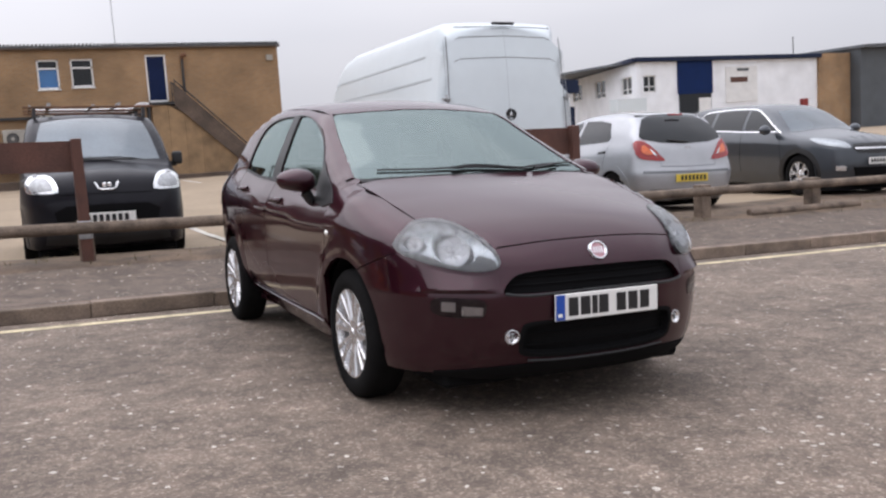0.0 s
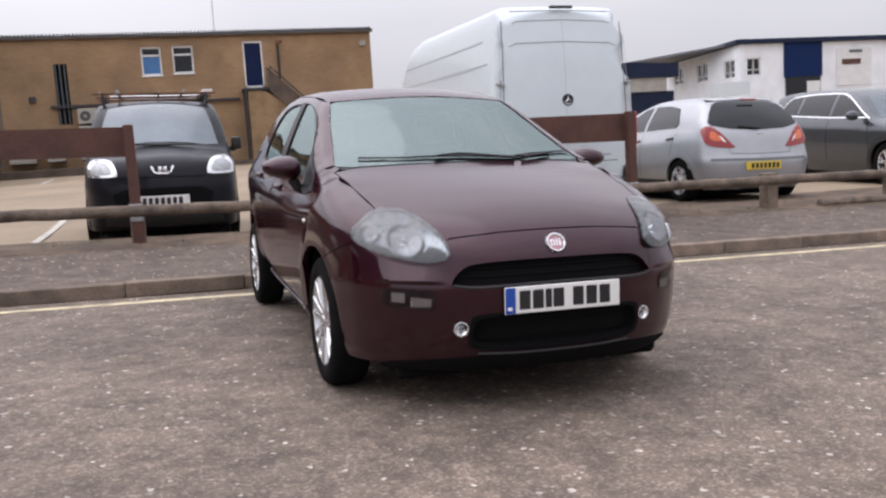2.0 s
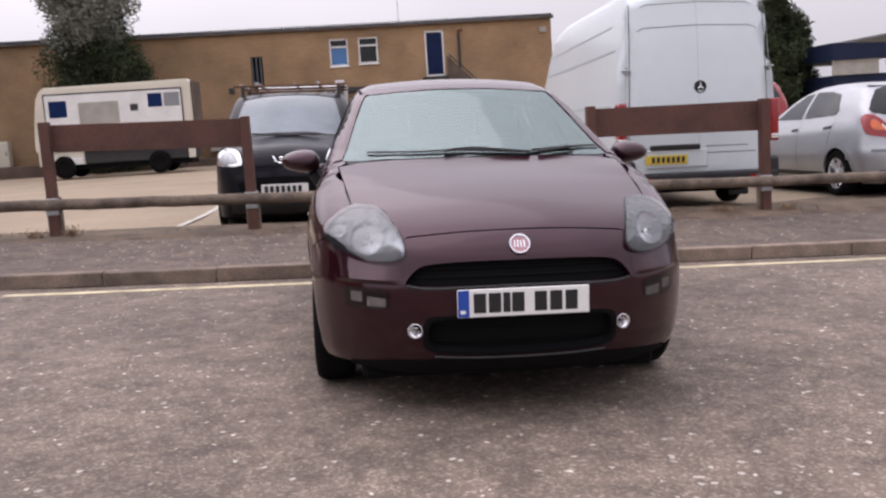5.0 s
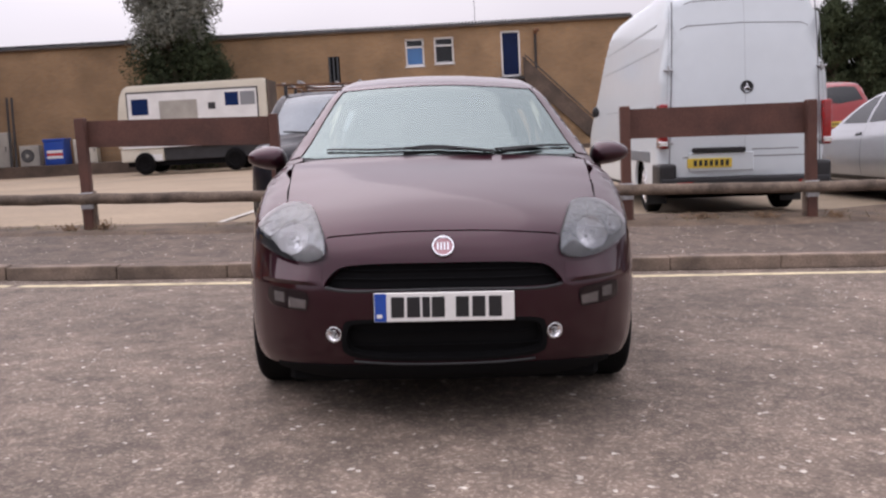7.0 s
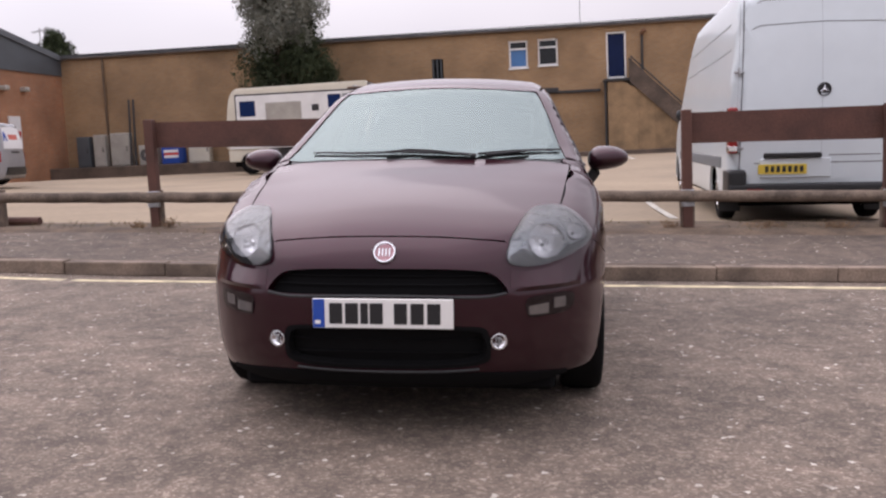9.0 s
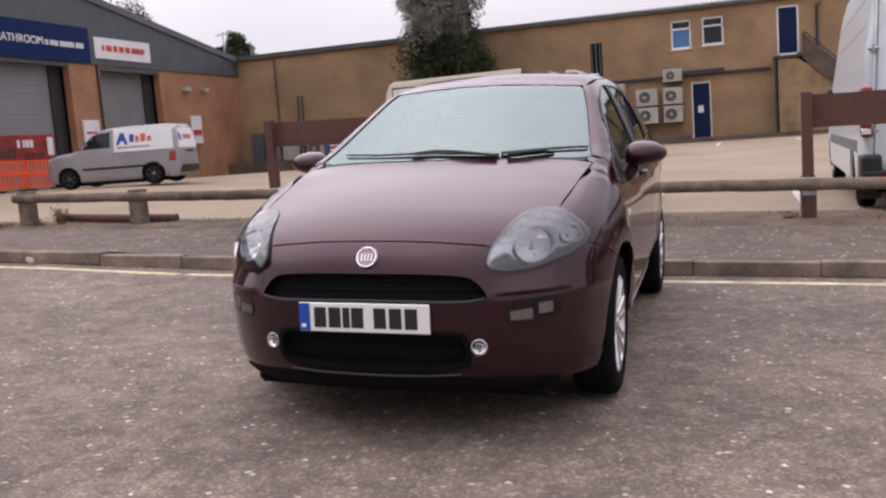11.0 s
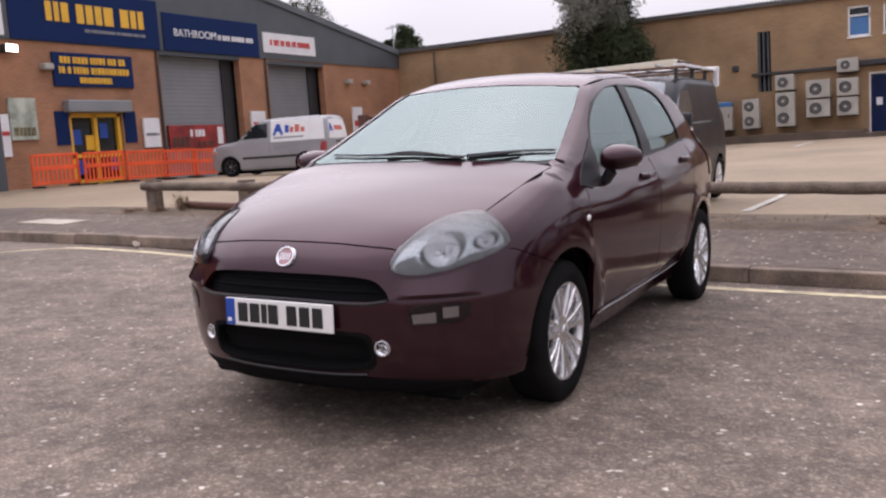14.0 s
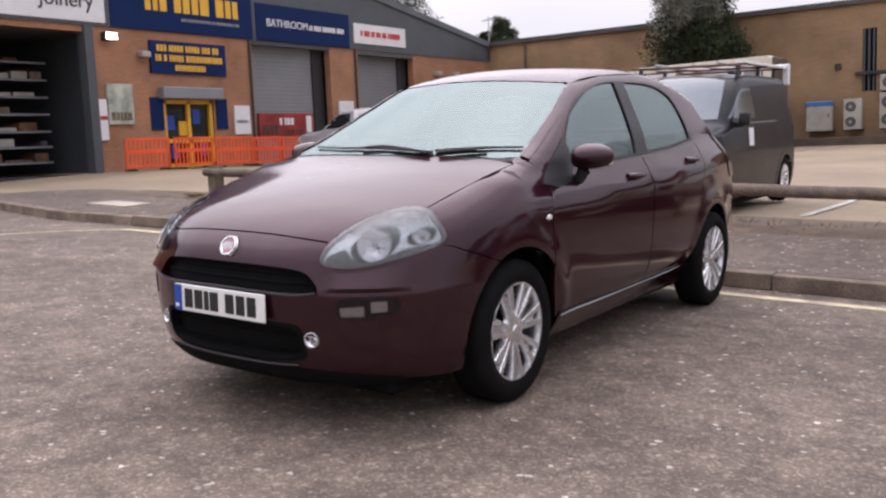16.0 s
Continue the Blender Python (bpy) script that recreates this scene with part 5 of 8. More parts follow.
# ---- parked vehicles ----
def vehicle(name, label, m, form, paint, hubs, r, hull_y, hull_z, category="car", track=0.74, spokes=6, cladding=None, rims=None):
    car = thing(name, m, label, category)
    form.hull("body", paint, car, hull_y[0], hull_y[1], hull_z, 0.055, arches=[(h, r, r * 1.19) for h in hubs], rings=56)
    part("underbody", box(-track * 0.95, track * 0.95, 0.3, form.long - 0.55, form.floor - 0.09, form.floor + 0.25, 0.02), M_MATT, car)
    for h in hubs:
        for s in (1, -1):
            wheel(car, s * track, h, r, r, 0.19, s, spokes=spokes, metal=rims)
            wide = float(form.side(r + 0.1 - form.belt(h)) * form.taper(h))
            lo_a, lo_b = (math.degrees(math.asin((form.floor + 0.03 - r) / (r * q))) for q in (1.09, 1.36))
            ring = arch(h, r, r * 1.09, lo_a, 180 - lo_a, 26) + arch(h, r, r * 1.36, 180 - lo_b, lo_b, 26)
            form.panel("arch_lip", ring, "side", cladding or paint, car, off=0.004, step=0.05, rim=0.03, flip=s < 0)
            b = bmesh.new()
            ln = arch(0, 0, r * 1.16, -15, 195, 16)
            lo = [b.verts.new((s * 0.35, h + p[0], r + p[1])) for p in ln]
            hi = [b.verts.new((s * (wide - 0.03), h + p[0], r + p[1])) for p in ln]
            for i in range(len(ln) - 1):
                b.faces.new((lo[i], lo[i + 1], hi[i + 1], hi[i]))
            b.faces.new(lo)
            part("wheel_housing", b, M_MATT, car)
    return car


def plate(car, y, z, material, front=True, x=0.0):
    s = -1 if front else 1
    p = part("number_plate", box(x - 0.26, x + 0.26, y - 0.006, y + 0.006, z - 0.055, z + 0.055, 0.002), material, car, "plate with plain dark bars")
    for k in range(7):
        part("plate_bar", box(x - 0.205 + 0.062 * k - 0.02, x - 0.205 + 0.062 * k + 0.02, y + s * 0.006 - 0.003, y + s * 0.006 + 0.003, z - 0.035, z + 0.035, 0.001), M_BLACK, p)


# small dark van behind the fence, nose to the road
SMALLVAN = Form(
    nose=[(0.15, 0.12), (0.22, 0.05), (0.35, 0.0), (0.62, 0.0), (0.72, 0.015), (0.82, 0.045), (0.90, 0.09), (0.97, 0.17), (1.06, 0.38)],
    plan=[(0, 0), (0.3, 0.02), (0.5, 0.06), (0.65, 0.14), (0.75, 0.26), (0.81, 0.45), (0.84, 0.8)],
    top=[(0, 0.87), (0.1, 0.94), (0.3, 1.0), (0.6, 1.04), (0.85, 1.085), (1.1, 1.27), (1.4, 1.49), (1.6, 1.59), (1.8, 1.64), (2.2, 1.665), (3.0, 1.665), (3.7, 1.64), (3.86, 1.55)],
    crown=[(0, 0.12), (1, 0.12), (2, 0.06), (4, 0.06)], belt=[(0, 0.85), (1, 1.0), (2, 1.05), (4, 1.05)],
    side=[(-0.95, 0.76), (-0.75, 0.82), (-0.4, 0.84), (-0.1, 0.825), (0.0, 0.81), (0.2, 0.775), (0.4, 0.735), (0.6, 0.68), (0.7, 0.6), (0.8, 0.5)],
    taper=[(0, 1), (4, 1)], tail=[(0.15, 3.82), (0.5, 3.86), (1.0, 3.84), (1.75, 3.72)], bulge=0.08)


def small_van():
    x, y = -1.41, 6.82
    car = vehicle("small_van", "small charcoal panel van with a roof rack parked behind the fence", pose(x, y, level(x, y + 1.2) - 0.03, 0, 1.6, 0), SMALLVAN, M_NAVYVAN, (0.82, 3.33), 0.30, (0.8, 3.0), 0.75, "van")
    F = SMALLVAN
    F.panel("windscreen", mirrored([(0, 1.62), (0.35, 1.63), (0.56, 1.62), (0.62, 1.35), (0.67, 1.05), (0.5, 0.97), (0, 0.93)]), "top", M_SKYGLASS, car, off=0.004, step=0.08, rim=0.004)
    F.pair("side_window", [(1.12, 1.10), (1.5, 1.38), (1.66, 1.445), (2.02, 1.46), (2.02, 1.11)], M_SKYGLASS, car, off=0.004, step=0.08, rim=0.004)
    for flip in (False, True):
        F.panel("headlight", smoothed([(0.47, 0.775), (0.485, 0.87), (0.53, 0.935), (0.62, 0.96), (0.70, 0.96), (0.765, 0.89), (0.765, 0.775), (0.62, 0.765)], 2, True), "front", M_LENSBODY, car, off=0.006, step=0.05, rim=0.01, flip=flip, label="pale angular headlight")
        F.panel("reflector", smoothed([(0.53, 0.80), (0.535, 0.87), (0.58, 0.915), (0.67, 0.92), (0.725, 0.86), (0.715, 0.795)], 2, True), "front", M_GALV, car, off=0.012, step=0.04, rim=0.004, flip=flip)
        b = bmesh.new()
        box(-0.06, 0.06, -0.05, 0.04, -0.07, 0.085, 0.032, 3, bm=b)
        o = part("door_mirror", b, M_BLACK, car, smooth=True)
        o.location = ((-1 if flip else 1) * 0.905, 1.3, 1.09)
        part("mirror_arm", box((-1 if flip else 1) * 0.80, (-1 if flip else 1) * 0.90, 1.28, 1.33, 1.0, 1.06, 0.01), M_BLACK, car)
    F.panel("grille", mirrored([(0, 0.64), (0.4, 0.63), (0.52, 0.57), (0.48, 0.42), (0, 0.40)]), "front", M_MATT, car, off=0.004, step=0.06, rim=0.01, label="black slatted grille")
    F.panel("bumper", mirrored([(0, 0.34), (0.6, 0.36), (0.62, 0.24), (0, 0.22)]), "front", M_BLACK, car, off=0.008, step=0.06, rim=0.01)
    F.panel("bonnet_seam", mirrored([(0, 0.755), (0.45, 0.75), (0.45, 0.742), (0, 0.747)]), "front", M_MATT, car, off=0.003, step=0.06, rim=0)
    for s in (1, -1):
        sm = F.project([(0.0, 0.79), (0.05, 0.79), (0.085, 0.805), (0.115, 0.865)], "front")
        part("badge", tube([(s * q[0], q[1] - 0.012, q[2]) for q in sm], 0.011, 6), M_LENSBODY, car)
        part("badge_mark", box(s * 0.005, s * 0.045, 0.02, 0.05, 0.81, 0.86, 0.008), M_LENSBODY, car)
    plate(car, -0.018, 0.50, M_PLATEW, True)
    for yy in (1.9, 2.7, 3.4):
        part("rack_bar", box(-0.74, 0.74, yy - 0.02, yy + 0.02, 1.735, 1.76, 0.005), M_BARKRUST, car)
        for s in (1, -1):
            part("rack_foot", box(s * 0.62 - 0.02, s * 0.62 + 0.02, yy - 0.03, yy + 0.03, 1.58, 1.735, 0.004), M_STEEL, car)
    for s in (-0.66, 0.05):
        part("rack_rail", tube([(s, 1.92, 1.77), (s, 3.5, 1.77)], 0.014, 6), M_GALV, car)
    part("plank", box(0.58, 0.70, 1.9, 3.75, 1.761, 1.795, 0.004), M_SIGNW, car, "pale plank lying on the roof rack")
    part("rear_roller", tube([(-0.6, 3.78, 1.80), (0.72, 3.78, 1.80)], 0.035, 10), M_SIGNW, car)
    part("roller_post", box(0.66, 0.73, 3.70, 3.80, 1.55, 1.83, 0.008), M_SIGNW, car)
    for xx, r in ((-0.45, 0.024), (0.35, 0.02)):
        tagged(part("roof_pole", tube([(xx, 1.95, 1.785), (xx, 3.7, 1.785)], r, 8), M_GALV, car), "pale pole lashed to the rack")
    part("wiper", tube([(-0.5, 0.92, 1.13), (0.0, 0.86, 1.10), (0.4, 0.86, 1.10)], 0.012, 6), M_BLACK, car)
    F.panel("door_sticker", [(1.72, 0.78), (1.90, 0.78), (1.90, 0.99), (1.72, 0.99)], "side", M_SIGNW, car, off=0.004, step=0.05, rim=0.002)
    F.pair("shoulder_strip", [(1.35, 1.03), (2.9, 1.06), (2.9, 1.075), (1.35, 1.05)], M_GREYLINE, car, off=0.006, step=0.06, rim=0.004)
    return car


small_van()

# tall white van, back to the road
# greyer than the van's white: joints, and shade put along its pressed creases
M_PALELINE = surface("van_seam_and_crease_shade", (0.44, 0.48, 0.50), 0.5, var=0.05, bump=0.0)
BIGVAN = Form(
    nose=[(0.2, 0.1), (0.5, 0.0), (0.9, 0.05), (1.1, 0.2), (1.3, 0.5)], plan=[(0, 0), (0.6, 0.08), (0.9, 0.25), (1.0, 0.6)],
    top=[(0, 1.0), (0.5, 1.25), (1.0, 1.5), (1.8, 2.35), (2.3, 2.68), (3.0, 2.76), (6.6, 2.76), (6.9, 2.70)], crown=[(0, 0.05), (7, 0.05)],
    belt=[(0, 1.1), (7, 1.1)],
    side=[(-0.95, 0.93), (-0.8, 0.975), (-0.4, 0.99), (0.0, 0.99), (0.3, 0.972), (0.8, 0.922), (1.25, 0.882), (1.52, 0.85), (1.68, 0.80)],
    taper=[(0, 0.97), (1.5, 1), (7, 1)], tail=[(0.2, 6.86), (0.5, 6.90), (1.2, 6.90), (2.0, 6.86), (2.7, 6.76)], floor=0.30, bulge=0.03, soft=(0.1, 0.07, 0.035))


def big_van():
    x, y = 3.42, 6.88
    m = pose(x + 0.20, y + 6.9 * 0.955, level(x, y + 1.3) - 0.02, 0, -1.2, 178.2) @ Matrix.Diagonal((0.955, 0.955, 0.955, 1))
    F = BIGVAN
    car = vehicle("panel_van", "tall white panel van with shut rear doors behind the fence", m, F, M_VANWHITE, (1.0, 5.65), 0.345, (1.2, 6.0), 1.3, "van", track=0.84)
    F.panel("door_seam", mirrored([(0.0, 0.62), (0.003, 0.62), (0.003, 2.62), (0.0, 2.62)]), "rear", M_PALELINE, car, off=0.002, step=0.08, rim=0.0)
    for s in ([(0.0, 2.55), (0.62, 2.53), (0.69, 2.50), (0.69, 2.508), (0.62, 2.54), (0.0, 2.56)], [(0.0, 2.27), (0.66, 2.25), (0.74, 2.21), (0.74, 2.219), (0.66, 2.26), (0.0, 2.28)], [(0.0, 0.72), (0.72, 0.72), (0.72, 0.732), (0.0, 0.732)]):
        F.panel("door_seam", mirrored(s), "rear", M_GREYLINE, car, off=0.002, step=0.08, rim=0.0)
    F.panel("door_gutter", mirrored([(0.0, 2.672), (0.70, 2.655), (0.70, 2.668), (0.0, 2.685)]), "rear", M_GREYLINE, car, off=0.002, step=0.08, rim=0.0)
    for f in (False, True):
        F.panel("door_seam", [(0.872, 0.6), (0.886, 0.6), (0.832, 2.54), (0.818, 2.54)], "rear", M_GREYLINE, car, off=0.002, step=0.08, rim=0.0, flip=f)
        F.panel("lamp_gutter", [(0.905, 1.3), (0.912, 1.3), (0.862, 2.50), (0.856, 2.50)], "rear", M_PALELINE, car, off=0.002, step=0.08, rim=0.0, flip=f)
    # flat grey strips drawing the shade of the doors' creases
    for line in ([(0.08, 0.98), (0.62, 0.98), (0.62, 1.0), (0.08, 1.0)], [(0.08, 0.80), (0.62, 0.80), (0.62, 0.812), (0.08, 0.812)]):
        for f in (False, True):
            F.panel("door_crease", line, "rear", M_GREYLINE, car, off=0.002, step=0.08, rim=0, flip=f)
    for f in (False, True):
        s = -1 if f else 1
        lamp = part("rear_lamp", box(s * 0.90, s * 1.0, 6.72, 6.92, 0.84, 1.36, 0.025, 3), M_REDLAMP, car, "tall red rear lamp", True)
        part("clear_section", box(s * 0.905, s * 1.003, 6.74, 6.923, 0.86, 0.93, 0.01), M_LENSBODY, lamp)
        for z in (0.9, 1.75):
            part("hinge", box(s * 0.885 - 0.055, s * 0.885 + 0.055, 6.82, 6.89, z - 0.014, z + 0.014, 0.008), M_GALV, car)
            part("hinge_pin", box(s * 0.885 - 0.012, s * 0.885 + 0.012, 6.83, 6.895, z - 0.05, z + 0.05, 0.008), M_GALV, car)
        part("mud_flap", box(s * 0.72, s * 0.98, 6.0, 6.02, 0.12, 0.5), M_BLACK, car)
    part("bumper", box(-0.995, 0.995, 6.62, 6.95, 0.33, 0.50, 0.04, 3), M_BLACK, car, "dark plastic rear bumper", True)
    for s in (1, -1):
        part("bumper_corner", box(s * 0.80, s * 1.0, 6.45, 6.945, 0.33, 0.66, 0.05, 3), M_BLACK, car, smooth=True)
        part("rub_strip", box(s * 0.975, s * 1.0, 1.5, 6.3, 0.66, 0.80, 0.01), M_GREYLINE, car)
        part("reflector", box(s * 0.62, s * 0.80, 6.945, 6.955, 0.40, 0.44), M_REDLAMP, car)
    part("plate_panel", box(-0.1, 0.66, 6.90, 6.925, 0.56, 0.78, 0.01), M_VANWHITE, car)
    part("step_plate", box(0.0, 0.62, 6.91, 6.95, 0.78, 0.84, 0.01), M_BLACK, car)
    plate(car, 6.935, 0.66, M_PLATEY, False, 0.42)
    ring = part("badge", lathe([(0.0, 0.058), (0.02, 0.064), (0.02, 0.072), (0.0, 0.078)], 24, "y"), M_STEEL, car, "round dark and chrome badge", True)
    ring.location = (-0.02, 6.885, 1.53)
    part("badge_disc", lathe([(0.008, 0.001), (0.008, 0.064)], 20, "y"), M_BLACK, ring)
    for a in (90, 210, 330):
        part("badge_spoke", tube([(0, 0.012, 0), (0.05 * math.cos(radians(a)), 0.012, 0.05 * math.sin(radians(a)))], [0.012, 0.004], 6), M_CHROME, ring)
    F.pair("side_trim", [(5.75, 1.16), (6.45, 1.16), (6.45, 1.215), (5.75, 1.215)], M_BLACK, car, off=0.008, step=0.08, rim=0.01)
    part("brake_light", box(-0.16, 0.16, 6.74, 6.80, 2.70, 2.735, 0.01), M_BLACK, car)
    for s in (1, -1):
        for y0, z0, y1, z1 in ((1.9, 1.98, 6.45, 2.02), (1.6, 2.28, 6.2, 2.33), (2.6, 1.33, 6.4, 1.33)):
            # the strip's grey carries the shade of the side crease
            F.panel("side_crease", [(y0, z0), (y1, z1), (y1, z1 + 0.024), (y0, z0 + 0.024)], "side", M_PALELINE, car, off=0.006, step=0.08, rim=0.008, flip=s < 0)
        b = bmesh.new()
        bmesh.ops.create_uvsphere(b, u_segments=14, v_segments=10, radius=1, matrix=Matrix.Diagonal((0.06, 0.05, 0.09, 1)))
        o = part("door_mirror", b, M_BLACK, car, smooth=True)
        o.location = (s * 1.03, 1.75, 1.40)
    return car


big_van()

# silver hatchback, back to the road
SMALLCAR = Form(
    nose=[(0.15, 0.16), (0.22, 0.05), (0.35, 0.0), (0.55, 0.0), (0.65, 0.03), (0.75, 0.12), (0.9, 0.35)], plan=[(0, 0), (0.4, 0.05), (0.6, 0.17), (0.75, 0.4), (0.83, 0.7)],
    top=[(0, 0.7), (0.2, 0.83), (0.6, 0.93), (1.0, 1.0), (1.3, 1.15), (1.8, 1.38), (2.2, 1.46), (2.7, 1.48), (3.2, 1.45), (3.55, 1.40), (3.65, 1.34), (3.9, 1.0)],
    crown=[(0, 0.12), (2, 0.10), (4, 0.12)], belt=[(0, 0.82), (1, 0.93), (2, 0.96), (3, 1.0), (4, 1.03)],
    side=[(-0.8, 0.75), (-0.65, 0.82), (-0.4, 0.852), (-0.2, 0.845), (-0.06, 0.80), (0.0, 0.775), (0.15, 0.715), (0.3, 0.635), (0.42, 0.56), (0.55, 0.44)],
    taper=[(0, 1), (2.8, 1), (3.6, 0.97), (4, 0.93)], tail=[(0.15, 3.9), (0.3, 3.97), (0.55, 4.0), (0.66, 3.97), (0.95, 3.90), (1.1, 3.82), (1.4, 3.55)], bulge=0.22)


def silver_hatch():
    x, y = 6.60, 7.38
    F = SMALLCAR
    m = pose(x + 0.09, y + 4.0, level(x, y + 1.5) - 0.03, 0, -2.0, 180) @ Matrix.Diagonal((1.12, 1, 1.03, 1))
    car = vehicle("silver_hatchback", "small silver hatchback parked behind the fence, back to the road", m, F, M_SILVER, (0.8, 3.29), 0.30, (0.8, 3.2), 0.66)
    rw = [(0, 1.40), (0.38, 1.385), (0.50, 1.345), (0.60, 1.22), (0.665, 1.10), (0.63, 1.055), (0.4, 1.005), (0, 0.99)]
    F.panel("rear_window", smoothed(mirrored(rw), 1, True), "rear", M_DARKGLASS, car, off=0.004, step=0.06, rim=0.004)
    part("rear_wiper", tube([(0.0, 3.90, 1.01), (0.30, 3.87, 1.04)], 0.016, 6), M_BLACK, car)
    for f in (False, True):
        lp = F.panel("tail_lamp", smoothed([(0.765, 0.86), (0.755, 0.985), (0.70, 1.040), (0.62, 1.02), (0.52, 0.925), (0.43, 0.815), (0.38, 0.755), (0.48, 0.748), (0.62, 0.765), (0.72, 0.79)], 3, True), "rear", M_REDLAMP, car, off=0.010, step=0.03, rim=0.02, flip=f, label="large swept red and orange tail lamp")
        F.panel("orange_section", smoothed([(0.69, 0.89), (0.67, 0.965), (0.62, 0.96), (0.55, 0.87), (0.56, 0.84), (0.64, 0.845)], 3, True), "rear", M_ORANGELAMP, lp, off=0.014, step=0.03, rim=0.003, flip=f)
        F.panel("clear_section", smoothed([(0.55, 0.90), (0.575, 0.915), (0.53, 0.84), (0.49, 0.82), (0.50, 0.84)], 2, True), "rear", M_LENSBODY, lp, off=0.016, step=0.03, rim=0.003, flip=f)
    F.panel("bumper_strip", mirrored([(0, 0.60), (0.70, 0.61), (0.72, 0.575), (0, 0.565)]), "rear", M_GREYLINE, car, off=0.003, step=0.06, rim=0.0)
    F.panel("bumper_insert", mirrored([(0, 0.33), (0.6, 0.35), (0.66, 0.24), (0, 0.22)]), "rear", M_BLACK, car, off=0.006, step=0.06, rim=0.01)
    F.panel("tailgate_seam", mirrored([(0, 0.655), (0.44, 0.665), (0.48, 0.79), (0.474, 0.79), (0.433, 0.674), (0, 0.664)]), "rear", M_GREYLINE, car, off=0.002, step=0.05, rim=0.0)
    part("tailgate_handle", box(-0.14, 0.14, 3.90, 3.935, 0.745, 0.77, 0.008), M_CHROME, car)
    b = part("badge", lathe([(0.0, 0.03), (0.012, 0.038), (0.012, 0.045), (0.0, 0.05)], 20, "y"), M_CHROME, car, smooth=True)
    b.location = (0, 3.90, 0.90)
    F.panel("roof_spoiler", mirrored([(0, 3.50), (0.40, 3.49), (0.52, 3.42), (0.50, 3.34), (0, 3.36)]), "top", M_SILVER, car, off=0.012, step=0.05, rim=0.012)
    part("brake_light", box(-0.12, 0.12, 3.60, 3.63, 1.395, 1.42, 0.006), M_REDLAMP, car)
    F.pair("sill_trim", [(1.15, 0.24), (2.9, 0.24), (2.9, 0.30), (1.15, 0.30)], M_BLACK, car, off=0.004, step=0.06, rim=0.004)
    F.pair("door_seam", [(3.06, 0.62), (3.07, 0.62), (3.17, 1.0), (3.16, 1.0)], M_GREYLINE, car, off=0.002, step=0.06, rim=0)
    F.pair("door_handle", [(2.05, 0.83), (2.20, 0.842), (2.20, 0.872), (2.05, 0.86)], M_BLACK, car, off=0.012, step=0.04)
    plate(car, 4.0, 0.50, M_PLATEY, False)
    F.pair("front_window", [(1.45, 1.0), (1.75, 1.2), (2.0, 1.33), (2.2, 1.36), (2.2, 1.0)], M_DARKGLASS, car, off=0.004, step=0.06, rim=0.004)
    F.pair("rear_side_window", [(2.28, 1.365), (2.7, 1.36), (3.0, 1.31), (3.15, 1.1), (3.1, 1.04), (2.28, 1.005)], M_DARKGLASS, car, off=0.004, step=0.06, rim=0.004)
    F.pair("door_seam", [(2.235, 0.3), (2.245, 0.3), (2.255, 0.97), (2.245, 0.97)], M_GREYLINE, car, off=0.002, step=0.06, rim=0)
    F.pair("door_handle", [(2.95, 0.86), (3.12, 0.875), (3.12, 0.905), (2.95, 0.89)], M_BLACK, car, off=0.012, step=0.04)
    F.panel("windscreen", mirrored([(0, 1.72), (0.5, 1.75), (0.62, 1.2), (0, 1.05)]), "top", M_DARKGLASS, car, off=0.004, step=0.08, rim=0.004)
    return car


silver_hatch()

# dark grey estate-like off-roader, nose to the road
TALLCAR = Form(
    nose=[(0.2, 0.12), (0.3, 0.04), (0.5, 0.0), (0.75, 0.02), (0.88, 0.08), (0.98, 0.25)], plan=[(0, 0), (0.4, 0.04), (0.65, 0.15), (0.8, 0.36), (0.9, 0.75)],
    top=[(0, 0.82), (0.15, 0.95), (0.4, 1.02), (0.8, 1.08), (1.15, 1.14), (1.5, 1.32), (1.9, 1.53), (2.2, 1.62), (2.8, 1.66), (3.6, 1.665), (4.15, 1.63), (4.4, 1.55), (4.55, 1.3)],
    crown=[(0, 0.12), (2, 0.09), (5, 0.09)], belt=[(0, 0.95), (1, 1.06), (2, 1.10), (3.5, 1.15), (4.6, 1.2)],
    side=[(-0.9, 0.82), (-0.7, 0.885), (-0.4, 0.91), (-0.2, 0.905), (-0.06, 0.87), (0, 0.845), (0.15, 0.79), (0.3, 0.72), (0.42, 0.65), (0.55, 0.55)],
    taper=[(0, 1), (3.2, 1), (4.2, 0.95), (4.6, 0.92)], tail=[(0.2, 4.45), (0.5, 4.56), (0.9, 4.55), (1.2, 4.50), (1.6, 4.36)], bulge=0.2)


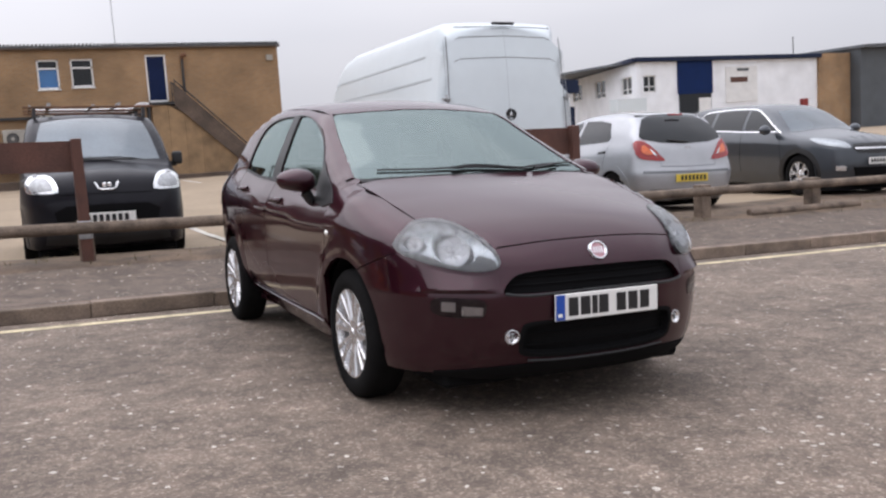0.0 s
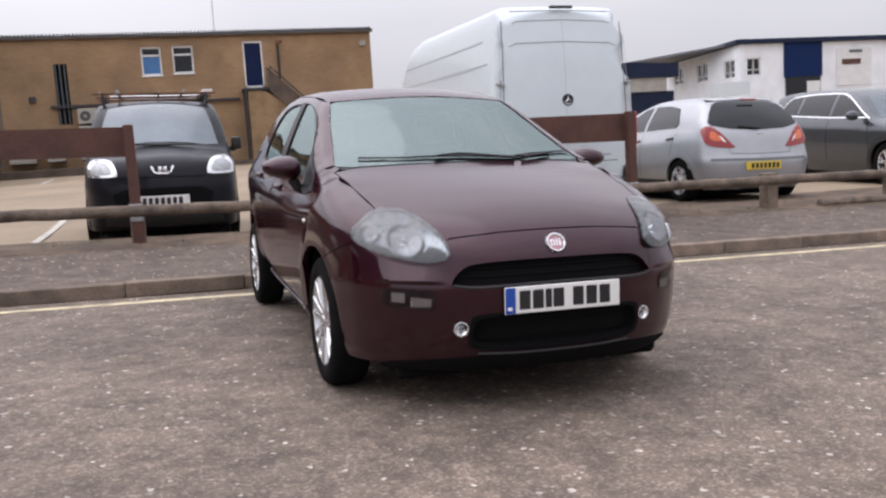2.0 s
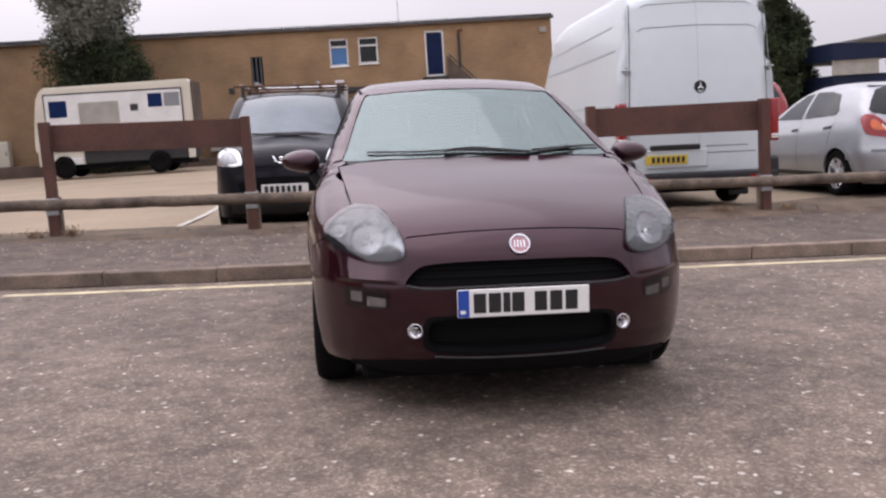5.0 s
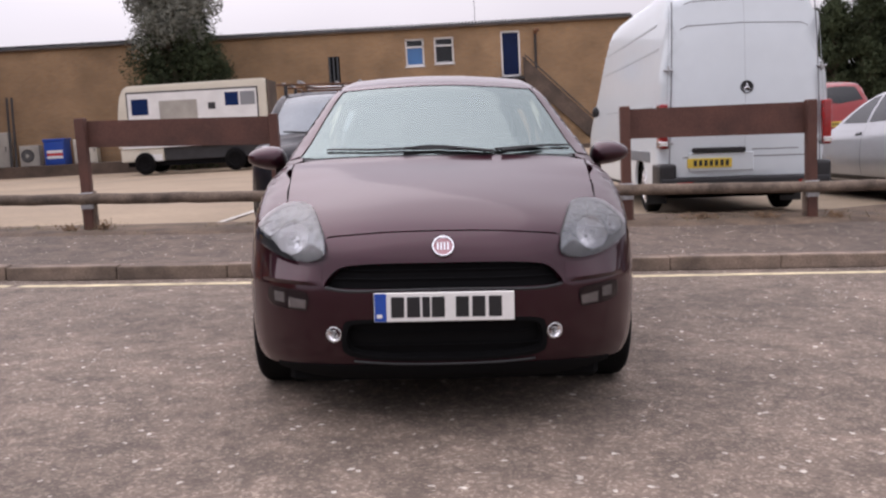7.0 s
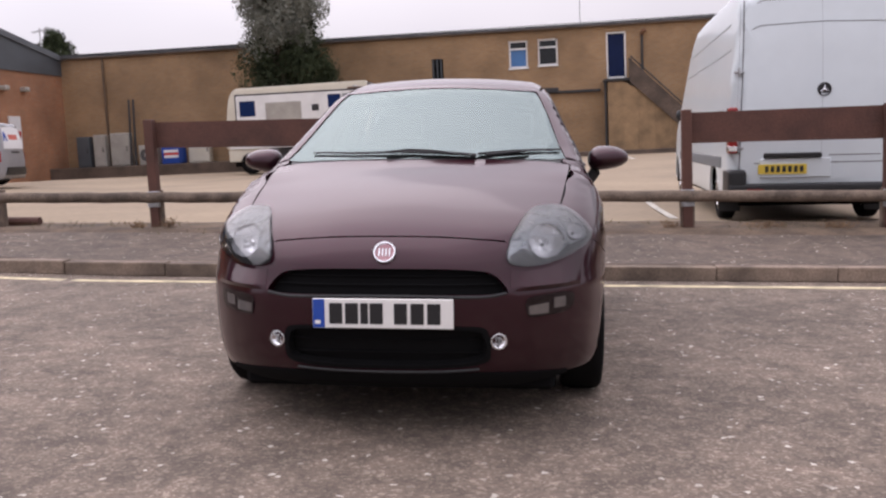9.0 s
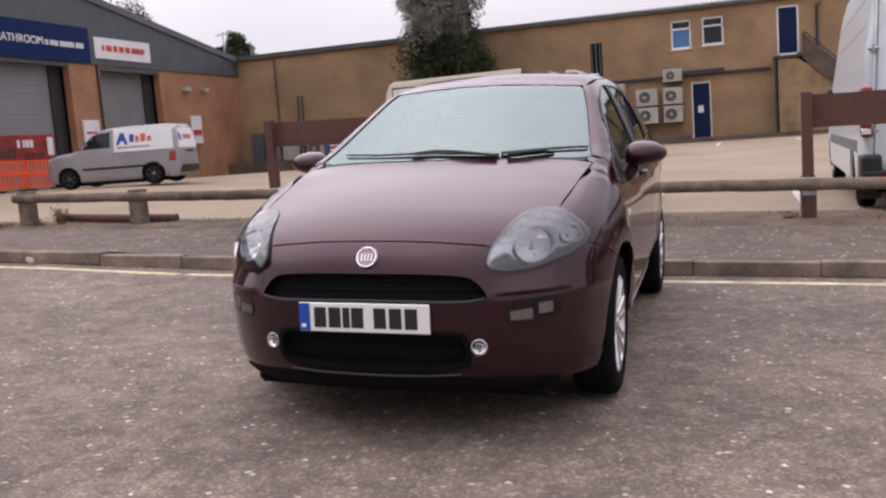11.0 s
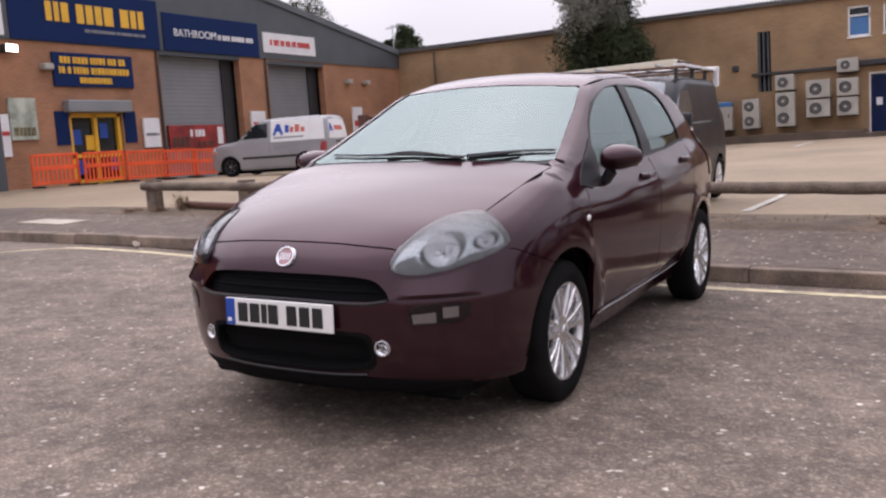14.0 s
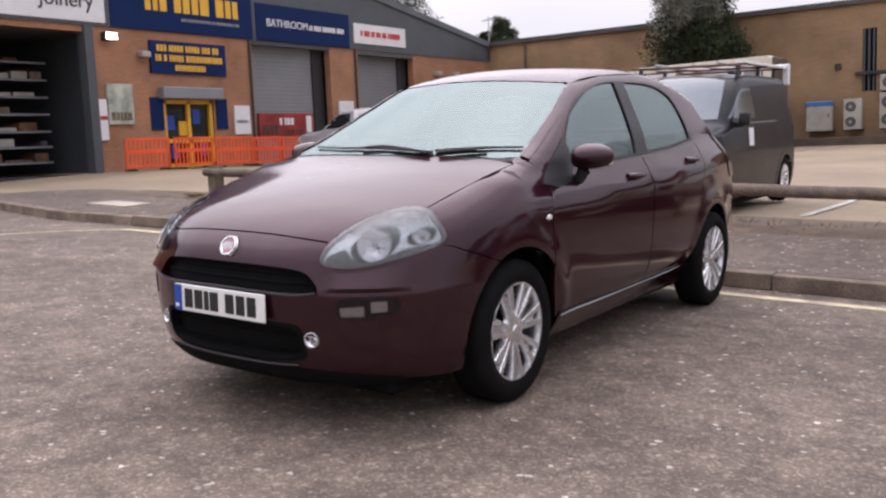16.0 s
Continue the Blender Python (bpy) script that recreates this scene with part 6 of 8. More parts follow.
def grey_suv():
    x, y = 10.75, 7.5
    F = TALLCAR
    m = pose(x, y, level(x, y + 1.5) - 0.03, 0, 1.8, -5)
    car = vehicle("grey_suv", "dark grey sport utility car parked behind the fence", m, F, M_GREYCAR, (0.92, 3.54), 0.35, (0.9, 3.7), 0.8, track=0.79, cladding=M_BLACK)
    F.panel("windscreen", mirrored([(0, 1.88), (0.5, 1.90), (0.6, 1.6), (0.72, 1.28), (0.5, 1.2), (0, 1.16)]), "top", M_SKYGLASS, car, off=0.004, step=0.08, rim=0.004)
    F.pair("front_window", [(1.55, 1.14), (1.9, 1.35), (2.2, 1.5), (2.42, 1.53), (2.42, 1.15)], M_DARKGLASS, car, off=0.004, step=0.08, rim=0.004)
    F.pair("rear_window", [(2.5, 1.535), (3.0, 1.55), (3.35, 1.54), (3.40, 1.2), (2.5, 1.155)], M_DARKGLASS, car, off=0.004, step=0.08, rim=0.004)
    F.pair("quarter_window", [(3.47, 1.535), (3.8, 1.50), (4.0, 1.28), (3.47, 1.205)], M_DARKGLASS, car, off=0.004, step=0.08, rim=0.004)
    F.pair("window_trim", [(1.5, 1.10), (2.5, 1.125), (3.95, 1.20), (3.95, 1.22), (2.5, 1.145), (1.5, 1.12)], M_CHROME, car, off=0.006, step=0.06, rim=0.004)
    up = smoothed([(1.42, 1.10), (1.66, 1.235), (1.92, 1.39), (2.2, 1.525), (2.45, 1.565), (3.0, 1.58), (3.4, 1.57), (3.8, 1.53), (4.05, 1.28)], 4)
    F.pair("window_trim", up + [(y, z - 0.02) for y, z in up[::-1]], M_LENSBODY, car, off=0.006, step=0.06, rim=0.004)
    F.pair("door_seam", [(2.45, 0.4), (2.46, 0.4), (2.47, 1.1), (2.46, 1.1)], M_MATT, car, off=0.002, step=0.06, rim=0)
    F.pair("door_seam", [(1.32, 0.45), (1.33, 0.45), (1.42, 1.05), (1.41, 1.05)], M_MATT, car, off=0.002, step=0.06, rim=0)
    for f in (False, True):
        F.panel("headlight", smoothed([(0.52, 0.80), (0.56, 0.90), (0.72, 0.965), (0.82, 0.97), (0.82, 0.88), (0.7, 0.82)], 3, True), "front", M_HOUSING, car, off=0.008, step=0.05, rim=0.01, flip=f, label="clear swept headlight")
        F.panel("fog_light", [(0.6, 0.42), (0.72, 0.43), (0.72, 0.51), (0.6, 0.5)], "front", M_LENSBODY, car, off=0.006, step=0.05, rim=0.01, flip=f)
        s = -1 if f else 1
        b = bmesh.new()
        bmesh.ops.create_uvsphere(b, u_segments=16, v_segments=10, radius=1, matrix=Matrix.Diagonal((0.12, 0.08, 0.085, 1)))
        o = part("door_mirror", b, M_GREYCAR, car, smooth=True)
        o.location = (s * 1.02, 1.62, 1.15)
    F.panel("grille", mirrored([(0, 0.88), (0.45, 0.86), (0.5, 0.78), (0.4, 0.72), (0, 0.70)]), "front", M_BLACK, car, off=0.006, step=0.06, rim=0.01, label="black and chrome grille")
    F.panel("grille_trim", mirrored([(0, 0.80), (0.46, 0.80), (0.46, 0.775), (0, 0.775)]), "front", M_CHROME, car, off=0.012, step=0.06, rim=0.004)
    F.panel("lower_grille", mirrored([(0, 0.48), (0.5, 0.48), (0.45, 0.34), (0, 0.33)]), "front", M_MATT, car, off=0.006, step=0.06, rim=0.01)
    plate(car, -0.02, 0.58, M_PLATEW, True)
    return car


grey_suv()

# ---- buildings ----
def wall(name, u0, u1, z0, z1, thick, holes, material, place, parent=None, label="", category="", top=None):
    """A wall in its own u, v (inwards), z, with real openings; place turns (u, v, z) into the world."""
    us = sorted({u0, u1, *[h[0] for h in holes], *[h[1] for h in holes]})
    zs = sorted({z0, z1, *[h[2] for h in holes], *[h[3] for h in holes]})
    b = bmesh.new()
    for a, c in zip(us, us[1:]):
        for d, e in zip(zs, zs[1:]):
            um, zm = (a + c) / 2, (d + e) / 2
            if not any(h[0] < um < h[1] and h[2] < zm < h[3] for h in holes):
                box(a, c, 0, thick, d, e, bm=b)
    bmesh.ops.remove_doubles(b, verts=b.verts, dist=1e-4)
    if top:
        for v in b.verts:
            if abs(v.co.z - z1) < 1e-5:
                v.co.z = top(v.co.x)
    o = part(name, b, material, parent, label)
    o.matrix_basis = place
    return o


def bar_text(parent, name, u0, u1, z0, z1, v, material, rnd, gaps=True):
    """Lettering too small to read, as a row of plain bars."""
    u = u0
    while u < u1 - 0.02:
        w = min(rnd.uniform(0.3, 0.62) * (z1 - z0), u1 - u)
        part(name, box(u, u + w, v - 0.02, v, z0, z1, 0.004), material, parent)
        u += w + (z1 - z0) * (0.14 if rnd.random() < 0.82 else 0.5)


def lettering(parent, text, u0, u1, z0, v, material, name="lettering"):
    """Words that can be read, in the built-in font, fitted between u0 and u1 with their foot at z0."""
    c = bpy.data.curves.new(name, "FONT")
    c.body, c.size, c.extrude = text, 1.0, 0.012
    o = bpy.data.objects.new(name, c)
    scene.collection.objects.link(o)
    bpy.context.view_layer.update()
    me = bpy.data.meshes.new_from_object(o.evaluated_get(bpy.context.evaluated_depsgraph_get()))
    bpy.data.objects.remove(o)
    me.materials.clear()
    me.materials.append(material)
    xs = [q.co.x for q in me.vertices]
    k = (u1 - u0) / (max(xs) - min(xs))
    t = new(name, me)
    t.parent = parent
    t.matrix_basis = Matrix.Translation((u0 - min(xs) * k, v - 0.012, z0)) @ pose(0, 0, 0, 90) @ Matrix.Diagonal((k, k, 1, 1))
    return t


rb = random.Random(11)
BY = 38.0


def back_building():
    b = thing("brick_warehouse", Matrix.Translation((0, BY, 0)), "long two-storey buff brick building with a corrugated roof edge", "building")
    holes = [(-1.42, -0.58, 4.35, 5.56), (-0.12, 0.76, 4.40, 5.57), (2.90, 3.76, 3.62, 5.69), (-0.66, 0.16, 0.3, 2.88), (-4.95, -4.42, 2.45, 4.97)]
    wall("wall", -25.5, 8.75, -0.3, 6.02, 0.3, holes, M_BUFF, Matrix.Identity(4), b)
    part("side_wall", box(8.45, 8.75, 0.3, 16, -0.3, 6.02), M_BUFFY, b)
    part("rear_wall", box(-25.5, 8.75, 16, 16.3, -0.3, 6.02), M_BUFF, b)
    part("roof", box(-25.6, 8.85, -0.12, 16.3, 6.03, 6.12), M_ROOF, b)
    rid = bmesh.new()
    n = 230
    for k in range(n):
        x = -25.6 + 34.45 * k / n
        tube([(x, -0.2, 6.15), (x, 1.2, 6.18)], 0.042, 6, rid)
    tagged(part("roof_edge", rid, M_STEEL, b, "grey corrugated roof sheet edge"), kind="stuff")
    part("gutter", box(-25.6, 8.85, -0.16, -0.04, 5.95, 6.03, 0.02), M_STAIRSIDE, b)
    for k, (u0, u1, z0, z1, *_) in enumerate(holes[:2]):
        w = part("window", box(u0 + 0.06, u1 - 0.06, 0.10, 0.12, z0 + 0.06, z1 - 0.06), M_BLUEGLASS if k == 0 else M_DARKGLASS, b, "white-framed window with a blue blind" if k == 0 else "white-framed dark window")
        fr = bmesh.new()
        for a in ((u0, u0 + 0.07, z0, z1), (u1 - 0.07, u1, z0, z1), (u0, u1, z0, z0 + 0.07), (u0, u1, z1 - 0.07, z1), (u0, u1, z1 - 0.40, z1 - 0.33)):
            box(a[0], a[1], 0.04, 0.13, a[2], a[3], bm=fr)
        part("window_frame", fr, M_UPVC, w)
        part("window_sill", box(u0 - 0.04, u1 + 0.04, -0.06, 0.1, z0 - 0.06, z0, 0.01), M_UPVC, w)
        part("lower_glass", box(u0 + 0.06, u1 - 0.06, 0.085, 0.095, z1 - 0.33, z1 - 0.07), M_DARKGLASS, w)
    d = part("upper_door", box(2.96, 3.70, 0.08, 0.13, 3.72, 5.63), M_BLUEDOOR, b, "navy door in a white frame")
    fr = bmesh.new()
    for a in ((2.90, 2.97, 3.62, 5.69), (3.69, 3.76, 3.62, 5.69), (2.90, 3.76, 5.62, 5.69), (2.90, 3.76, 3.58, 3.74)):
        box(a[0], a[1], 0.02, 0.14, a[2], a[3], bm=fr)
    part("door_frame", fr, M_UPVC, d)
    d = part("lower_door", box(-0.62, 0.12, 0.1, 0.15, 0.35, 2.84), M_BLUEDOOR, b, "navy door with a small white notice")
    part("notice", box(-0.40, -0.18, 0.08, 0.1, 1.55, 1.85), M_SIGNW, d)
    part("door_frame", prism([(-0.66, 0.3), (-0.66, 2.88), (0.16, 2.88), (0.16, 0.3), (0.10, 0.3), (0.10, 2.80), (-0.60, 2.80), (-0.60, 0.3)], 0.06, 0.16, "y"), M_UPVC, d)
    part("louvre", box(-4.95, -4.42, 0.15, 0.2, 2.45, 4.97), M_MATT, b, "dark louvred opening")
    for k in range(3):
        part("louvre_blade", box(-4.92 + 0.18 * k, -4.86 + 0.18 * k, 0.02, 0.15, 2.45, 4.97), M_FASCIA, b)
    # ledge, pipes, lamp
    part("ledge", box(-5.2, 2.6, -0.14, 0.02, 3.12, 3.24, 0.01), M_STEEL, b, "dark horizontal trunking")
    part("canopy", box(-1.0, 0.75, -0.3, 0.0, 3.16, 3.38, 0.02), M_STEEL, b)
    for x, z0, z1 in ((2.82, 0.2, 3.6), (-12.6, 0.2, 6.0), (-20.8, 0.2, 6.0), (4.45, 2.9, 5.5)):
        part("drain_pipe", tube([(x, -0.08, z0), (x, -0.08, z1)], 0.055, 8), M_PIPE if x < -10 else M_STEEL, b, smooth=True)
    part("vent_hood", tube([(4.45, -0.08, 5.5), (4.45, -0.14, 5.62), (4.62, -0.2, 5.66)], 0.09, 8), M_BARKRUST, b, smooth=True)
    part("alarm_box", box(8.2, 8.5, -0.1, 0, 5.35, 5.6, 0.02), M_ACUNIT, b)
    part("wall_lamp", box(-6.0, -5.75, -0.1, 0, 3.4, 3.65, 0.02), M_STEEL, b)
    part("brick_pier", box(-25.5, -23.2, -0.12, 0, -0.3, 5.9), M_BUFF, b)
    part("aerial", tube([(1.8, 0.5, 6.1), (1.8, 0.5, 9.2)], 0.02, 6), M_GALV, b)
    # stairs
    s = thing("fire_escape", Matrix.Translation((0, BY, 0)), "dark steel outside staircase up to the upper door", "staircase")
    part("landing", box(2.7, 3.95, -1.2, -0.02, 3.48, 3.58), M_STEEL, s)
    steps = 15
    for k in range(steps):
        x, z = 3.85 + 0.215 * k, 3.5 - 0.2 * (k + 1)
        part("step", box(x, x + 0.26, -1.15, -0.2, z, z + 0.03), M_STEEL, s)
    for y in (-1.2, -0.15):
        part("stringer", prism([(3.8, 4.40 if y < -1 else 3.6), (7.1, 1.2 if y < -1 else 0.5), (7.1, 0.3), (3.8, 3.42)], y - 0.02, y + 0.02, "y"), M_STAIRSIDE, s)
        part("handrail", tube([(3.85, y, 4.5), (7.1, y, 1.3), (7.1, y, 0.4)], 0.03, 6), M_STEEL, s)
        part("mid_rail", tube([(3.85, y, 4.03), (7.1, y, 0.85)], 0.022, 6), M_STEEL, s)
        for k in range(5 if y > -1 else 1):
            x = 3.88 + 0.7 * k
            z = 3.55 - (x - 3.85) * 0.95
            part("baluster", tube([(x, y, z), (x, y, z + 0.97)], 0.02, 6), M_STEEL, s)
    for k in range(6):
        x = 2.86 + 0.66 * k
        low = lambda u: min(3.45, 3.45 - (u - 3.8) * 0.97)
        part("plank", prism([(x, 0.2), (x + 0.65, 0.2), (x + 0.65, low(x + 0.65)), (x, low(x))], -1.13, -1.10, "y"), M_TANWOOD, s)
    for x in (2.75,):
        part("stair_post", tube([(x, -1.15, 0.25), (x, -1.15, 3.5)], 0.045, 6), M_STEEL, s)
    return b


M_BUFFY = brickwork("buff_brick_return", (0.36, 0.212, 0.102), (0.30, 0.174, 0.084), (0.31, 0.232, 0.155), "y")
M_STAIRSIDE = surface("grey_brown_stair_panel", (0.10, 0.072, 0.055), 0.8, var=0.25, scale=1.5, fine=20, bump=0.05)
M_FANWELL = surface("shaded_grey_fan_grille", (0.10, 0.10, 0.10), 0.7, var=0.2, fine=60, bump=0.05)
back_building()


def condenser(x0, x1, z0, z1, fans=1, skin=None):
    c = thing("air_conditioner", Matrix.Translation(((x0 + x1) / 2, BY - 0.55, z0)), "cream outdoor air-conditioning unit with a round fan grille", "air conditioner", "outdoor air conditioners") if fans else thing("metal_cabinet", Matrix.Translation(((x0 + x1) / 2, BY - 0.55, z0)), "pale grey upright metal cabinet against the brick wall", "cabinet", "metal cabinets")
    w, h = x1 - x0, z1 - z0
    part("casing", box(-w / 2, w / 2, -0.2, 0.2, 0, h, 0.02), skin or M_ACUNIT, c)
    if not fans:
        part("door_panel", box(-w / 2 + 0.05, w / 2 - 0.05, -0.215, -0.2, 0.06, h - 0.06, 0.006), skin or M_ACUNIT, c)
        part("door_handle", box(w / 2 - 0.14, w / 2 - 0.10, -0.23, -0.215, h * 0.45, h * 0.6), M_STEEL, c)
    for k in range(fans):
        r = min(w, h / fans) * 0.33
        g = part("fan_grille", lathe([(-0.205, r), (-0.225, r * 0.95), (-0.225, r * 0.86), (-0.205, r * 0.84)], 20, "y"), M_STEEL, c)
        g.location = (-w * 0.1, 0, h * (k + 0.5) / fans)
        part("fan_well", lathe([(-0.203, r * 0.86), (-0.203, 0.001)], 20, "y"), M_FANWELL, g)
        part("fan_hub", lathe([(-0.23, r * 0.28), (-0.235, 0.001)], 12, "y"), M_ACUNIT, g)
    part("bracket", box(-w / 2, w / 2, 0.2, 0.55, -0.04, 0.02), M_STEEL, c)
    return c


for x0, x1, z0, z1, f in ((-5.5, -4.82, 0.92, 2.15, 2), (-4.16, -3.4, 0.92, 2.32, 2), (-4.15, -3.42, 2.42, 3.05, 1), (-2.96, -2.04, 2.0, 2.72, 1), (-2.97, -2.05, 1.22, 1.93, 1), (-1.80, -1.0, 2.0, 2.7, 1), (-1.80, -1.02, 1.21, 1.93, 1), (-1.79, -0.99, 2.95, 3.48, 1), (-6.95, -5.95, 0.9, 2.1, 0), (-19.0, -18.1, 0.8, 1.72, 1),
                          (-21.25, -20.65, 0.8, 2.3, 0), (-20.4, -19.45, 0.8, 2.35, 0)):
    condenser(x0, x1, z0, z1, f)
for x0, x1, z1, m in ((-22.1, -21.45, 2.25, M_FASCIA), (-16.55, -15.5, 1.9, M_CREAM)):
    condenser(x0, x1, 0.8, z1, 0, m)
cv = part("cover_sheet", box(-0.51, 0.51, -0.22, 0.21, 0.0, 0.22, 0.02), M_BLUEGLASS)
cv.location = (-6.45, BY - 0.55, 2.1 - 0.2)
tagged(cv, "blue sheet folded over a pale cabinet", "cover")
for dx in (0.0, 0.22):
    o = part("leaning_pole", tube([(0, 0, 0), (-0.12, 0.45, 3.1)], 0.05, 6), M_STEEL)
    o.location = (-19.35 + dx, BY - 0.85, 0.8)
    tagged(o, "dark pole leaning against the brick wall", "pole", "leaning poles")
rail = thing("unit_stand", Matrix.Translation((0, BY, 0)), "dark low wall behind the outdoor units", "stand")
part("plinth", box(-8.0, -0.75, -1.0, -0.05, 0.1, 0.62, 0.02), M_STAIRSIDE, rail)
part("low_kerb", box(-0.74, 8.7, -1.25, -0.02, 0.1, 0.48, 0.02), M_STAIRSIDE, rail)
part("raised_walk", box(-25.3, -8.05, -1.7, -0.02, 0.1, 0.8, 0.02), M_STAIRSIDE, rail, "brown-grey raised strip along the wall")

SX = -23.0


def shop_place(y):
    """Turns a wall's u (along y), v (inwards, to -x) and z into the world."""
    return Matrix(((0, -1, 0, SX), (1, 0, 0, 0), (0, 0, 1, 0), (0, 0, 0, 1)))


def trade_units():
    b = thing("trade_units", shop_place(0), "red brick trade units with grey cladding, roller shutters and sign boards", "building")
    holes = [(8.6, 14.55, 0.2, 5.0), (17.3, 19.45, 0.5, 2.95), (21.45, 25.75, 0.3, 5.18), (27.5, 31.4, 0.3, 5.12)]
    gable = lambda u: 6.05 + 0.165 * (38.3 - u) if u > 12 else 10.39 - 0.165 * (12 - u)
    wall("wall", -4, 38.2, 0.0, 5.2, 0.3, holes, M_REDBRICK, Matrix.Identity(4), b)
    part("cladding", prism([(-4, 5.2), (38.25, 5.2), (38.25, gable(38.25)), (30, gable(30)), (20, gable(20)), (12, gable(12)), (-4, gable(-4))], -0.06, 0.25, "y"), M_FASCIA, b, "dark grey sheet cladding above the shutters")
    part("verge_trim", prism([(12, gable(12)), (38.35, gable(38.35)), (38.35, gable(38.35) - 0.22), (12, gable(12) - 0.22)], -0.14, 0.4, "y"), M_ROOF, b)
    part("roof", prism([(38.3, gable(38.3)), (12, gable(12)), (-4, gable(-4)), (-4, gable(-4) + 0.08), (12, gable(12) + 0.08), (38.3, gable(38.3) + 0.08)], -0.1, 30, "y"), M_ROOF, b)
    part("end_wall", box(37.9, 38.2, 0.3, 2.2, 0, 6.0), M_REDBRICK, b)
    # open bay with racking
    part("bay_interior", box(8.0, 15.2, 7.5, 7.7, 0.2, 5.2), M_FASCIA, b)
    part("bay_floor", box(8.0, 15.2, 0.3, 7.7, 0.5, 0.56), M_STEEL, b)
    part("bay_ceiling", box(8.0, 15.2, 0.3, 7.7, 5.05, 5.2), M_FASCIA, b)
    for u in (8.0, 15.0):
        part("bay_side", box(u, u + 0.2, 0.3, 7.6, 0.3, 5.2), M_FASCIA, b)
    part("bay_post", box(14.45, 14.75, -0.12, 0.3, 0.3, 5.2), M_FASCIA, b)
    rr = random.Random(3)
    for z in (0.95, 1.45, 1.95, 2.5, 3.05, 3.6, 4.15):
        part("rack_shelf", box(8.8, 14.3, 2.0, 3.2, z, z + 0.06), M_STEEL, b)
        part("shelf_edge", box(8.8, 14.3, 1.98, 1.998, z - 0.01, z + 0.05), M_SHUTTER, b)
        u = 8.9
        while u < 14.0:
            w = rr.uniform(0.4, 1.1)
            if rr.random() < 0.75:
                part("stock", box(u, min(u + w, 14.2), 2.1, 3.0, z + 0.06, z + 0.06 + rr.uniform(0.06, 0.3), 0.01), rr.choice((M_RAIL, M_FASCIA, M_ACUNIT, M_BARKRUST)), b)
            u += w + 0.1
    # shutters
    for u0, u1, z1 in ((21.45, 25.75, 5.18), (27.5, 31.4, 5.12)):
        sh = thing("roller_shutter", Matrix.Identity(4), "", "")
        sh.parent = b
        part("slat_bed", box(u0 + 0.15, u1 - 0.55, 0.55, 0.60, 0.4, z1), M_SHUTTER, sh, "closed grey roller shutter")
        k = 0
        while 0.5 + 0.16 * k < z1:
            part("slat", box(u0 + 0.15, u1 - 0.55, 0.535, 0.56, 0.5 + 0.16 * k, 0.5 + 0.16 * k + 0.13, 0.008), M_SHUTTER, sh)
            k += 1
        part("guide", box(u0, u0 + 0.15, 0.2, 0.6, 0.3, z1), M_FASCIA, sh)
        part("reveal", box(u1 - 0.6, u1, 0.45, 0.53, 0.3, z1), M_STEEL, sh, "dark steel shutter reveal")
        part("back_panel", box(u0 - 0.2, u1 + 0.2, 0.62, 0.7, 0.2, z1 + 0.2), M_MATT, sh)
        for uu in (u0 - 0.1, u1 + 0.02):
            part("jamb", box(uu, uu + 0.08, 0.28, 0.64, 0.2, z1 + 0.1), M_MATT, sh)
        part("lintel", box(u0, u1, -0.02, 0.3, z1 - 0.12, z1 + 0.03), M_FASCIA, sh)
    # entrance
    d = thing("entrance", Matrix.Identity(4), "", "")
    d.parent = b
    part("door_glass", box(17.35, 19.4, 0.18, 0.2, 0.6, 2.9), M_DARKGLASS, d, "glazed doors in a bright yellow frame")
    for u in (17.3, 18.32, 19.3):
        part("door_frame", box(u, u + 0.13, 0.05, 0.2, 0.55, 2.92), M_SIGNY, d)
    for z in (0.6, 1.45, 2.8):
        part("door_frame", box(17.3, 19.43, 0.05, 0.2, z, z + 0.14), M_SIGNY, d)
    for u, z, m in ((17.5, 1.9, M_BLUE), (18.0, 1.7, M_SIGNY), (18.6, 2.1, M_BLUE), (18.9, 1.0, M_BLUE), (17.6, 0.9, M_BLUE)):
        part("door_poster", box(u, u + 0.32, 0.14, 0.17, z, z + 0.5), m, d)
    part("shutter_box", box(17.1, 19.7, -0.35, 0.0, 2.95, 3.35, 0.03), M_SHUTTER, d, "grey shutter box over the door")
    for u in (16.75, 19.55):
        part("side_panel", box(u, u + 0.5, -0.05, 0.0, 1.9, 3.0), M_NAVY, d)
    # signs
    def sign(u0, u1, z0, z1, material, label, bars=(), v=-0.1, words=()):
        s = part("sign", box(u0, u1, v, v + 0.09, z0, z1, 0.01), material, b, label)
        for a0, a1, c0, c1, m in bars:
            bar_text(s, "letter_bar", u0 + (u1 - u0) * a0, u0 + (u1 - u0) * a1, z0 + (z1 - z0) * c0, z0 + (z1 - z0) * c1, v, m, rb)
        for text, a0, a1, c0, m in words:
            lettering(s, text, u0 + (u1 - u0) * a0, u0 + (u1 - u0) * a1, z0 + (z1 - z0) * c0, v, m)
    sign(8.6, 15.25, 5.30, 6.35, M_SIGNW, "white fascia sign with dark lettering bars", [(0.04, 0.45, 0.3, 0.65, M_STEEL)], words=[("Joinery", 0.66, 0.94, 0.40, M_STEEL)])
    sign(15.45, 21.5, 5.22, 6.95, M_NAVY, "navy fascia sign with yellow lettering bars", [(0.22, 0.90, 0.38, 0.74, M_SIGNY), (0.46, 0.90, 0.22, 0.28, M_SHUTTER)])
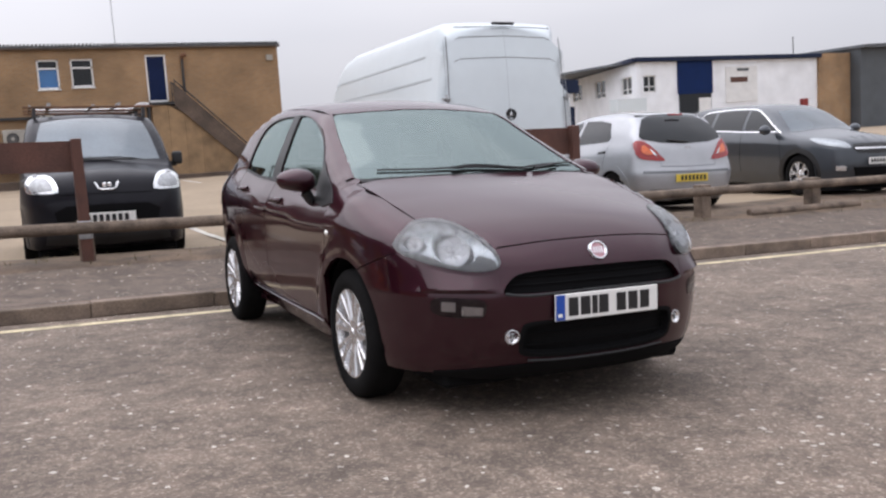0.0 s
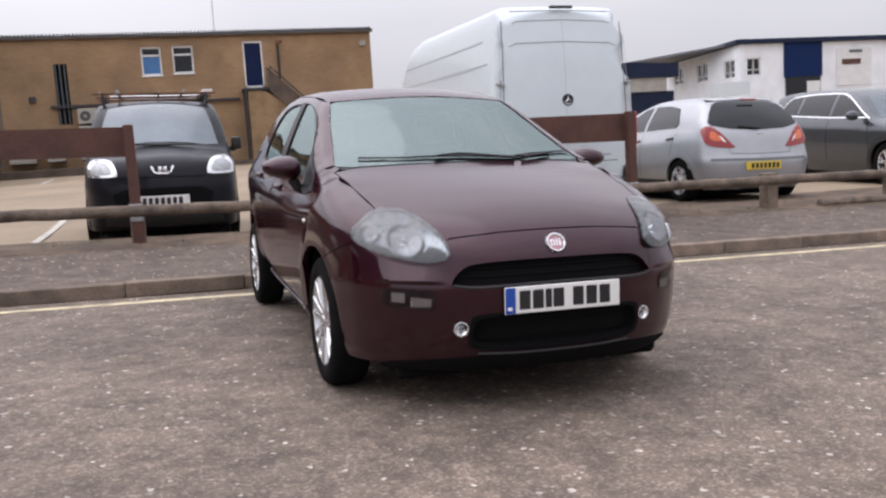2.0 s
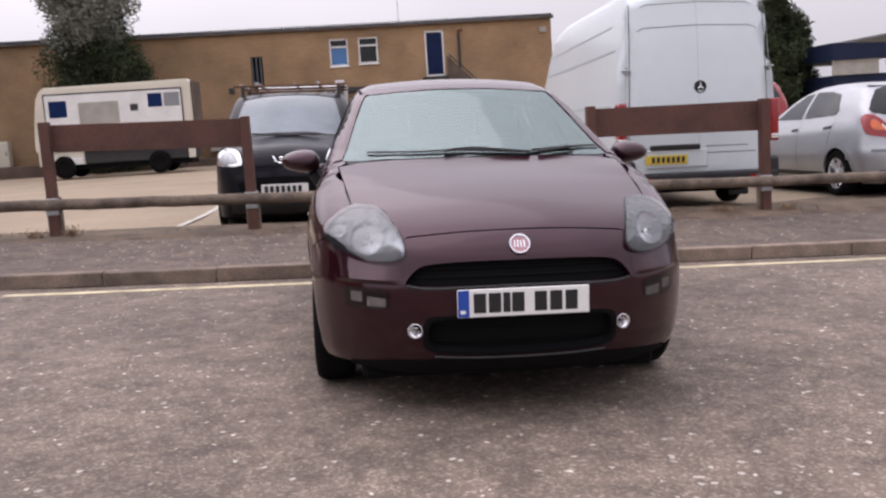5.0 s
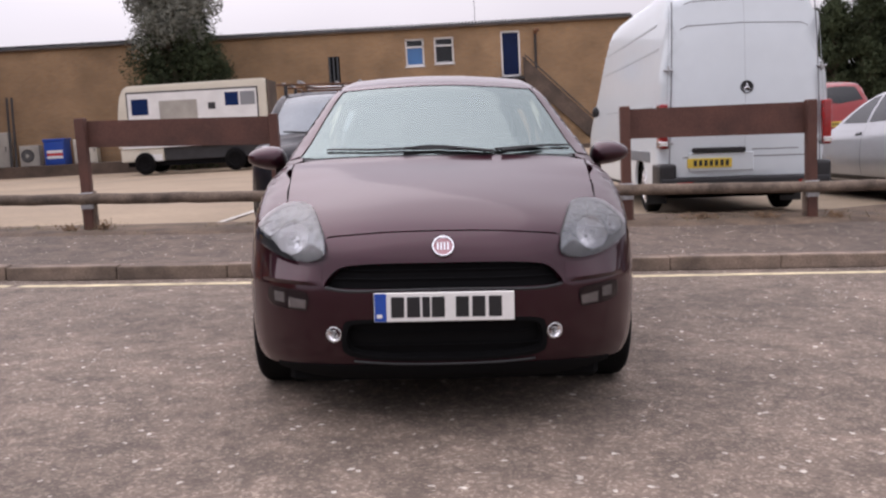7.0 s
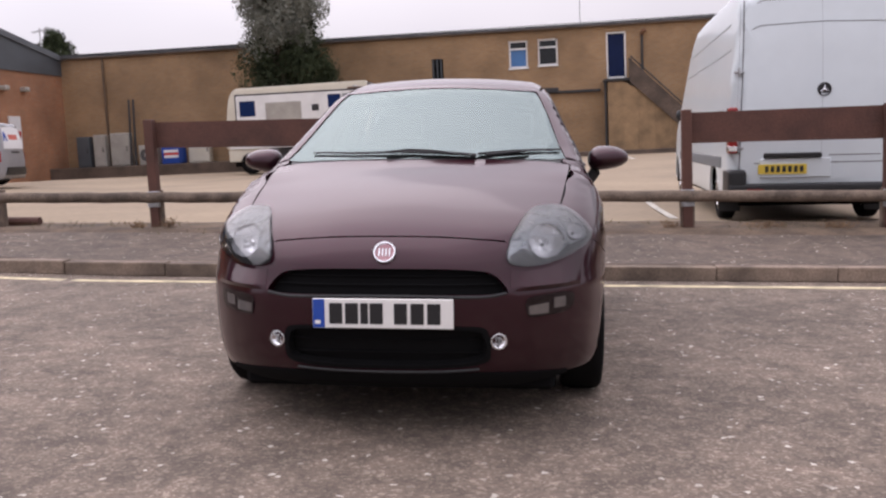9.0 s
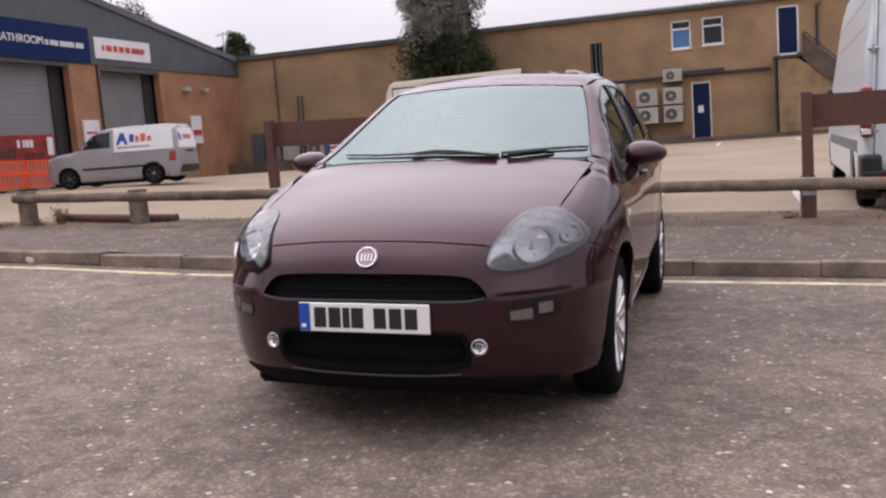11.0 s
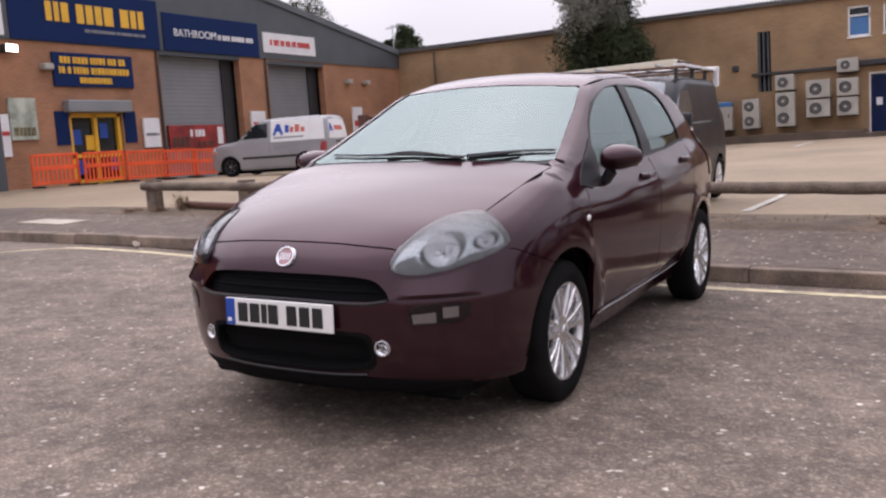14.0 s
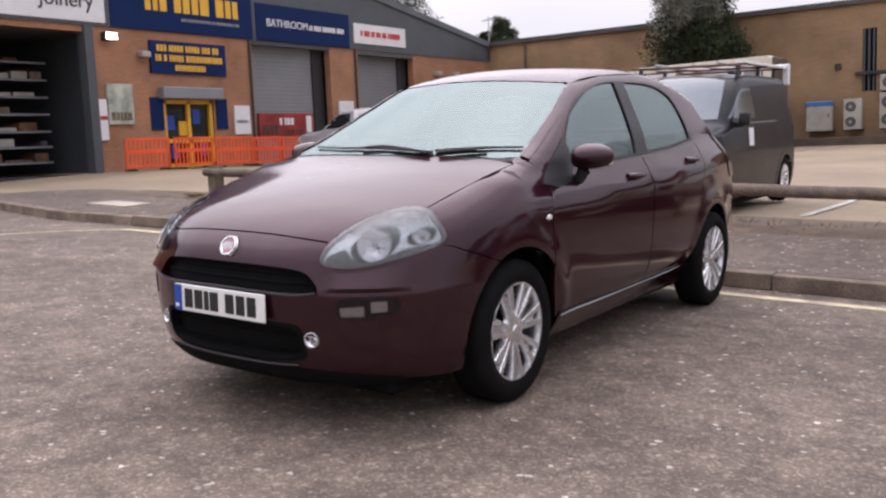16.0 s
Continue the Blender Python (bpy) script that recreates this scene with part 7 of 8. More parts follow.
    sign(21.7, 26.95, 5.22, 6.60, M_NAVY, "navy fascia sign with pale lettering bars", [(0.54, 0.95, 0.40, 0.54, M_SIGNW)], words=[("BATHROOM", 0.10, 0.52, 0.40, M_SIGNW)])
    sign(27.25, 30.8, 5.46, 6.30, M_SIGNW, "white fascia sign with red lettering bars", [(0.12, 0.9, 0.38, 0.66, M_SIGNR)])
    sign(16.85, 20.1, 3.80, 4.90, M_NAVY, "navy wall sign with three rows of yellow lettering bars", [(0.08, 0.9, 0.68, 0.88, M_SIGNY), (0.06, 0.94, 0.38, 0.58, M_SIGNY), (0.3, 0.7, 0.10, 0.28, M_SIGNY)])
    sign(22.0, 25.0, 1.60, 2.50, M_BANNER, "red banner on the shutter", [(0.36, 0.62, 0.5, 0.8, M_SIGNW), (0.05, 0.35, 0.1, 0.5, M_BOARD), (0.5, 0.8, 0.1, 0.3, M_BOARD), (0.86, 0.96, 0.15, 0.9, M_SIGNW)], v=0.42)
    sign(15.1, 16.05, 2.1, 3.4, M_SIGNG, "pale framed poster on the brick wall", [(0.1, 0.9, 0.1, 0.3, M_GRASS)])
    sign(20.35, 21.1, 1.7, 2.75, M_SIGNW, "white notice on the brick wall", [(0.1, 0.9, 0.4, 0.5, M_SHUTTER)])
    sign(14.75, 15.05, 1.6, 2.9, M_SIGNW, "narrow white notice", [(0.1, 0.9, 0.5, 0.6, M_SIGNR)])
    sign(26.1, 27.0, 2.1, 3.0, M_SIGNW, "white notice on the brick pier", [(0.1, 0.9, 0.4, 0.5, M_SIGNR)])
    sign(33.4, 34.2, 1.9, 3.2, M_SIGNW, "white notice with red bars on the brick wall", [(0.1, 0.9, 0.3, 0.5, M_SIGNR)])
    fl = part("floodlight", box(15.0, 15.45, -0.4, -0.1, 4.75, 5.0, 0.03), M_STEEL, b)
    part("flood_lens", box(15.03, 15.42, -0.42, -0.40, 4.77, 4.98), M_FLOOD, fl, "lit floodlight lens")
    for u in (16.4, 33.0, 34.5):
        part("wall_lamp", box(u, u + 0.35, -0.3, 0, 4.3, 4.5, 0.03), M_ACUNIT, b)
    for u in (21.3, 27.3):
        part("drain_pipe", tube([(u, -0.06, 0.4), (u, -0.06, 5.2)], 0.05, 6), M_STEEL, b)
    return b


M_SIGNG = surface("faded_poster", (0.42, 0.46, 0.38), 0.6, var=0.25, scale=3, bump=0.0)
M_FLOOD = glowing("lit_floodlight", (1.0, 0.95, 0.8), 6.0)
trade_units()

for k, (y, x) in enumerate(((15.0, -20.9), (16.6, -20.7), (18.2, -20.6), (19.8, -20.7), (21.4, -20.9))):
    z = level(x, y)
    bar = thing("safety_barrier", pose(x, y, z, 0, 0, 86 + 5 * (k % 2)), "bright orange plastic pedestrian barrier with slots", "barrier", "orange barriers")
    fr = bmesh.new()
    for a in ((-0.78, -0.70, 0.05, 1.0), (0.70, 0.78, 0.05, 1.0), (-0.78, 0.78, 0.92, 1.0), (-0.78, 0.78, 0.52, 0.64), (-0.78, 0.78, 0.10, 0.18)):
        box(a[0], a[1], -0.025, 0.025, a[2], a[3], 0.006, bm=fr)
    part("frame", fr, M_ORANGE, bar)
    for j in range(9):
        part("slat", box(-0.62 + 0.145 * j, -0.56 + 0.145 * j, -0.015, 0.015, 0.18, 0.92), M_ORANGE, bar)
    for s in (-0.6, 0.6):
        part("foot", box(s - 0.05, s + 0.05, -0.3, 0.3, 0.0, 0.06, 0.01), M_BLACK, bar)

# white and blue building far to the right
def white_building():
    b = thing("white_building", Matrix.Identity(4), "white rendered two-storey building with a blue entrance panel", "building")
    ax, ay, cx, cy = 39.6, 62.0, 34.1, 45.0
    ln = math.hypot(cx - ax, cy - ay)
    side = pose(ax, ay, 0, 0, 0, math.degrees(math.atan2(cy - ay, cx - ax)))
    front = pose(cx, cy, 0)
    groups = [(side, ln, [(2.1, 4.9, 3.70, 5.02), (8.5, 11.1, 3.58, 4.88), (14.7, 16.9, 3.46, 4.66)]), (front, 15.9, [(0.55, 1.55, 3.50, 4.6)])]
    for m, length, spans in groups:
        holes = spans
        wall("wall", 0, length, -1.5, 5.45, 0.3, holes, M_RENDER, m, b)
        for h in holes:
            fw = 0.06 * (h[1] - h[0])
            g = part("window", box(h[0], h[1], 0.12, 0.16, h[2], h[3]), M_DARKGLASS, b, "dark window in a white frame")
            g.matrix_basis = m
            fr = bmesh.new()
            for q in ((h[0], h[0] + fw, h[2], h[3]), (h[1] - fw, h[1], h[2], h[3]), (h[0], h[1], h[2], h[2] + 0.08), (h[0], h[1], h[3] - 0.08, h[3]), ((h[0] + h[1]) / 2 - fw / 2, (h[0] + h[1]) / 2 + fw / 2, h[2], h[3]), (h[0], h[1], h[2] + 0.35, h[2] + 0.41)):
                box(q[0], q[1], 0.07, 0.11, q[2], q[3], bm=fr)
            part("window_frame", fr, M_UPVC, g)
        t = part("roof_edge", box(-0.2, length + 0.2, -0.3, 0.5, 5.45, 5.75, 0.03), M_NAVYROOF, b, "dark blue roof edge")
        t.matrix_basis = m
    for name, bx, mat, lab in (("blue_panel", (3.3, 6.2, -0.12, 0.0, 3.3, 5.45), M_NAVY, "navy panel over the entrance"), ("entrance", (3.4, 6.1, -0.06, 0.0, -0.5, 3.3), M_DARKGLASS, "dark glazed entrance"),
                               ("entrance_door", (5.0, 6.0, -0.14, -0.06, 0.2, 3.0), M_UPVC, ""), ("wall_sign", (7.4, 10.2, -0.06, 0.0, 2.6, 5.0), M_UPVC, "faded pale wall sign with a dark mark"), ("sign_mark", (7.8, 9.3, -0.09, -0.06, 3.95, 4.3), M_BOARD, ""), ("sign_mark", (8.4, 9.4, -0.09, -0.06, 4.7, 4.88), M_FASCIA, ""), ("brick_pillar", (14.2, 14.7, -0.3, 0.0, -1.0, 2.6), M_BANNER, "red brick pillar before the wall"), ("awning", (-2.6, -0.4, -1.5, -0.6, 2.3, 3.1), M_VANWHITE, "pale grey awning"),
                               ("brick_end", (15.9, 19.0, -0.2, 0.4, -1.5, 5.75), M_BUFF, "buff brick end wall"), ("roof", (0.3, 19.0, 0.5, 17, 5.5, 5.65), M_ROOF, ""), ("aerial", (15.7, 15.75, 2, 2.05, 5.6, 7.2), M_STEEL, ""),
                               ("air_unit", (-0.2, 0.9, -0.6, -0.1, 0.6, 1.6), M_ACUNIT, "")):
        o = part(name, box(*bx), mat, b, lab)
        o.matrix_basis = front
    return b


M_NAVYROOF = surface("navy_roof_edge", (0.014, 0.022, 0.050), 0.55, spec=0.15, var=0.08, bump=0.0)
white_building()
g = thing("grey_shed", Matrix.Identity(4), "dark grey clad industrial shed beyond the cars", "building")
part("wall", box(53.2, 80, 44, 60, -1.5, 6.0, 0.02), M_FASCIA, g)
part("roof", prism([(53.0, 6.0), (80.3, 6.0), (80.3, 6.2), (68, 6.7), (53.0, 6.2)], 43.5, 60.5, "y"), M_ROOF, g)
g = thing("blue_shed", Matrix.Identity(4), "low blue-roofed shed with a cream panel behind the cars", "building")
part("wall", box(27.3, 30.6, 47, 53, -1.0, 2.9), M_NAVYROOF, g)
part("roof", prism([(27.15, 3.75), (30.8, 3.75), (30.8, 4.6), (27.15, 4.75)], 46.7, 53.3, "y"), M_NAVYROOF, g)
part("panel", box(27.2, 30.0, 46.85, 46.99, 2.9, 3.75), M_ACUNIT, g, "cream fascia panel")

# ---- more vehicles ----
def silver_van():
    x, y = -19.1, 20.0
    F = SMALLVAN
    car = vehicle("trade_van", "small silver-white trade van with colourful lettering parked by the units", pose(x, y, level(x, y) - 0.03, 0, 0, -78) @ Matrix.Diagonal((1.06, 1.15, 1.08, 1)), F, M_VANSILVER, (0.78, 3.12), 0.30, (0.8, 3.0), 0.75, "van", rims=M_STEEL)
    F.panel("windscreen", mirrored([(0, 1.62), (0.35, 1.63), (0.56, 1.62), (0.62, 1.35), (0.67, 1.05), (0.5, 0.97), (0, 0.93)]), "top", M_DARKGLASS, car, off=0.004, step=0.08, rim=0.004)
    F.pair("side_window", [(1.05, 1.08), (1.5, 1.42), (1.66, 1.5), (2.0, 1.52), (2.0, 1.09)], M_DARKGLASS, car, off=0.004, step=0.08, rim=0.004)
    for line, m in (([(2.10, 0.95), (3.74, 0.95), (3.68, 1.57), (2.10, 1.59)], M_SIGNW), ([(2.16, 1.14), (2.25, 1.14), (2.29, 1.24), (2.37, 1.24), (2.41, 1.14), (2.50, 1.14), (2.38, 1.47), (2.28, 1.47)], M_BLUE), ([(2.54, 1.20), (2.66, 1.20), (2.66, 1.42), (2.54, 1.42)], M_BLUE), ([(2.70, 1.20), (2.80, 1.20), (2.80, 1.36), (2.70, 1.36)], M_LETTERRED), ([(2.84, 1.20), (2.98, 1.20), (2.98, 1.42), (2.84, 1.42)], M_LETTERRED), ([(3.02, 1.20), (3.14, 1.20), (3.14, 1.34), (3.02, 1.34)], M_LETTERRED), ([(2.20, 1.04), (3.10, 1.04), (3.10, 1.09), (2.20, 1.09)], M_SHUTTER), ([(2.2, 0.72), (2.6, 0.72), (2.6, 0.84), (2.2, 0.84)], M_SHUTTER), ([(2.10, 0.90), (3.74, 0.90), (3.74, 0.935), (2.10, 0.935)], M_SHUTTER)):
        F.pair("side_lettering", line, m, car, off=0.004 if m is M_SIGNW else 0.007, step=0.06, rim=0.002)
    F.pair("side_lamp", [(3.58, 0.62), (3.78, 0.62), (3.78, 0.88), (3.62, 0.88)], M_REDLAMP, car, off=0.006, step=0.06, rim=0.004)
    sign = F.panel("rear_sign", mirrored([(0, 1.54), (0.54, 1.51), (0.66, 0.96), (0, 0.96)]), "rear", M_SIGNW, car, off=0.004, step=0.08, rim=0.004, label="white lettered rear doors")
    for line, m in (([(0.36, 1.16), (0.44, 1.16), (0.47, 1.23), (0.51, 1.23), (0.54, 1.16), (0.60, 1.16), (0.52, 1.40), (0.46, 1.40)], M_BLUE), ([(-0.30, 1.20), (0.28, 1.20), (0.28, 1.33), (-0.30, 1.33)], M_LETTERRED), ([(-0.28, 0.84), (0.28, 0.84), (0.28, 0.89), (-0.28, 0.89)], M_BLACK)):
        F.panel("rear_lettering", line, "rear", m, sign, off=0.008, step=0.06, rim=0.002)
    F.panel("rear_bumper", mirrored([(0, 0.48), (0.6, 0.48), (0.68, 0.28), (0, 0.27)]), "rear", M_BLACK, car, off=0.03, step=0.08, rim=0.02)
    F.pair("rub_strip", [(1.2, 0.5), (2.9, 0.5), (2.9, 0.56), (1.2, 0.56)], M_BLACK, car, off=0.008, step=0.06, rim=0.004)
    F.pair("door_seam", [(2.05, 0.3), (2.06, 0.3), (2.06, 1.6), (2.05, 1.6)], M_GREYLINE, car, off=0.002, step=0.06, rim=0)
    for f in (False, True):
        F.panel("headlight", smoothed([(0.50, 0.70), (0.53, 0.86), (0.66, 0.88), (0.76, 0.80), (0.78, 0.70), (0.66, 0.66)], 3, True), "front", M_LENSBODY, car, off=0.006, step=0.05, rim=0.01, flip=f)
    return car


silver_van()


def flatbed():
    x0, y0 = -11.85, 30.0
    z = level(x0 + 3, y0)
    c = thing("white_bus", Matrix.Translation((x0, y0, z)) @ Matrix.Diagonal((0.90, 1, 0.965, 1)), "white mobile exhibition bus with picture panels standing in the yard", "bus")
    outline = smoothed([(-0.04, 1.0), (-0.06, 1.3), (0.05, 2.4), (0.22, 3.15), (0.5, 3.36)], 4) + [(6.0, 3.42), (6.15, 3.3), (6.15, 1.0)]
    b = prism(outline, 0, 1.9, "y")
    bmesh.ops.bevel(b, geom=[e for e in b.edges if abs(e.verts[0].co.y - e.verts[1].co.y) < 1e-6], offset=0.07, segments=2, affect="EDGES")
    part("body", b, M_CREAM, c, smooth=True)
    part("panel_surround", box(0.42, 5.80, -0.012, 0.0, 1.75, 3.12), M_STEEL, c, "dark frame round the side panels")
    part("panel", box(0.47, 5.74, -0.018, -0.012, 1.75, 3.06), M_UPVC, c)
    part("picture_panel", box(1.75, 3.3, -0.026, -0.01, 1.95, 2.75), M_ACUNIT, c, "silver picture panel")
    part("picture_panel", box(0.62, 1.3, -0.026, -0.01, 2.25, 2.85), M_NAVY, c, "blue panel")
    for u, w, m in ((3.75, 0.3, M_STEEL), (4.45, 0.55, M_NAVY), (5.08, 0.6, M_SHUTTER)):
        part("picture_panel", box(u, u + w, -0.026, -0.01, 2.45 if w > 0.4 else 2.35, 2.95 if w > 0.4 else 2.6), m, c)
    part("end_post", box(5.86, 6.13, -0.03, 0.0, 0.5, 3.25), M_CREAM, c)
    part("front_skirt", box(0.0, 1.75, 0.03, 1.85, 0.5, 1.0, 0.04, 2), M_CREAM, c)
    part("underframe", box(1.75, 6.0, 0.12, 1.8, 0.5, 0.99, 0.02), M_STEEL, c, "dark underframe with rust")
    part("side_step", box(1.1, 1.7, -0.04, 0.03, 0.5, 0.75, 0.01), M_UPVC, c)
    part("skirt_line", box(0.1, 6.1, -0.02, 0.0, 1.0, 1.08), M_UPVC, c)
    part("underbody", box(0.2, 5.9, 0.2, 1.75, 0.3, 0.499), M_MATT, c)
    part("tail_panel", box(6.15, 6.19, 0.06, 1.9, 1.0, 3.36), M_STAIRSIDE, c, "dark grey tail end")
    for u in (1.0, 4.7):
        for v in (-0.02, 1.8):
            t = part("wheel", lathe([(-0.08, 0.001), (-0.10, 0.22), (-0.14, 0.25), (-0.14, 0.36), (-0.1, 0.42), (0.1, 0.42), (0.14, 0.36), (0.14, 0.25), (0.08, 0.001)], 20, "y"), M_RUBBER, c, smooth=True)
            t.location = (u, v, 0.42)
    return c


flatbed()
for x, y, m, lab in ((-17.15, 37.0, M_BLUE, "blue lidded waste bin with red and white labels"),):
    z = 0.7
    bn = thing("waste_bin", Matrix.Translation((x, y, z)), lab, "bin")
    part("tub", box(-0.45, 0.45, -0.4, 0.4, 0.1, 1.15, 0.06, 2), m, bn, smooth=True)
    part("lid", box(-0.48, 0.48, -0.43, 0.43, 1.12, 1.25, 0.04, 2), m, bn, smooth=True)
    part("label_patch", box(-0.32, 0.38, -0.42, -0.40, 0.62, 0.74), M_SIGNW, bn)
    part("label_patch", box(-0.32, 0.38, -0.42, -0.40, 0.5, 0.61), M_SIGNR, bn)
    part("label_patch", box(-0.32, 0.38, -0.42, -0.40, 0.38, 0.49), M_SIGNW, bn)
redcar = vehicle("red_car", "tall red car parked far behind the silver car", pose(11.1, 23.9, level(9.2, 23) + 0.02, 0, 0, 168) @ Matrix.Diagonal((1, 1, 1.2, 1)), SMALLCAR, M_REDCAR, (0.8, 3.29), 0.30, (0.8, 3.2), 0.66)
SMALLCAR.panel("rear_window", mirrored([(0, 1.36), (0.45, 1.33), (0.6, 1.05), (0, 0.98)]), "rear", M_DARKGLASS, redcar, off=0.004, step=0.08, rim=0.004)
SMALLCAR.pair("front_window", [(1.45, 1.0), (1.75, 1.2), (2.0, 1.33), (2.2, 1.36), (2.2, 1.0)], M_SKYGLASS, redcar, off=0.004, step=0.06, rim=0.004)
SMALLCAR.pair("rear_side_window", [(2.28, 1.365), (2.7, 1.36), (3.0, 1.31), (3.15, 1.1), (3.1, 1.04), (2.28, 1.005)], M_SKYGLASS, redcar, off=0.004, step=0.06, rim=0.004)
SMALLCAR.panel("windscreen", mirrored([(0, 1.72), (0.5, 1.75), (0.62, 1.2), (0, 1.05)]), "top", M_SKYGLASS, redcar, off=0.004, step=0.08, rim=0.004)
plate(redcar, 4.0, 0.55, M_PLATEY, False)

# ---- trees ----
def tree(name, label, x, y, height, spread, crown_low, leaf, leaves, seed, size=0.28, clump_count=26, airy=1.0):
    """A tapered trunk with limbs and a crown of many small leaf sprays in uneven clumps."""
    r = random.Random(seed)
    z = level(x, y)
    t = thing(name, Matrix.Translation((x, y, z)), label, "tree")
    b = bmesh.new()
    tube([(0, 0, -0.2), (0.05, 0, height * 0.3), (-0.05, 0.05, height * 0.6), (0, 0, height * 0.9)], [height * 0.03, height * 0.024, height * 0.015, 0.02], 8, b)
    clumps = []
    for k in range(clump_count):
        a, f = r.uniform(0, 2 * math.pi), (k + r.random()) / clump_count
        hz = crown_low + (height - crown_low) * f
        rad = spread * min(1.0, 0.72 + 1.2 * f, 1.75 * (1.04 - f) ** 0.62) * r.random() ** 0.5 * 0.82
        c = Vector((rad * math.cos(a), rad * math.sin(a), hz))
        clumps.append((c, spread * r.uniform(0.2, 0.4)))
        tube([(0, 0, max(0.3, hz - spread * 0.6)), tuple(c * 0.55 + Vector((0, 0, hz * 0.4))), tuple(c)], [height * 0.01, height * 0.006, 0.01], 5, b)
    part("trunk", b, M_BARK, t, smooth=True)
    verts, faces = [], []
    for k in range(leaves):
        c, s = clumps[int(len(clumps) * r.random() ** airy)]
        d = Vector((r.gauss(0, 1), r.gauss(0, 1), r.gauss(0, 1))).normalized() * s * r.random() ** 0.4
        p = c + Vector((d.x, d.y, d.z * (0.75 + 0.4 * airy)))
        n = Vector((r.gauss(0, 1), r.gauss(0, 1), r.gauss(0, 0.6) + 0.5)).normalized()
        u = n.orthogonal().normalized()
        v = n.cross(u)
        a = r.uniform(0, 6.3)
        e, f = u * math.cos(a) + v * math.sin(a), v * math.cos(a) - u * math.sin(a)
        w, h = size * r.uniform(0.35, 0.8), size * r.uniform(0.7, 1.3)
        i = len(verts)
        verts += [p - e * w * 0.5, p + f * h * 0.3 - e * w * 0.1, p + f * h, p + e * w * 0.5]
        faces.append((i, i + 3, i + 2, i + 1))
    link("crown", verts, faces, leaf, t)
    return t


tree("yard_tree", "tall grey-green bushy tree in front of the brick building", -11.15, 35.2, 9.7, 2.15, 5.4, M_LEAF, 26000, 5, 0.17, 90, 1.0)
tree("yard_bush", "dense dark green evergreen bush under the yard tree", -11.0, 35.6, 6.4, 2.35, 0.6, M_LEAFD, 34000, 6, 0.17, 110)
for k, (x, y, h, s) in enumerate(((23.4, 50.5, 7.0, 1.9), (25.2, 50.0, 7.5, 1.9), (26.9, 51.5, 6.6, 1.7), (24.4, 53.5, 7.4, 2.3), (20.5, 56, 6.6, 2.6))):
    tree("far_tree", "dark green broadleaf tree beyond the yard", x, y, h, s, 0.8, M_LEAFD, 14000, 20 + k, 0.26, 60)
for k, (x, y, h, s) in enumerate(((-36.7, 61.5, 10.4, 1.7), (-38.3, 61.5, 9.4, 1.5), (-55.5, 73, 16.4, 4.2), (-62, 70, 17.0, 4.5))):
    tree("far_tree", "dark green tree rising behind the trade units", x, y, h, s, 4.0, M_LEAFD, 9000, 40 + k, 0.28, 50)
for x, y, h in ((-37.0, 60, 11.0), (-42.0, 60, 11.6)):
    a = thing("roof_aerial", Matrix.Translation((x, y, 0)), "thin television aerial above the roofs", "aerial")
    part("mast", tube([(0, 0, 0), (0, 0, h)], 0.04, 6), M_GALV, a)
    part("boom", tube([(-0.6, 0, h - 0.3), (0.6, 0, h - 0.1)], 0.03, 5), M_GALV, a)
    for k in range(5):
        part("element", tube([(-0.5 + 0.25 * k, -0.35, h - 0.27 + 0.04 * k), (-0.5 + 0.25 * k, 0.35, h - 0.27 + 0.04 * k)], 0.02, 4), M_GALV, a)

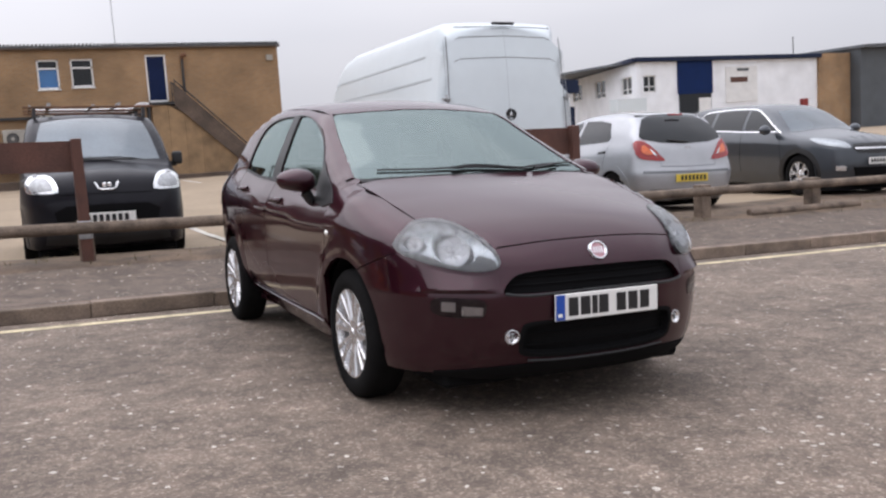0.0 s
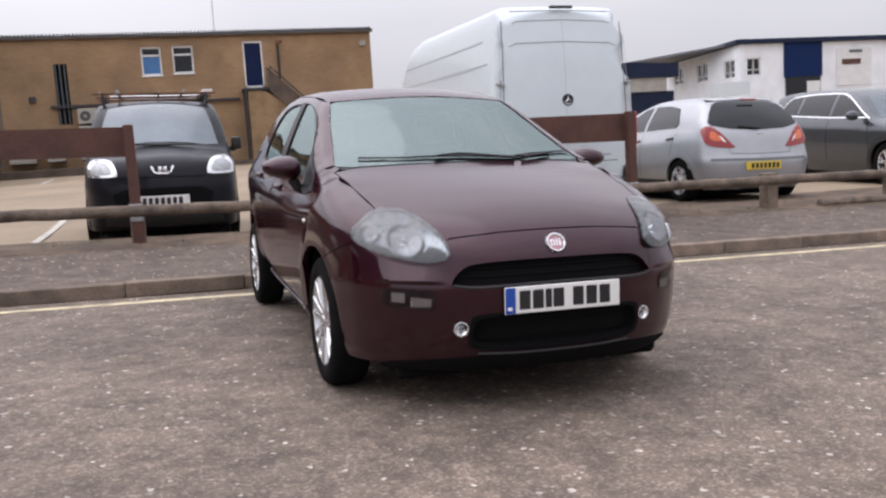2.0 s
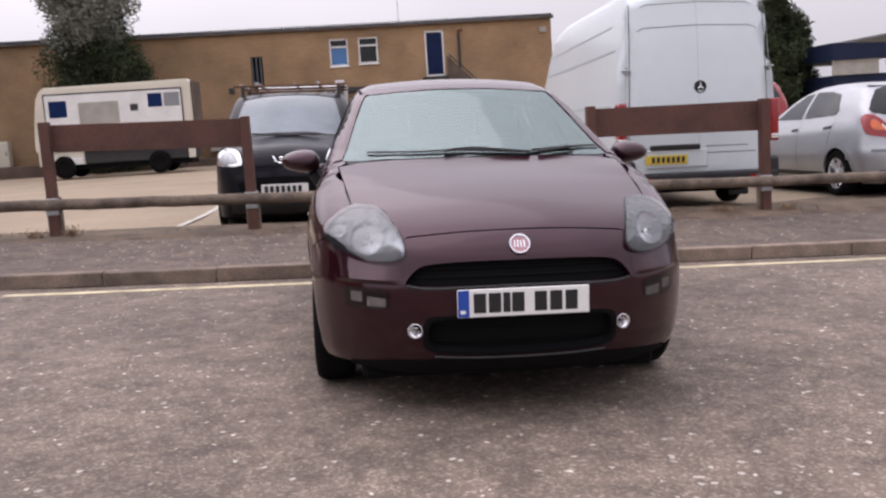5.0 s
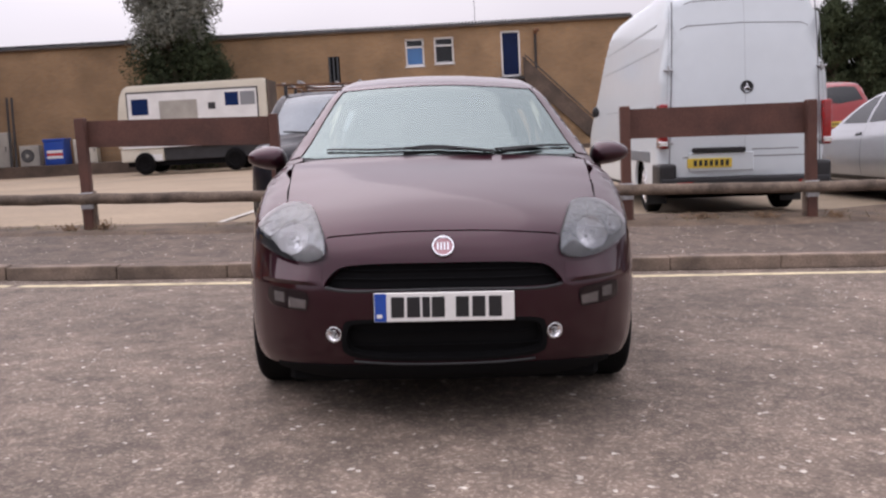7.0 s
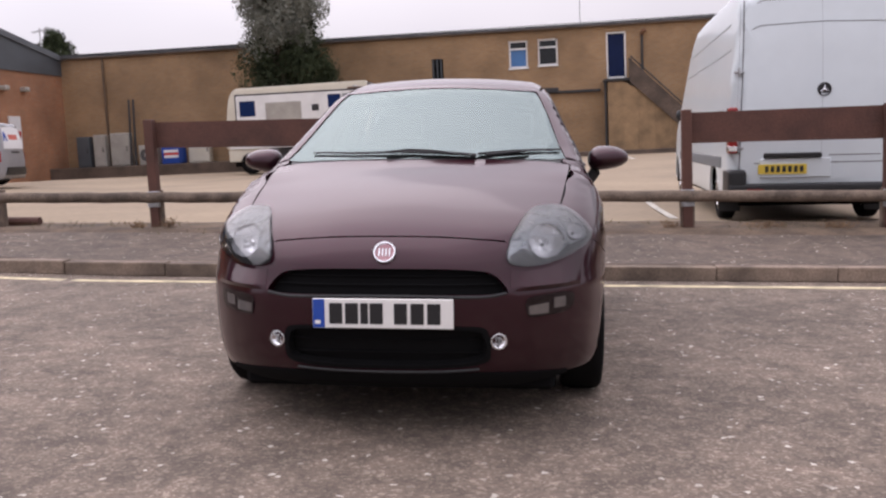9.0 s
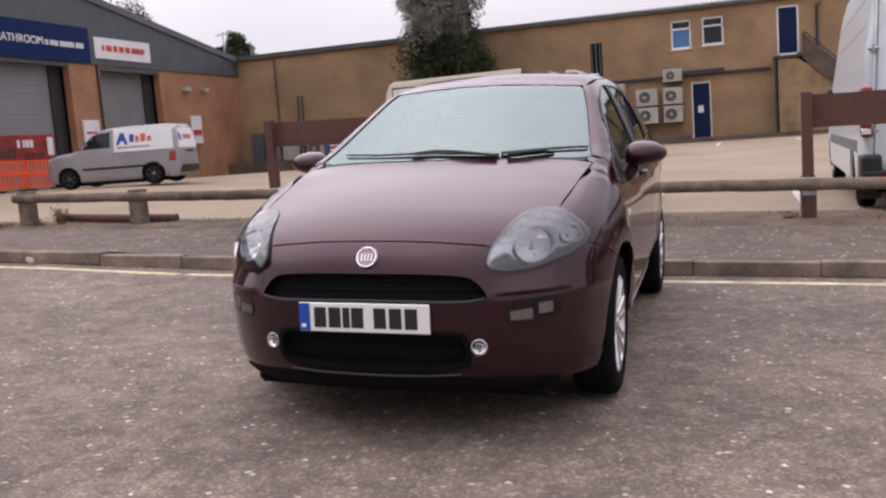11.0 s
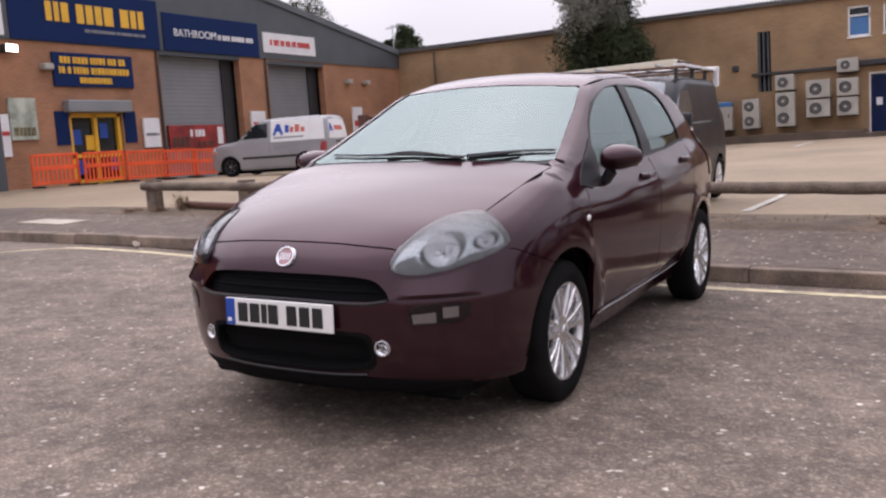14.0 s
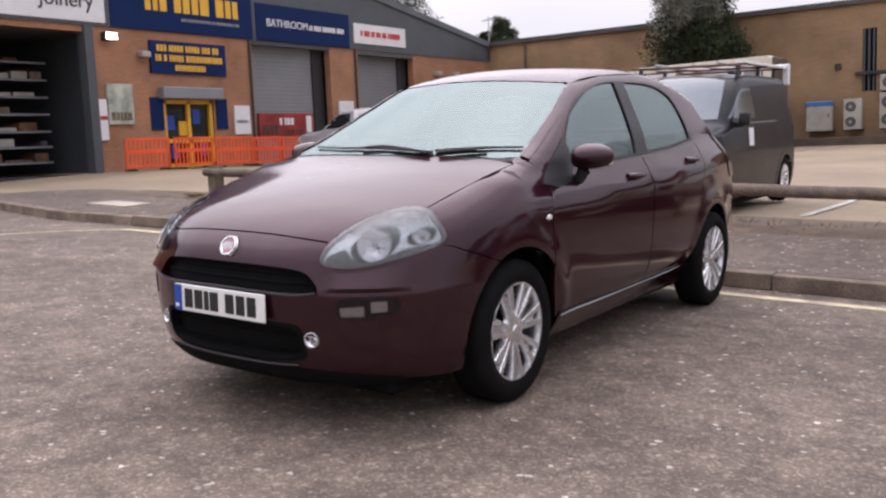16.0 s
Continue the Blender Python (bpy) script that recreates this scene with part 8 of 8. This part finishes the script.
# ---- dry grass along the verge ----
def dry_weed(x, y, high, wide, twigs, seed):
    """A withered clump: thin stalks with small dry leaves."""
    r = random.Random(seed)
    verts, faces = [], []
    for k in range(twigs):
        a, out = r.uniform(0, 6.28), wide * r.random() ** 0.6
        foot = Vector((0.3 * out * math.cos(a), 0.3 * out * math.sin(a), -0.02))
        tip = Vector((out * math.cos(a), out * math.sin(a), high * r.uniform(0.45, 1.0)))
        side = Vector((-math.sin(a), math.cos(a), 0)) * 0.004
        i = len(verts)
        verts += [foot - side, foot + side, tip]
        faces.append((i, i + 1, i + 2))
        for j in range(7):
            p = foot.lerp(tip, r.uniform(0.35, 1.0)) + Vector((r.gauss(0, 0.015), r.gauss(0, 0.015), r.gauss(0, 0.01)))
            u = Vector((r.gauss(0, 1), r.gauss(0, 1), r.gauss(0, 0.7))).normalized() * r.uniform(0.012, 0.03)
            w = u.orthogonal().normalized() * r.uniform(0.005, 0.012)
            i = len(verts)
            verts += [p - w, p + u * 0.5 - w * 0.3, p + u, p + w]
            faces.append((i, i + 1, i + 2, i + 3))
    o = link("dry_weed", verts, faces, M_WEED)
    o.location = (x, y, level(x, y))
    return tagged(o, "withered brown weed clump at the foot of the fence", "weed", "dry weeds")


for k, (x, y, high, wide, n) in enumerate(((-6.72, 6.10, 0.25, 0.13, 60), (-6.95, 5.92, 0.10, 0.16, 40), (-7.45, 5.88, 0.07, 0.20, 40), (-3.50, 5.98, 0.13, 0.10, 22), (-3.86, 5.98, 0.07, 0.12, 22), (1.75, 6.0, 0.09, 0.12, 24), (3.35, 6.0, 0.09, 0.22, 50), (4.05, 5.98, 0.09, 0.13, 28), (2.70, 6.15, 0.07, 0.25, 40))):
    dry_weed(x, y, high, wide, n, 70 + k)

rg = random.Random(9)
verts, faces = [], []
for k in range(2600):
    x, y = rg.uniform(-7.5, 13), min(7.0, max(5.6, rg.gauss(6.2, 0.28)))
    if noise.noise((x * 0.9, y * 2, 3.0)) < -0.02:
        continue
    z = level(x, y)
    h, a = rg.uniform(0.02, 0.08), rg.uniform(0, 6.3)
    d = Vector((math.cos(a), math.sin(a), 0)) * 0.006
    lean = Vector((rg.gauss(0, 0.03), rg.gauss(0, 0.03), h))
    p = Vector((x, y, z))
    i = len(verts)
    verts += [p - d, p + d, p + lean]
    faces.append((i, i + 1, i + 2))
tagged(link("dry_grass", verts, faces, M_GRASS), "sparse dry grass tufts round the fence", "grass", kind="stuff")
